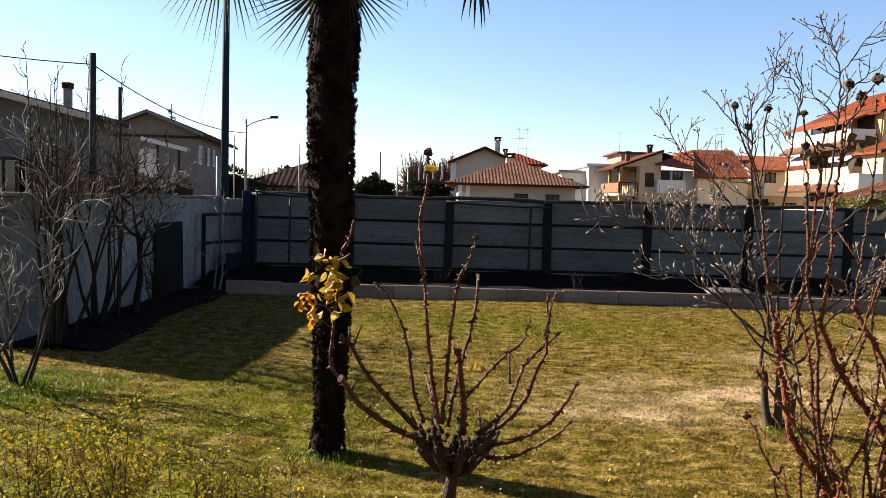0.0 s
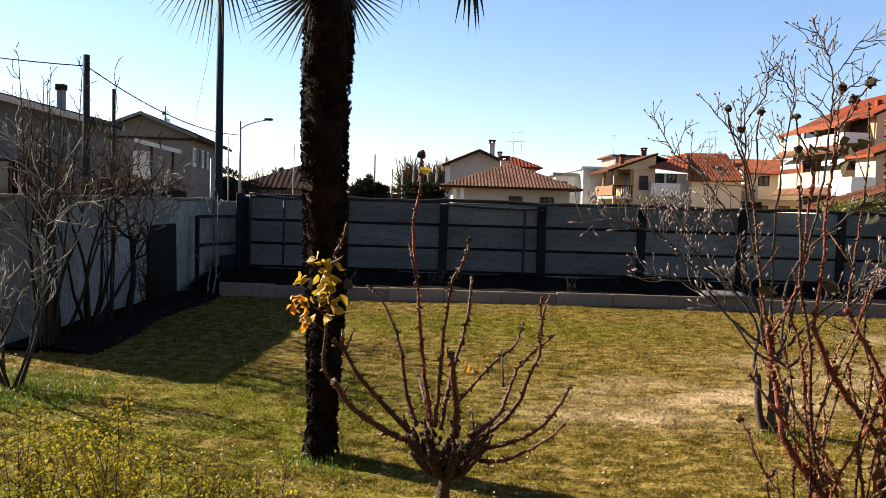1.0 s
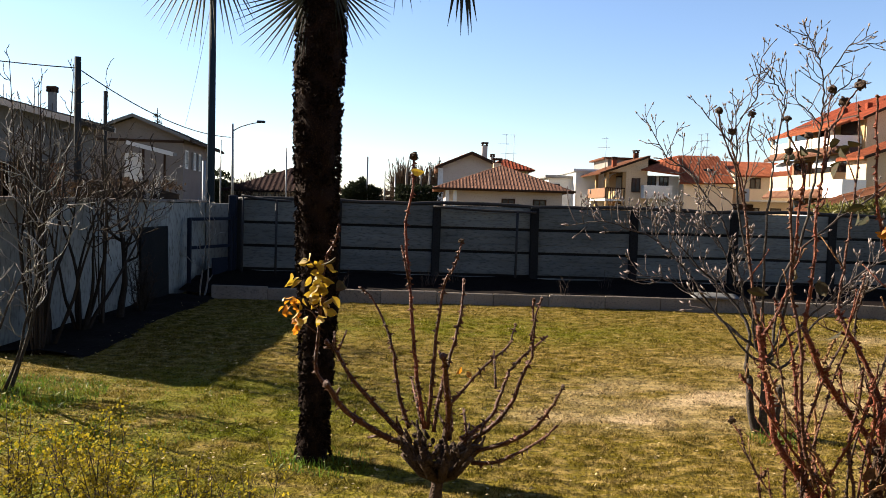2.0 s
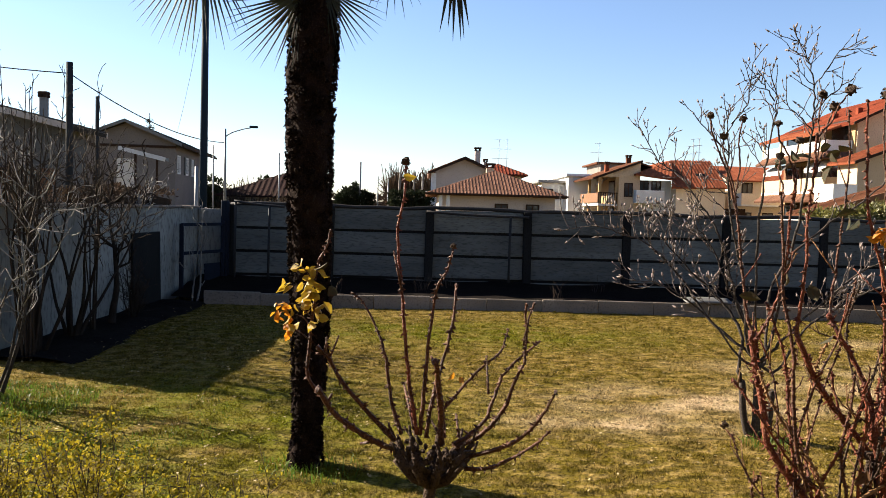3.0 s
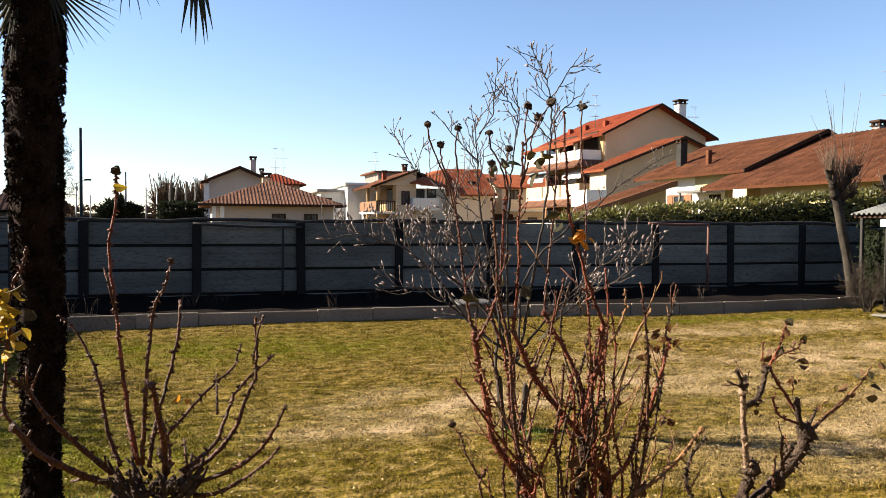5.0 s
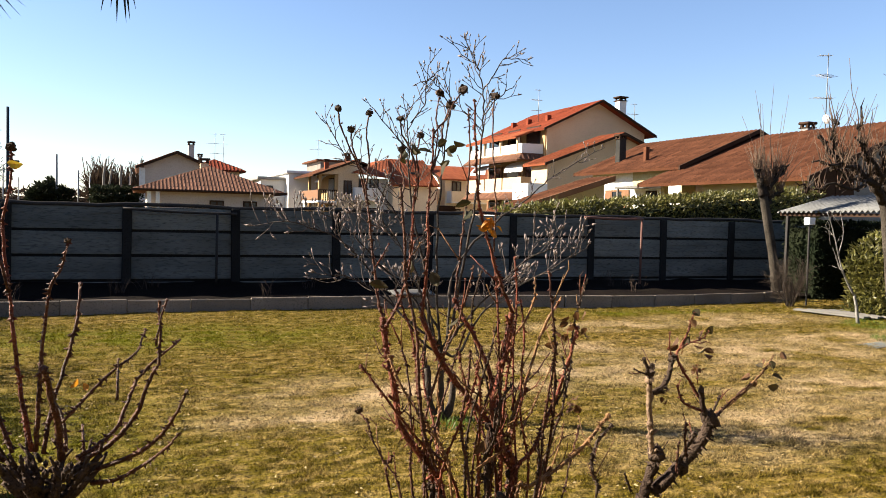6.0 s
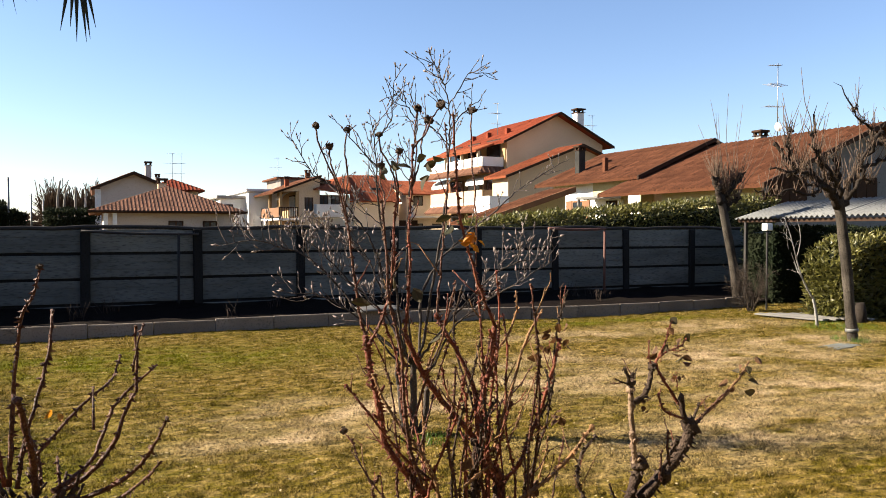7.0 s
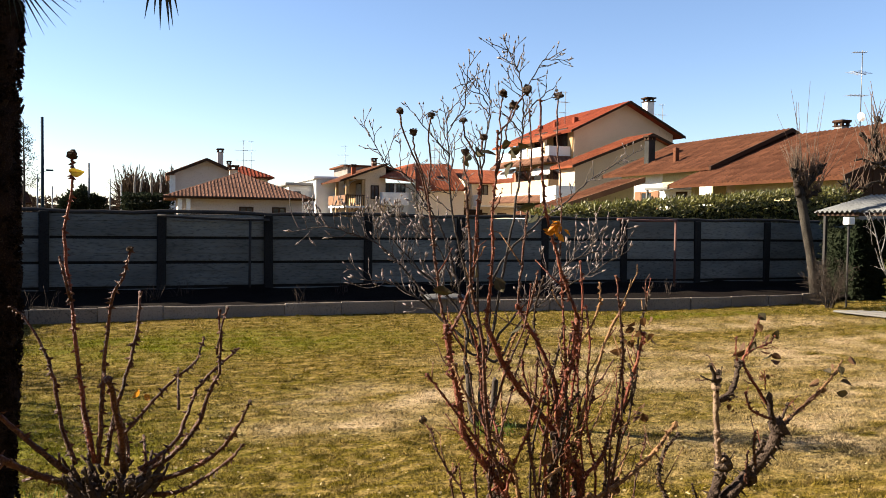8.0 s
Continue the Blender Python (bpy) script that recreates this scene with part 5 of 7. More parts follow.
            if lv:
                for q in (m, e):
                    if rng.random() < 0.8:
                        stack.append((q, spin(d, rng.uniform(25, 50), rng), L * rng.uniform(0.4, 0.7), rr * 0.6, lv - 1))
        part(name, bm, material, bush)


def leaves_at(bush, spots, size, material, rng, each=3, label="", hang=0.5):
    """Single leaves hanging about each spot."""
    for s in spots:
        for _ in range(each):
            bm = bmesh.new()
            d = Vector((rng.gauss(0, 1), rng.gauss(0, 0.6), -hang + rng.gauss(0, 0.5))).normalized()
            leaf(bm, Vector(s) + rand_dir(rng) * size * 0.5, d, d.cross(rand_dir(rng)), size * rng.uniform(0.65, 1.1), size * rng.uniform(0.5, 0.72))
            part("leaf", bm, material, bush, label)


def heads_at(bush, spots, r, rng, name="rose_head"):
    for s in spots:
        bm = bmesh.new()
        blob(bm, s, r * rng.uniform(0.8, 1.1), rng, 0.85)
        for _ in range(12):
            d = rand_dir(rng)
            leaf(bm, Vector(s) + d * r * 0.6, d + rand_dir(rng) * 0.9 + Vector((0, 0, -0.3)), d.cross(rand_dir(rng)), r * 0.55, r * 0.8)
        part(name, bm, M_HIP, bush, "withered brown flower head")


rose1 = thing("rose_bush", "pruned rose bush with long thorny canes, yellow leaves", "rose bush", (0.1, 1.8, 0), group="garden roses")
cane(rose1, [(0.04, 1.80, 1.03), (0.01, 1.81, 1.20), (-0.01, 1.81, 1.39), (-0.02, 1.82, 1.50), (-0.04, 1.83, 1.68), (-0.02, 1.83, 1.81), (-0.02, 1.84, 1.91)], 0.0066, 0.0026, M_CANE_R)
cane(rose1, [(-0.02, 1.80, 1.50), (-0.05, 1.80, 1.63)], 0.0050, 0.0033, M_CANE_B)
cane(rose1, [(0.05, 1.80, 1.03), (0.06, 1.78, 1.17), (0.07, 1.77, 1.33), (0.09, 1.75, 1.51), (0.12, 1.73, 1.57), (0.14, 1.72, 1.65)], 0.0066, 0.0025, M_CANE_B)
cane(rose1, [(0.07, 1.80, 1.02), (0.09, 1.83, 1.15), (0.12, 1.86, 1.26), (0.15, 1.89, 1.39), (0.16, 1.92, 1.51)], 0.0066, 0.0033, M_CANE_B)
cane(rose1, [(-0.01, 1.80, 1.03), (-0.04, 1.82, 1.11), (-0.07, 1.83, 1.27), (-0.09, 1.85, 1.34), (-0.15, 1.87, 1.45), (-0.19, 1.88, 1.48)], 0.0066, 0.0017, M_CANE_B)
cane(rose1, [(-0.03, 1.80, 1.01), (-0.12, 1.77, 1.11), (-0.20, 1.74, 1.21), (-0.24, 1.71, 1.29), (-0.27, 1.68, 1.33)], 0.0083, 0.0042, M_CANE_B)
cane(rose1, [(-0.25, 1.80, 1.27), (-0.22, 1.80, 1.35)], 0.0033, 0.0025, M_CANE_B)
cane(rose1, [(-0.26, 1.80, 1.29), (-0.26, 1.80, 1.34)], 0.0033, 0.0025, M_CANE_B)
cane(rose1, [(-0.02, 1.80, 0.98), (-0.08, 1.76, 1.01), (-0.16, 1.72, 1.07), (-0.22, 1.68, 1.13), (-0.26, 1.63, 1.21)], 0.0100, 0.0066, M_CANE_B)
cane(rose1, [(-0.28, 1.80, 1.16), (-0.32, 1.79, 1.22), (-0.31, 1.79, 1.35), (-0.30, 1.78, 1.45), (-0.29, 1.77, 1.59), (-0.26, 1.76, 1.63), (-0.25, 1.76, 1.69)], 0.0058, 0.0025, M_CANE_B)
cane(rose1, [(0.16, 1.80, 1.00), (0.21, 1.83, 1.02), (0.27, 1.87, 1.07), (0.30, 1.90, 1.14), (0.34, 1.93, 1.22), (0.46, 1.97, 1.32)], 0.0075, 0.0033, M_CANE_B)
cane(rose1, [(0.17, 1.80, 0.99), (0.25, 1.81, 1.03), (0.32, 1.82, 1.11), (0.37, 1.82, 1.24), (0.39, 1.83, 1.28), (0.39, 1.84, 1.46)], 0.0075, 0.0033, M_CANE_B)
cane(rose1, [(0.38, 1.80, 1.33), (0.39, 1.80, 1.40), (0.41, 1.80, 1.47)], 0.0033, 0.0025, M_CANE_B)
cane(rose1, [(0.21, 1.80, 0.96), (0.30, 1.76, 1.00), (0.37, 1.72, 1.05), (0.42, 1.68, 1.12), (0.46, 1.63, 1.22)], 0.0075, 0.0033, M_CANE_B)
cane(rose1, [(0.20, 1.80, 0.92), (0.27, 1.75, 0.94), (0.34, 1.70, 0.99), (0.40, 1.64, 1.05), (0.44, 1.59, 1.11)], 0.0066, 0.0025, M_CANE_B)
cane(rose1, [(0.12, 1.80, 1.11), (0.18, 1.84, 1.17), (0.23, 1.88, 1.22), (0.30, 1.92, 1.27), (0.33, 1.97, 1.29), (0.35, 2.01, 1.35)], 0.0050, 0.0025, M_CANE_B)
cane(rose1, [(0.12, 1.80, 1.00), (0.11, 1.70, 1.17), (0.09, 1.59, 1.31)], 0.0100, 0.0066, M_CANE_B)
cane(rose1, [(0.18, 1.80, 1.01), (0.17, 1.88, 1.08)], 0.0050, 0.0033, M_CANE_B)
cane(rose1, [(0.27, 1.80, 1.17), (0.27, 1.92, 1.27)], 0.0042, 0.0025, M_CANE_B)
cane(rose1, [(0.03, 1.80, 1.05), (-0.01, 1.97, 1.16)], 0.0050, 0.0033, M_CANE_B)
cane(rose1, [(0.13, 1.80, 1.02), (0.12, 1.84, 1.11), (0.09, 1.88, 1.16)], 0.0058, 0.0033, M_CANE_B)
rng = random.Random(31)
KX, KY, KZ = 0.092, 1.80, 0.86
bm = bmesh.new()
tube(bm, curve_pts([(KX + 0.01, KY, -0.05), (KX + 0.02, KY + 0.01, 0.35), (KX - 0.015, KY, 0.68), (KX, KY, KZ + 0.03)]), 0.024, 0.021, 9, 0.12, rng)
for k in range(110):
    a = rng.uniform(0, 2 * math.pi)
    rr = rng.uniform(0, 0.105)
    z = KZ + 0.02 + rr * 0.85 + rng.uniform(-0.02, 0.045)
    blob(bm, (KX + rr * math.cos(a), KY + rr * math.sin(a), z), rng.uniform(0.005, 0.013), rng, rng.uniform(0.8, 1.8))
for k in range(30):
    a = k * 0.7
    p = Vector((KX, KY, KZ))
    q = Vector((KX + 0.13 * math.cos(a), KY + 0.11 * math.sin(a), KZ + 0.12 + 0.025 * math.sin(k * 3)))
    tube(bm, [p, (p + q) / 2 + Vector((0, 0, -0.022)), q], 0.014, 0.008, 6)
    if k % 2:
        tube(bm, [q, q + spin((q - p).normalized(), 35, rng) * 0.05], 0.006, 0.004, 5)
for k in range(20):
    a = rng.uniform(0, 2 * math.pi)
    rr = rng.uniform(0.02, 0.11)
    p = Vector((KX + rr * math.cos(a), KY + rr * math.sin(a), KZ + 0.03 + rr * 0.85))
    d = Vector((math.cos(a) * 0.7, math.sin(a) * 0.7, 1)) + rand_dir(rng) * 0.5
    tube(bm, [p, p + d.normalized() * rng.uniform(0.03, 0.07)], 0.007, 0.005, 6)
part("trunk", bm, M_CANE_D, rose1, "dark gnarled pruned crown on a short trunk")
for x, y, z in ((0.055, 1.72, 0.955), (0.13, 1.73, 0.94), (0.165, 1.78, 0.98)):
    bm = bmesh.new()
    tube(bm, [Vector((KX, KY, KZ + 0.03)).lerp(Vector((x, y, z)), 0.6), Vector((x, y, z))], 0.009, 0.008, 8)
    tube(bm, [Vector((x, y, z)), Vector((x, y, z)) + (Vector((x, y, z)) - Vector((KX, KY, KZ + 0.03))).normalized() * 0.003], 0.0075, 0.007, 8)
    part("stub", bm, M_DEAD, rose1, "pale cut pruning stub")
leaves_at(rose1, [(-0.345, 1.768, 1.58), (-0.375, 1.751, 1.515), (-0.315, 1.751, 1.515), (-0.285, 1.759, 1.512), (-0.345, 1.759, 1.47), (-0.285, 1.759, 1.465), (-0.355, 1.759, 1.4), (-0.297, 1.768, 1.41), (-0.325, 1.784, 1.44), (-0.30, 1.765, 1.55), (-0.32, 1.755, 1.49)], 0.043, M_YLEAF, rng, 5, "bright yellow autumn leaf")
leaves_at(rose1, [(-0.395, 1.759, 1.44), (-0.405, 1.751, 1.42), (-0.385, 1.759, 1.36), (-0.40, 1.759, 1.45), (-0.38, 1.755, 1.43), (-0.37, 1.76, 1.39)], 0.03, M_OLEAF, rng, 4, "orange-tinged leaf")
for x, z in ((-0.36, 1.58), (-0.4, 1.46), (-0.39, 1.38), (-0.33, 1.52), (-0.35, 1.42), (-0.28, 1.46)):
    bm = bmesh.new()
    a, b = Vector((-0.305, 1.782, z - 0.05)), Vector((x, 1.757, z))
    tube(bm, curve_pts([a, a.lerp(b, 0.5) + Vector((0, 0, 0.012)), b], 3), 0.0026, 0.0014, 5)
    part("petiole", bm, M_CANE_B, rose1)
leaves_at(rose1, [(-0.243, 1.768, 1.570), (-0.227, 1.768, 1.537)], 0.06, M_GLEAF, rng, 1)
leaves_at(rose1, [(-0.036, 1.826, 1.844)], 0.06, M_YLEAF, rng, 1)
leaves_at(rose1, [(0.180, 1.851, 1.222), (0.147, 1.851, 1.213)], 0.035, M_OLEAF, rng, 1)
heads_at(rose1, [(-0.019, 1.842, 1.919)], 0.016, rng)
heads_at(rose1, [(0.139, 1.718, 1.653)], 0.010, rng)

rose2 = thing("rose_bush", "tall rose bush, reddish thorny canes with withered heads", "rose bush", (1.4, 1.58, 0), group="garden roses")


def rooted(pts):
    """A cane carried down to the crown of the tall rose at the ground."""
    x, y, z = pts[0]
    return [(1.4 + 0.15 * (x - 1.4), 1.58 + 0.3 * (y - 1.58), -0.03), (1.4 + 0.5 * (x - 1.4), 1.58 + 0.6 * (y - 1.58), 0.4)] + pts


cane(rose2, rooted([(1.239, 1.58, 0.858), (1.22, 1.585, 0.926), (1.156, 1.59, 1.005), (1.107, 1.595, 1.087), (1.083, 1.6, 1.207), (1.059, 1.605, 1.326), (1.044, 1.61, 1.426)]), 0.0120, 0.0072, M_CANE_R)
cane(rose2, [(1.054, 1.61, 1.408), (1.031, 1.622, 1.478), (1.019, 1.635, 1.607), (1.005, 1.648, 1.736), (0.994, 1.66, 1.841)], 0.0049, 0.0024, M_CANE_B)
cane(rose2, [(1.051, 1.6, 1.398), (1.078, 1.59, 1.445), (1.107, 1.58, 1.527), (1.123, 1.57, 1.644), (1.123, 1.56, 1.772), (1.128, 1.55, 1.887)], 0.0049, 0.0024, M_CANE_R)
cane(rose2, rooted([(1.249, 1.5, 0.907), (1.236, 1.518, 0.987), (1.181, 1.535, 1.089), (1.104, 1.552, 1.192), (1.057, 1.57, 1.309)]), 0.0052, 0.0035, M_CANE_Y)
cane(rose2, [(1.199, 1.52, 0.967), (1.147, 1.51, 1.105), (1.13, 1.5, 1.27), (1.115, 1.49, 1.41), (1.077, 1.48, 1.537), (1.064, 1.47, 1.683), (1.045, 1.46, 1.837)], 0.0059, 0.0029, M_CANE_B)
cane(rose2, rooted([(1.542, 1.66, 0.829), (1.477, 1.64, 0.947), (1.427, 1.62, 1.061), (1.324, 1.6, 1.175), (1.233, 1.58, 1.289), (1.158, 1.56, 1.433)]), 0.0106, 0.0068, M_CANE_R)
cane(rose2, [(1.158, 1.56, 1.428), (1.163, 1.548, 1.528), (1.165, 1.536, 1.645), (1.156, 1.524, 1.773), (1.163, 1.512, 1.887), (1.16, 1.5, 2.011)], 0.0054, 0.0024, M_CANE_R)
cane(rose2, [(1.457, 1.64, 1.065), (1.443, 1.65, 1.212), (1.392, 1.66, 1.334), (1.338, 1.67, 1.424), (1.318, 1.68, 1.468)], 0.0080, 0.0049, M_CANE_R)
cane(rose2, [(1.318, 1.68, 1.462), (1.33, 1.688, 1.549), (1.346, 1.696, 1.674), (1.362, 1.704, 1.814), (1.375, 1.712, 1.954), (1.366, 1.72, 2.118)], 0.0044, 0.0019, M_CANE_B)
cane(rose2, rooted([(1.494, 1.56, 0.893), (1.455, 1.556, 0.986), (1.41, 1.552, 1.122), (1.431, 1.548, 1.239), (1.455, 1.544, 1.336), (1.461, 1.54, 1.441)]), 0.0119, 0.0077, M_CANE_R)
cane(rose2, [(1.455, 1.52, 1.443), (1.407, 1.507, 1.531), (1.36, 1.493, 1.646), (1.321, 1.48, 1.74), (1.296, 1.467, 1.843), (1.281, 1.453, 1.979), (1.266, 1.44, 2.101)], 0.0053, 0.0023, M_CANE_R)
cane(rose2, [(1.432, 1.55, 1.238), (1.461, 1.568, 1.332), (1.539, 1.585, 1.401), (1.582, 1.602, 1.499), (1.585, 1.62, 1.548)], 0.0047, 0.0024, M_CANE_Y)
cane(rose2, [(1.49, 1.6, 0.996), (1.532, 1.62, 1.114), (1.589, 1.64, 1.222), (1.648, 1.66, 1.373), (1.728, 1.68, 1.471)], 0.0061, 0.0036, M_CANE_Y)
cane(rose2, rooted([(1.487, 1.54, 0.875), (1.561, 1.55, 0.976), (1.614, 1.56, 1.07), (1.688, 1.57, 1.228), (1.736, 1.58, 1.376)]), 0.0065, 0.0047, M_CANE_R)
cane(rose2, rooted([(1.48, 1.5, 0.852), (1.535, 1.53, 0.857), (1.655, 1.56, 0.895), (1.78, 1.59, 0.956), (1.9, 1.62, 1.048)]), 0.0075, 0.0058, M_CANE_Y)
cane(rose2, rooted([(1.698, 1.58, 0.781), (1.724, 1.587, 0.894), (1.751, 1.593, 0.968), (1.77, 1.6, 1.031)]), 0.0036, 0.0024, M_CANE_B)
cane(rose2, rooted([(1.857, 1.6, 0.766), (1.839, 1.62, 0.836), (1.86, 1.64, 0.937), (1.943, 1.66, 0.999)]), 0.0061, 0.0042, M_CANE_D)
cane(rose2, rooted([(1.097, 1.56, 0.885), (1.082, 1.573, 0.932), (1.028, 1.587, 1.013), (0.995, 1.6, 1.109)]), 0.0036, 0.0018, M_CANE_B)
cane(rose2, [(1.539, 1.6, 1.013), (1.58, 1.62, 1.071), (1.646, 1.64, 1.179), (1.695, 1.66, 1.257)], 0.0030, 0.0018, M_CANE_Y)
cane(rose2, rooted([(1.313, 1.5, 0.875), (1.288, 1.49, 1.0), (1.265, 1.48, 1.112), (1.283, 1.47, 1.218), (1.286, 1.46, 1.336)]), 0.0052, 0.0029, M_CANE_B)
cane(rose2, rooted([(1.41, 1.58, 0.834), (1.411, 1.59, 0.944), (1.425, 1.6, 1.053)]), 0.0096, 0.0084, M_CANE_D)
cane(rose2, rooted([(1.155, 1.62, 0.869), (1.164, 1.63, 0.999), (1.157, 1.64, 1.083), (1.149, 1.65, 1.24), (1.121, 1.66, 1.338)]), 0.0043, 0.0024, M_CANE_B)
cane(rose2, rooted([(1.255, 1.66, 0.854), (1.273, 1.675, 1.05), (1.267, 1.69, 1.173), (1.293, 1.705, 1.295), (1.345, 1.72, 1.392)]), 0.0050, 0.0025, M_CANE_Y)
cane(rose2, [(1.422, 1.64, 1.056), (1.534, 1.667, 1.143), (1.636, 1.693, 1.195), (1.711, 1.72, 1.266)], 0.0037, 0.0019, M_CANE_B)
cane(rose2, rooted([(1.646, 1.62, 0.802), (1.71, 1.64, 0.934), (1.742, 1.66, 1.019)]), 0.0031, 0.0018, M_CANE_Y)
cane(rose2, rooted([(1.067, 1.6, 0.887), (1.079, 1.6, 0.969), (1.086, 1.6, 0.981)]), 0.0036, 0.0024, M_CANE_B)
cane(rose2, [(1.332, 1.5, 0.944), (1.391, 1.525, 0.966), (1.454, 1.55, 0.982)], 0.0046, 0.0035, M_CANE_Y)
for k in range(24):
    x0 = rng.uniform(1.12, 1.62)
    x1 = x0 + rng.gauss(0, 0.12)
    zt = rng.uniform(1.1, 1.62)
    y1 = 1.58 + rng.uniform(-0.16, 0.22)
    cane(rose2, rooted([(x0, 1.58 + rng.uniform(-0.06, 0.06), 0.86), (0.6 * x0 + 0.4 * x1 + rng.gauss(0, 0.025), 0.5 * (y1 + 1.58), 0.4 * zt + 0.52), (0.3 * x0 + 0.7 * x1 + rng.gauss(0, 0.02), y1, 0.75 * zt + 0.215), (x1, y1, zt)]), rng.uniform(0.0038, 0.0065), 0.0024, (M_CANE_B, M_CANE_R, M_CANE_D, M_CANE_R)[k % 4])
bm = bmesh.new()
for x, y, z in ((1.235, 1.58, 0.9), (1.225, 1.63, 0.95), (1.5, 1.58, 0.9), (1.53, 1.65, 0.86), (1.42, 1.5, 0.86)):
    tube(bm, curve_pts([(0.3 * x + 0.98, 1.58, -0.05), (0.7 * x + 0.42, 1.58, 0.42), (x, y, z)]), 0.026, 0.013, 8, 0.15, rng)
    for k in range(7):
        blob(bm, (x + rng.gauss(0, 0.012), y + rng.gauss(0, 0.012), z - rng.uniform(0, 0.14)), rng.uniform(0.007, 0.014), rng, 1.3)
part("old_wood", bm, M_CANE_D, rose2, "dark gnarled old stems at the base")


def side_shoots(bush, n, rng, length, r, materials, top=1.6):
    """Short thorny side shoots that grow out of the canes."""
    spots = [q for q in SHOOT_FROM[bush.name] if q[0].z < top]
    for k in range(n):
        p, d = rng.choice(spots)
        side = (spin(d, rng.uniform(30, 65), rng) + Vector((0, 0, 0.35))).normalized()
        L = length * rng.uniform(0.35, 1.2)
        bm = bmesh.new()
        m = p + side * L * 0.5 + rand_dir(rng) * L * 0.07
        e = m + (side + Vector((0, 0, 0.4)) + rand_dir(rng) * 0.25).normalized() * L * 0.5
        tube(bm, [p, m, e], r, r * 0.55, 5, 0.1, rng)
        for q in (m, e):
            blob(bm, q, r * 1.3, rng)
            if rng.random() < 0.45:
                tube(bm, [q, q + (spin(side, 45, rng) + Vector((0, 0, 0.3))).normalized() * L * rng.uniform(0.15, 0.4)], r * 0.6, r * 0.35, 4)
        part("side_shoot", bm, materials[k % len(materials)], bush)


side_shoots(rose2, 84, rng, 0.12, 0.0028, (M_CANE_Y, M_CANE_R, M_CANE_B), 1.62)
side_shoots(rose2, 16, rng, 0.09, 0.0022, (M_CANE_B, M_CANE_R), 2.1)
heads_at(rose2, [(1.203, 1.56, 2.133), (1.268, 1.53, 2.144), (1.236, 1.56, 2.099), (1.389, 1.56, 2.14)], 0.0175, rng)
heads_at(rose2, [(0.886, 1.6, 2.068), (0.986, 1.6, 2.062), (0.93, 1.6, 2.007), (1.073, 1.56, 2.046), (1.14, 1.56, 1.998), (1.066, 1.52, 1.948), (0.972, 1.6, 1.139)], 0.013, rng)
for foot, tip in (((1.36, 1.47, 1.64), (1.389, 1.56, 2.135)), ((1.163, 1.51, 1.887), (1.203, 1.56, 2.128)), ((1.16, 1.5, 2.0), (1.268, 1.53, 2.138)), ((1.123, 1.56, 1.772), (1.14, 1.56, 1.995)), ((0.994, 1.66, 1.83), (0.986, 1.6, 2.058)), ((1.128, 1.55, 1.87), (1.073, 1.56, 2.04)), ((1.0, 1.655, 1.78), (0.93, 1.6, 2.0)), ((0.996, 1.66, 1.8), (0.886, 1.6, 2.062)), ((1.05, 1.46, 1.8), (1.066, 1.52, 1.942)), ((1.163, 1.51, 1.887), (1.236, 1.56, 2.09))):
    a, b = Vector(foot), Vector(tip)
    cane(rose2, [tuple(a), tuple(a.lerp(b, 0.4) + Vector((0.012, 0.01, 0))), tuple(a.lerp(b, 0.75) - Vector((0.008, 0, 0))), tuple(b)], 0.0026, 0.002, M_CANE_B, False)
leaves_at(rose2, [(1.115, 1.55, 1.93), (1.09, 1.55, 1.945), (1.13, 1.55, 1.95), (1.219, 1.55, 1.985), (1.237, 1.55, 1.945), (1.287, 1.55, 1.80), (1.259, 1.55, 1.975)], 0.05, M_GLEAF, rng, 2, "dull green and brown leaf", 0.8)
leaves_at(rose2, [(1.104, 1.54, 1.605), (1.147, 1.53, 1.585), (1.0, 1.61, 1.54), (1.291, 1.5, 1.795), (1.36, 1.68, 1.41)], 0.055, M_GLEAF, rng, 1)
leaves_at(rose2, [(1.325, 1.43, 1.735), (1.318, 1.43, 1.728), (1.33, 1.43, 1.722)], 0.03, M_OLEAF, rng, 6, "vivid orange withered petal")
leaves_at(rose2, [(1.71, 1.58, 1.41), (1.72, 1.58, 1.43), (1.756, 1.58, 1.385), (1.706, 1.58, 1.355), (1.667, 1.6, 1.34), (1.671, 1.62, 1.085), (1.745, 1.6, 1.11), (1.768, 1.6, 1.12), (1.343, 1.5, 1.025), (1.622, 1.56, 0.9), (1.498, 1.6, 1.07), (1.74, 1.58, 1.36)], 0.045, M_BLEAF, rng, 2, "curled brown leaf")

rose3 = thing("rose_bush", "low hard-pruned rose with dark stubs and brown leaves", "rose bush", (2.1, 1.75, 0), group="garden roses")
cane(rose3, [(2.146, 1.74, 0.67), (2.16, 1.733, 0.734), (2.19, 1.727, 0.818), (2.193, 1.72, 0.856)], 0.0192, 0.0171, M_CANE_D)
cane(rose3, [(2.18, 1.72, 0.838), (2.162, 1.715, 0.892), (2.151, 1.71, 0.962), (2.139, 1.705, 1.053), (2.133, 1.7, 1.149)], 0.0110, 0.0085, M_CANE_T)
cane(rose3, [(2.133, 1.7, 1.138), (2.115, 1.69, 1.186), (2.088, 1.68, 1.238)], 0.0074, 0.0050, M_CANE_D)
cane(rose3, [(2.133, 1.7, 1.144), (2.144, 1.71, 1.174), (2.157, 1.72, 1.196)], 0.0074, 0.0060, M_CANE_D)
cane(rose3, [(2.127, 1.7, 1.166), (2.078, 1.68, 1.184), (2.033, 1.66, 1.202)], 0.0030, 0.0020, M_CANE_D)
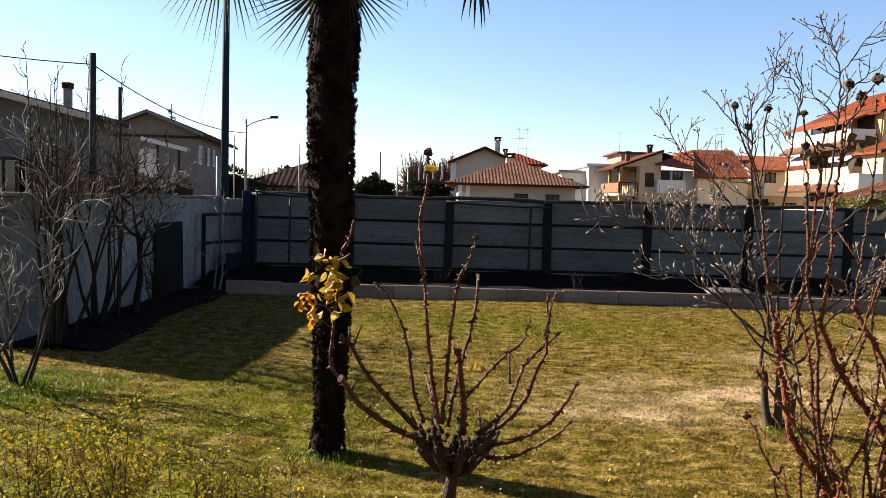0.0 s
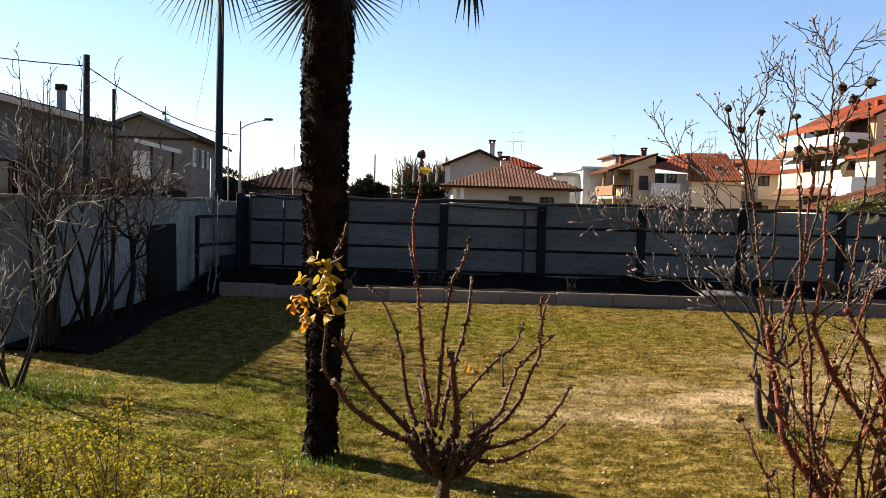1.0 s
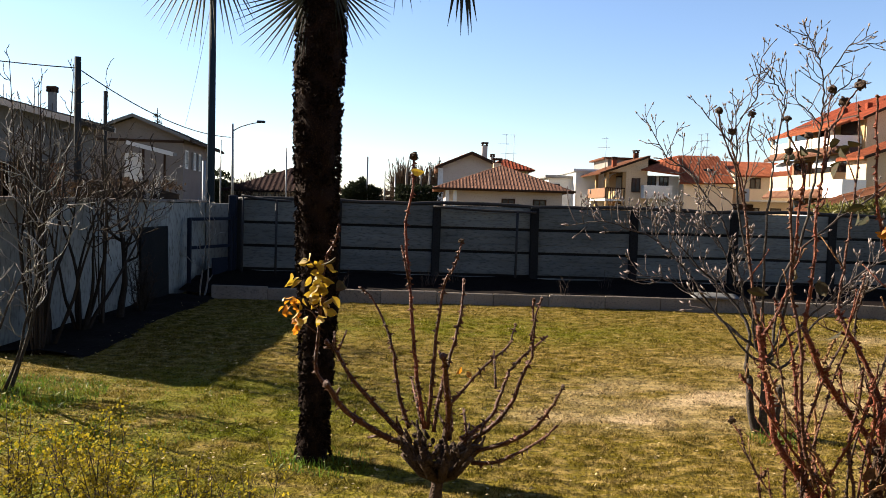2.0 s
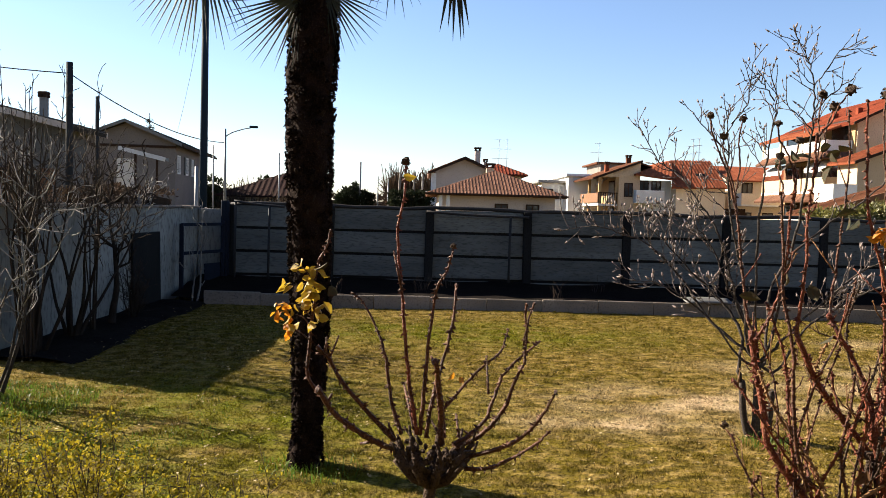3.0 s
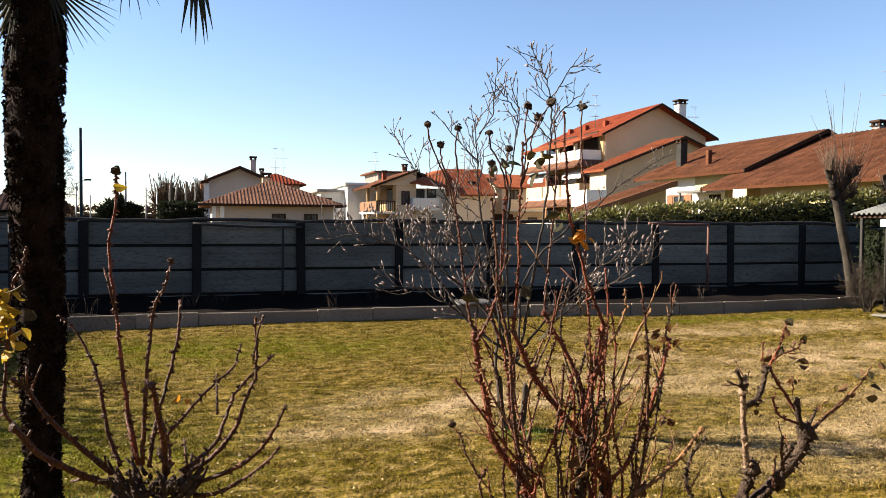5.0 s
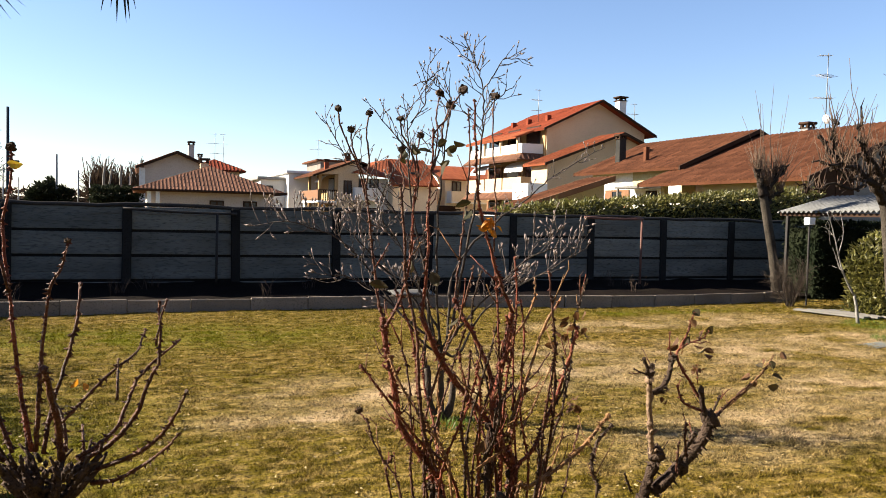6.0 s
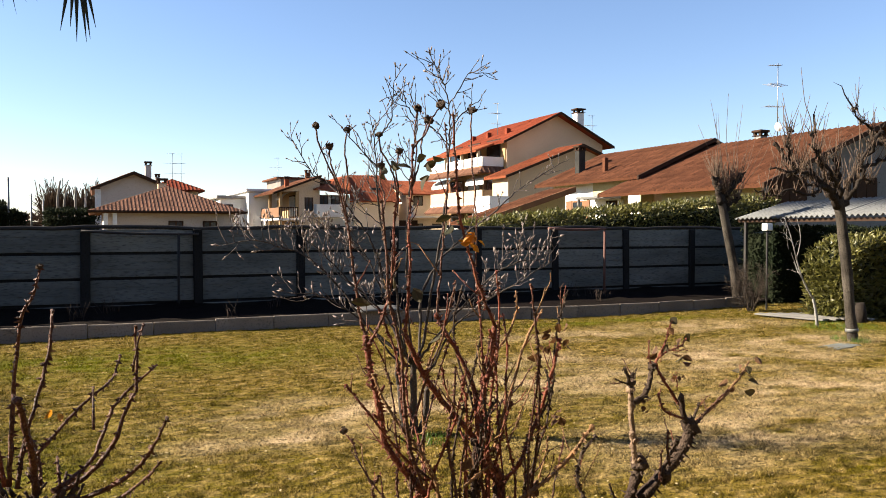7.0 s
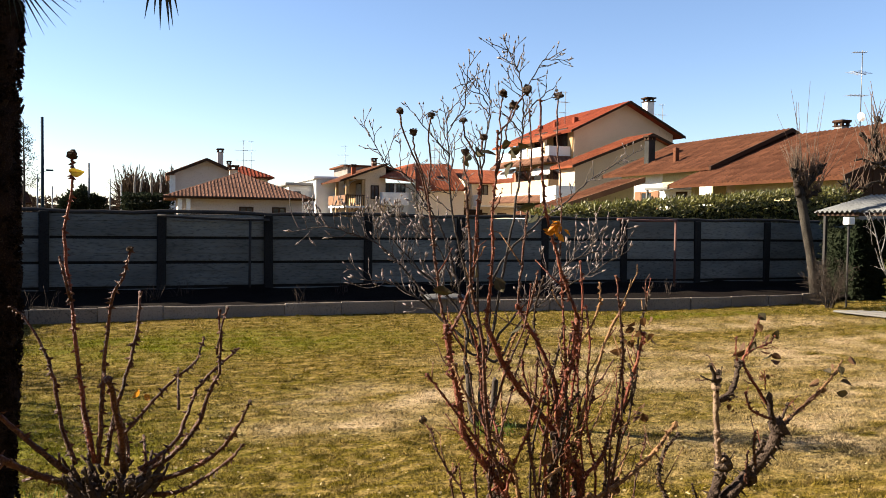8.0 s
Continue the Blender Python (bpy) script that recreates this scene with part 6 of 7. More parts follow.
cane(rose3, [(2.147, 1.71, 1.091), (2.209, 1.723, 1.111), (2.246, 1.737, 1.151), (2.275, 1.75, 1.218)], 0.0110, 0.0075, M_CANE_D)
cane(rose3, [(2.275, 1.75, 1.216), (2.314, 1.762, 1.248), (2.359, 1.775, 1.305), (2.392, 1.787, 1.366), (2.414, 1.8, 1.385)], 0.0046, 0.0025, M_CANE_R)
cane(rose3, [(2.309, 1.76, 1.247), (2.373, 1.773, 1.27), (2.443, 1.787, 1.28), (2.486, 1.8, 1.308)], 0.0031, 0.0020, M_CANE_R)
cane(rose3, [(2.278, 1.75, 1.221), (2.244, 1.735, 1.256), (2.235, 1.72, 1.325)], 0.0030, 0.0020, M_CANE_R)
cane(rose3, [(2.192, 1.73, 0.697), (2.268, 1.722, 0.765), (2.337, 1.715, 0.829), (2.399, 1.707, 0.9), (2.427, 1.7, 0.974)], 0.0231, 0.0181, M_CANE_D)
cane(rose3, [(2.193, 1.69, 0.733), (2.261, 1.683, 0.801), (2.296, 1.677, 0.878), (2.325, 1.67, 0.934)], 0.0099, 0.0069, M_CANE_D)
cane(rose3, [(2.428, 1.7, 0.963), (2.387, 1.695, 1.019), (2.368, 1.69, 1.102)], 0.0129, 0.0089, M_CANE_D)
cane(rose3, [(2.379, 1.69, 1.015), (2.299, 1.68, 1.044), (2.256, 1.67, 1.075), (2.232, 1.66, 1.129)], 0.0049, 0.0035, M_CANE_R)
cane(rose3, [(2.37, 1.7, 1.065), (2.328, 1.717, 1.133), (2.298, 1.733, 1.189), (2.291, 1.75, 1.226)], 0.0055, 0.0040, M_CANE_R)
cane(rose3, [(2.457, 1.72, 0.984), (2.572, 1.74, 1.029), (2.681, 1.76, 1.085), (2.777, 1.78, 1.152), (2.832, 1.8, 1.194)], 0.0060, 0.0030, M_CANE_Y)
cane(rose3, [(2.447, 1.7, 0.978), (2.504, 1.7, 1.026), (2.569, 1.7, 1.074), (2.621, 1.7, 1.105)], 0.0045, 0.0025, M_CANE_B)
cane(rose3, [(2.411, 1.7, 0.987), (2.455, 1.71, 1.016), (2.485, 1.72, 1.058)], 0.0050, 0.0035, M_CANE_D)
cane(rose3, [(2.288, 1.66, 0.85), (2.266, 1.65, 0.928), (2.263, 1.64, 0.992)], 0.0049, 0.0034, M_CANE_B)
cane(rose3, [(2.241, 1.66, 0.799), (2.235, 1.65, 0.859), (2.234, 1.64, 0.917)], 0.0044, 0.0029, M_CANE_B)
cane(rose3, [(2.067, 1.7, 0.728), (2.037, 1.68, 0.771), (2.008, 1.66, 0.814)], 0.0045, 0.0025, M_CANE_D)
cane(rose3, [(2.356, 1.7, 1.123), (2.346, 1.69, 1.166), (2.315, 1.68, 1.198)], 0.0020, 0.0015, M_CANE_R)
bm = bmesh.new()
tube(bm, curve_pts([(2.08, 1.76, -0.05), (2.1, 1.75, 0.3), (2.15, 1.74, 0.69)]), 0.034, 0.024, 9, 0.12, rng)
for x, y, z in ((2.193, 1.72, 0.86), (2.18, 1.73, 0.8), (2.133, 1.7, 1.14), (2.14, 1.7, 1.17), (2.427, 1.7, 0.98), (2.41, 1.7, 0.95), (2.368, 1.69, 1.1), (2.275, 1.75, 1.22), (2.16, 1.73, 0.74), (2.3, 1.71, 0.8)):
    knot = bmesh.new()
    blob(knot, (x, y, z), rng.uniform(0.013, 0.019), rng, 1.2)
    for v in knot.verts:
        v.co += rand_dir(rng) * 0.004
    part("knot", knot, M_CANE_D, rose3)
part("trunk", bm, M_CANE_D, rose3)
side_shoots(rose3, 26, rng, 0.06, 0.0026, (M_CANE_R, M_CANE_B, M_CANE_D), 1.45)
leaves_at(rose3, [(2.379, 1.78, 1.258), (2.431, 1.78, 1.252), (2.46, 1.78, 1.26), (2.461, 1.78, 1.225), (2.347, 1.78, 1.36), (2.284, 1.76, 1.315), (2.465, 1.79, 1.32), (2.265, 1.74, 1.26), (2.753, 1.78, 1.18), (2.629, 1.75, 1.15), (2.881, 1.8, 1.185), (2.779, 1.78, 1.125), (2.708, 1.77, 1.12)], 0.05, M_BLEAF, rng, 1, "curled brown leaf", 0.7)
leaves_at(rose3, [(2.44, 1.79, 1.25), (2.765, 1.78, 1.075), (2.78, 1.78, 1.1), (2.74, 1.78, 1.16), (2.8, 1.79, 1.16), (2.5, 1.8, 1.3), (2.4, 1.8, 1.37), (2.39, 1.78, 1.3)], 0.055, M_GLEAF, rng, 1, "drooping dull green-brown leaf", 0.9)
leaves_at(rose3, [(2.337, 1.68, 1.185), (2.365, 1.68, 1.182), (2.315, 1.68, 1.197), (2.186, 1.69, 1.07)], 0.03, M_BLEAF, rng, 2)


# ---- magnolia ----
def bud(bm, p, d, L, r):
    """A pointed furry flower bud."""
    d = d.normalized()
    tube(bm, [p, p + d * L * 0.35, p + d * L * 0.7, p + d * L], r * 0.5, r * 0.1, 5)
    tube(bm, [p + d * L * 0.1, p + d * L * 0.4, p + d * L * 0.8], r, r * 0.45, 5)


magnolia = thing("magnolia_shrub", "bare many-stemmed magnolia with pale furry buds", "shrub", (2.78, 5.48, 0))
MAG_TWIGS = bmesh.new()
MAG_BUDS = bmesh.new()
mrng = random.Random(12)


def twiglet(p, d, L, r, level, lift):
    """A kinked twig that curves up to the light, with side twigs in turn, and a bud at its end."""
    n = max(2, round(L / 0.055))
    line = [p]
    sway = d.cross(rand_dir(mrng)).normalized()
    for i in range(n):
        d = (d + sway * (0.28 if i % 2 else -0.28) + rand_dir(mrng) * 0.16 + Vector((0, 0, lift))).normalized()
        line.append(line[-1] + d * L / n)
        if level and i < n - 1 and mrng.random() < 0.5:
            e = (spin(d, mrng.uniform(40, 68), mrng) + Vector((0, 0, 0.2))).normalized()
            twiglet(line[-1], e, L * mrng.uniform(0.25, 0.6) * (1.1 - 0.5 * i / n), max(0.003, r * 0.72), level - 1, lift)
        elif mrng.random() < 0.3:
            e = (spin(d, 50, mrng) + Vector((0, 0, 0.3))).normalized()
            bud(MAG_BUDS, line[-1], e, mrng.uniform(0.014, 0.026), mrng.uniform(0.004, 0.006))
    tube(MAG_TWIGS, line, r, max(0.0022, r * 0.55), 4)
    big = 1.0 if line[-1].z < 1.9 else 0.68
    bud(MAG_BUDS, line[-1], d, big * mrng.uniform(0.032, 0.06), big * mrng.uniform(0.0075, 0.012))


MAG_FORKS = [Vector((2.65, 5.47, 0.42)), Vector((2.74, 5.4, 0.6)), Vector((2.88, 5.44, 0.36))]
for k, fork in enumerate(MAG_FORKS):
    bm = bmesh.new()
    foot = Vector((2.75 + 0.03 * k, 5.48, -0.06))
    tube(bm, curve_pts([foot, foot.lerp(fork, 0.5) + Vector((0.025 * (k - 1), 0, -0.02)), fork, fork + (fork - foot) * 0.06], 4), 0.036, 0.021, 9, 0.12, mrng)
    part("trunk", bm, M_STEM_M, magnolia)


def limb(tree, pts, r0=0.015, rooted_at=True, bushy=0.6, lift=0.16, reach=0.24, low=0.4):
    """A crooked stem; its side twigs are closest together towards the tip."""
    q = [Vector((x + 0.07 * min(1.0, max(0.0, z - 1.5)), y, z if z < 1.7 else 1.7 + 0.92 * (z - 1.7))) for x, y, z in pts]
    if rooted_at:
        node = min(MAG_FORKS, key=lambda f: (f - q[1]).length)
        q[0] = node + rand_dir(mrng) * 0.015
        if (q[1] - node).length < 0.14:
            q[1] = node.lerp(q[2], 0.35) + rand_dir(mrng) * 0.04
    p = curve_pts(q, 5)
    for v in p[1:-1]:
        v += rand_dir(mrng) * 0.008
    bm = bmesh.new()
    tube(bm, p, r0 * 0.8, 0.003, 7, 0.12, mrng)
    part("stem", bm, M_STEM_M, tree)
    n = len(p)
    for i in range(max(2, int(n * low)), n - 1):
        for _ in range(int(bushy + mrng.random())):
            d = (p[i + 1] - p[i - 1]).normalized()
            side = (spin(d, mrng.uniform(40, 70), mrng) + Vector((0, 0, 0.15))).normalized()
            twiglet(p[i], side, reach * mrng.uniform(0.6, 1.3), 0.0044, 2, lift)
    twiglet(p[-1], (p[-1] - p[-2]).normalized(), 0.06, 0.0036, 1, lift)


limb(magnolia, [(2.67, 5.35, 0.12), (2.69, 5.44, 0.5), (2.64, 5.53, 0.85), (2.49, 5.62, 1.09), (2.23, 5.72, 1.36), (2.01, 5.81, 1.6), (1.84, 5.9, 1.72)], 0.022, True, 0.95, 0.24, 0.3, 0.42)
limb(magnolia, [(2.67, 5.35, 0.14), (2.66, 5.4, 0.58), (2.57, 5.41, 1.03), (2.44, 5.44, 1.51), (2.33, 5.47, 1.73), (2.19, 5.51, 1.93), (2.05, 5.54, 2.13), (1.88, 5.57, 2.24), (1.7, 5.6, 2.54)], 0.016, True, 0.9, 0.14, 0.26, 0.5)
limb(magnolia, [(2.68, 5.35, 0.14), (2.62, 5.35, 0.78), (2.53, 5.27, 1.31), (2.41, 5.22, 1.65), (2.31, 5.18, 2.04), (2.25, 5.14, 2.41), (2.19, 5.1, 2.69)], 0.018, True, 1.0, 0.12, 0.3, 0.55)
limb(magnolia, [(2.25, 5.1, 2.53), (2.35, 5.07, 2.69), (2.35, 5.03, 2.9), (2.36, 5.0, 3.06)], 0.007, False, 0.4, 0.1, 0.16, 0.2)
limb(magnolia, [(2.28, 5.15, 2.29), (2.11, 5.17, 2.47), (1.95, 5.2, 2.66)], 0.007, False, 0.5, 0.1, 0.18, 0.2)
limb(magnolia, [(2.71, 5.38, 0.13), (2.7, 5.36, 0.78), (2.62, 5.25, 1.44), (2.58, 5.19, 2.0), (2.56, 5.13, 2.29), (2.56, 5.06, 2.62), (2.53, 5.0, 2.91)], 0.016, True, 0.6, 0.12, 0.26, 0.6)
limb(magnolia, [(2.52, 5.0, 2.71), (2.42, 4.95, 2.82), (2.29, 4.9, 2.93)], 0.006, False, 0.5, 0.1, 0.14, 0.2)
limb(magnolia, [(2.73, 5.4, 0.13), (2.81, 5.38, 0.77), (2.89, 5.33, 1.31), (2.94, 5.29, 1.75), (2.94, 5.25, 2.23), (2.92, 5.21, 2.61), (2.89, 5.17, 2.87), (2.83, 5.14, 3.06), (2.71, 5.1, 3.24)], 0.018, True, 0.6, 0.12, 0.28, 0.55)
limb(magnolia, [(2.91, 5.2, 2.65), (2.99, 5.05, 2.81), (3.1, 5.0, 2.91)], 0.007, False, 0.6, 0.1, 0.18, 0.2)
limb(magnolia, [(2.89, 5.17, 2.86), (2.95, 5.05, 3.03), (3.03, 5.0, 3.18)], 0.007, False, 0.6, 0.1, 0.16, 0.2)
limb(magnolia, [(2.92, 5.21, 2.5), (2.78, 5.15, 2.62), (2.69, 5.2, 2.73)], 0.007, False, 0.6, 0.1, 0.18, 0.2)
limb(magnolia, [(2.84, 5.4, -0.02), (2.84, 5.5, 0.64), (2.9, 5.6, 1.17), (3.11, 5.7, 1.46), (3.41, 5.8, 1.71), (3.72, 5.9, 1.92), (4.01, 6.0, 2.15), (4.33, 6.1, 2.33), (4.68, 6.2, 2.52)], 0.019, True, 0.75, 0.2, 0.17, 0.42)
limb(magnolia, [(2.85, 5.4, -0.03), (2.85, 5.32, 0.57), (2.97, 5.24, 0.96), (3.29, 5.16, 1.3), (3.52, 5.08, 1.46), (3.74, 5.0, 1.5)], 0.017, True, 1.1, 0.22, 0.28, 0.45)
limb(magnolia, [(2.85, 5.4, -0.03), (2.89, 5.38, 0.56), (3.08, 5.36, 0.89), (3.39, 5.34, 1.12), (3.77, 5.32, 1.32), (4.07, 5.3, 1.48)], 0.017, True, 1.1, 0.22, 0.28, 0.45)
limb(magnolia, [(2.83, 5.4, -0.02), (2.67, 5.5, 0.55), (2.39, 5.6, 0.94), (2.22, 5.7, 1.22), (1.96, 5.8, 1.5), (1.74, 5.9, 1.6), (1.5, 6.0, 1.66), (1.28, 6.1, 1.62)], 0.018, True, 1.1, 0.24, 0.28, 0.45)
limb(magnolia, [(2.83, 5.4, -0.02), (2.6, 5.47, 0.66), (2.33, 5.55, 1.0), (2.01, 5.62, 1.2), (1.76, 5.7, 1.23)], 0.015, True, 0.9, 0.22, 0.28, 0.45)
limb(magnolia, [(2.84, 5.4, -0.02), (2.79, 5.42, 0.56), (2.64, 5.44, 0.95), (2.49, 5.46, 1.23), (2.35, 5.48, 1.52), (2.21, 5.5, 1.7)], 0.016, True, 1.0, 0.2, 0.28, 0.45)
tagged(part("twig", MAG_TWIGS, M_TWIG_M, magnolia), kind="stuff")
tagged(part("bud", MAG_BUDS, M_BUD, magnolia, "pale grey furry buds"), kind="stuff")


# ---- bare shrubs along the left wall ----
def bare_shrub(name, at, stems, height, spread, r, rng, material, twig_material, label, levels=3, density=1.0, lean=(0, 0), fine=0.003, wander=0.16, spur=(0.10, 0.26), low=0.2):
    t = thing(name, label, "shrub", at, group="bare shrubs by the wall")
    at = Vector(at)
    tw = bmesh.new()
    for i in range(stems):
        a = i * 2.4 + rng.uniform(-0.4, 0.4)
        tilt = rng.uniform(0.25, 1.0) * spread
        d = Vector((math.cos(a) * tilt + lean[0], math.sin(a) * tilt + lean[1], 1)).normalized()
        h = height * rng.uniform(0.65, 1.05)
        p = [at + Vector((math.cos(a), math.sin(a), 0)) * 0.06 * rng.random() - Vector((0, 0, 0.05))]
        n = 7
        for k in range(n):
            d = (d + rand_dir(rng) * wander + Vector((0, 0, 0.06))).normalized()
            p.append(p[-1] + d * h / n)
        bm = bmesh.new()
        p = curve_pts(p, 2)
        tube(bm, p, r * rng.uniform(0.7, 1.1), 0.004, 6, 0.1, rng)
        part("stem", bm, material, t)
        stack = []
        for k in range(int(low * len(p)), len(p)):
            for _ in range(2):
                if rng.random() < 0.75 * density:
                    dd = spin((p[k] - p[k - 1]).normalized(), rng.uniform(25, 60), rng)
                    stack.append((p[k], dd, h * rng.uniform(*spur), r * 0.3, levels - 1))
        while stack:
            s, dd, L, rr, lv = stack.pop()
            m = s + dd * L * 0.35 + rand_dir(rng) * L * 0.1
            d2 = (dd + Vector((0, 0, 0.3)) + rand_dir(rng) * 0.35).normalized()
            m2 = m + d2 * L * 0.35
            e = m2 + (d2 + rand_dir(rng) * 0.4).normalized() * L * 0.35
            tube(tw, [s, m, m2, e], max(fine, rr), max(fine * 0.7, rr * 0.5), 4)
            if lv:
                for q in (m, e):
                    if rng.random() < 0.7:
                        stack.append((q, spin((e - s).normalized(), rng.uniform(20, 50), rng), L * rng.uniform(0.45, 0.75), max(fine * 0.7, rr * 0.6), lv - 1))
    tagged(part("twig", tw, twig_material, t), kind="stuff")
    return t


bare_shrub("bare_shrub", (-3.72, 6.2, 0), 5, 2.3, 0.5, 0.02, random.Random(2), M_BARK_G, M_TWIG, "bare grey shrub of a few crooked upright stems", 4, 0.8, (0.02, 0), 0.004, low=0.35)
bare_shrub("bare_shrub", (-4.0, 5.9, 0), 3, 1.7, 0.7, 0.022, random.Random(3), M_BARK_G, M_TWIG, "bare pale grey shrub beside the lawn", 4, 0.8, fine=0.004, low=0.35)
bare_shrub("bare_shrub", (-4.3, 8.2, 0), 7, 2.4, 0.42, 0.03, random.Random(5), M_BARK_D, M_TWIG_B, "dense tangled dark bare shrub against the wall", 4, 0.9, (0.02, 0), 0.005, low=0.6)
bare_shrub("bare_shrub", (-4.35, 9.2, 0), 6, 2.45, 0.34, 0.03, random.Random(6), M_BARK_D, M_TWIG_B, "dense tangled dark bare shrub against the wall", 4, 0.9, (0.0, 0.0), 0.005, low=0.62)
bare_shrub("bare_shrub", (-4.6, 8.6, 0), 5, 2.3, 0.3, 0.02, random.Random(61), M_TWIG, M_TWIG, "thicket of thin pale bare stems against the wall", 4, 0.7, (0.0, 0.0), 0.0045, low=0.55)
bare_shrub("bare_shrub", (-4.25, 7.9, 0), 11, 3.35, 0.13, 0.014, random.Random(41), M_TWIG_B, M_TWIG_B, "tall thin upright bare shoots by the wall", 2, 0.8, (0.0, 0.0), 0.0045, 0.04, (0.02, 0.05), 0.4)
bare_shrub("bare_shrub", (-4.3, 9.7, 0), 6, 3.4, 0.11, 0.014, random.Random(43), M_TWIG_B, M_TWIG_B, "tall thin upright bare shoots by the wall", 2, 0.6, (0.0, 0.0), 0.004, 0.04, (0.02, 0.05), 0.4)
bare_shrub("young_tree", (-4.34, 10.3, 0), 1, 2.9, 0.1, 0.062, random.Random(9), M_BARK_D, M_BARK_D, "dark knobbly bare tree in front of the wall", 4, 1.0, (0.04, 0.0), 0.009, 0.2, (0.14, 0.34), 0.42)
bare_shrub("bare_shrub", (-4.25, 11.0, 0), 12, 0.8, 0.5, 0.012, random.Random(10), M_BARK_D, M_TWIG_B, "low dark tangle of twigs below the tree", 3, 0.9)
bare_shrub("young_tree", (-4.0, 13.2, 0), 2, 1.7, 0.3, 0.022, random.Random(14), M_TWIG, M_TWIG, "small pale bare fruit tree by the gate", 3, 0.4, fine=0.006)
bare_shrub("bare_shrub", (-5.0, 12.6, 0), 7, 2.1, 0.35, 0.02, random.Random(15), M_TWIG, M_TWIG, "pale tangled climber stems over the wall top", 4, 0.8, (0.05, 0.0), 0.007, low=0.72)
bare_shrub("bare_shrub", (13.2, 11.9, 0), 16, 0.95, 0.7, 0.012, random.Random(23), M_TWIG_B, M_TWIG_B, "low brown twiggy shrub by the fence end", 3, 1.1)


# ---- right-hand trees ----
def pollard(at, trunk, r0, r1, heads, shoots, label, rng, arms=(), bark=M_BARK_G, long_shoots=4, long_most=1.2):
    t = thing("pollarded_tree", label, "tree", at, group="pollarded trees")
    bm = bmesh.new()
    tube(bm, curve_pts(trunk, 5), r0, r1, 12, 0.05, rng)
    for v in bm.verts:
        v.co += Vector((noise.noise(v.co * 9), noise.noise(v.co * 9 + Vector((5, 5, 5))), 0)) * 0.014
    part("trunk", bm, bark, t)
    for pts, a, b in arms:
        bm = bmesh.new()
        p = curve_pts(pts, 4)
        for q in p[1:-1]:
            q += rand_dir(rng) * 0.035
        tube(bm, p, a, b, 7, 0.15, rng)
        for q in p[2::2]:
            blob(bm, q, b * rng.uniform(1.2, 1.8), rng)
        for q in p[2:]:
            if rng.random() < 0.6:
                e = (spin((p[-1] - p[0]).normalized(), rng.uniform(40, 80), rng) + Vector((0, 0, 0.4))).normalized()
                tube(bm, [q, q + e * rng.uniform(0.05, 0.16) + rand_dir(rng) * 0.02], b * 0.7, b * 0.3, 5)
        part("limb", bm, M_BARK_D, t)
        heads = list(heads) + [tuple(p[k]) for k in range(4, len(p) - 1, 3)]
    for h in heads:
        bm = bmesh.new()
        for _ in range(5):
            blob(bm, Vector(h) + rand_dir(rng) * 0.03, rng.uniform(0.014, 0.034), rng)
        part("knuckle", bm, M_BARK_D, t, "dark knobbly pruning knuckle")
    bm = bmesh.new()
    n, lo, hi, fan = shoots
    for _ in range(n):
        h = Vector(rng.choice(list(heads))) + rand_dir(rng) * 0.06
        d = Vector((rng.gauss(0, fan), rng.gauss(0, fan), 1)).normalized()
        L = lo + (hi - lo) * rng.random() ** 2.2
        m = h + d * L * 0.5 + rand_dir(rng) * 0.05 * L
        tube(bm, [h, m, m + (d + Vector((0, 0, 0.25))).normalized() * L * 0.5], 0.0065, 0.003, 4)
        if rng.random() < 0.5:
            tube(bm, [m, m + spin(d, 35, rng) * L * 0.3], 0.003, 0.002, 4)
    for k in range(long_shoots):
        h = Vector(rng.choice(list(heads)))
        d = Vector((1.15 * (k / max(1, long_shoots - 1) - 0.5) + rng.gauss(0, 0.1), rng.gauss(0, 0.2), 1)).normalized()
        L = long_most * rng.uniform(0.7, 1.0)
        m = h + d * L * 0.5 + rand_dir(rng) * 0.06 * L
        tube(bm, curve_pts([h, h + d * L * 0.25, m, m + (d + Vector((0, 0, 0.2))).normalized() * L * 0.5], 3), 0.009, 0.0035, 5)
    tagged(part("shoot", bm, M_SHOOT, t, "long thin unpruned shoots"), kind="stuff")


trng = random.Random(17)
pollard((13.92, 13.0, 0), [(13.95, 13.0, -0.1), (13.85, 13.0, 0.5), (13.77, 13.0, 0.92), (13.54, 13.0, 1.83), (13.36, 13.0, 2.5)], 0.11, 0.09,
        [(13.3, 13.0, 2.75), (13.4, 12.95, 2.6), (13.7, 12.95, 2.75), (13.5, 13.0, 2.6), (13.25, 13.0, 2.85), (13.6, 13.0, 2.5)], (460, 0.12, 0.85, 0.3), "leaning pollarded tree with long upright shoots", trng,
        [([(13.36, 13, 2.35), (13.28, 13, 2.65), (13.2, 13, 2.88)], 0.08, 0.06), ([(13.4, 13, 2.35), (13.55, 12.95, 2.6), (13.75, 12.95, 2.82), (13.92, 12.95, 2.98)], 0.09, 0.05), ([(13.45, 13, 2.1), (13.62, 12.95, 2.35), (13.8, 12.9, 2.45)], 0.06, 0.045)], M_BARK_G, 11, 2.3)
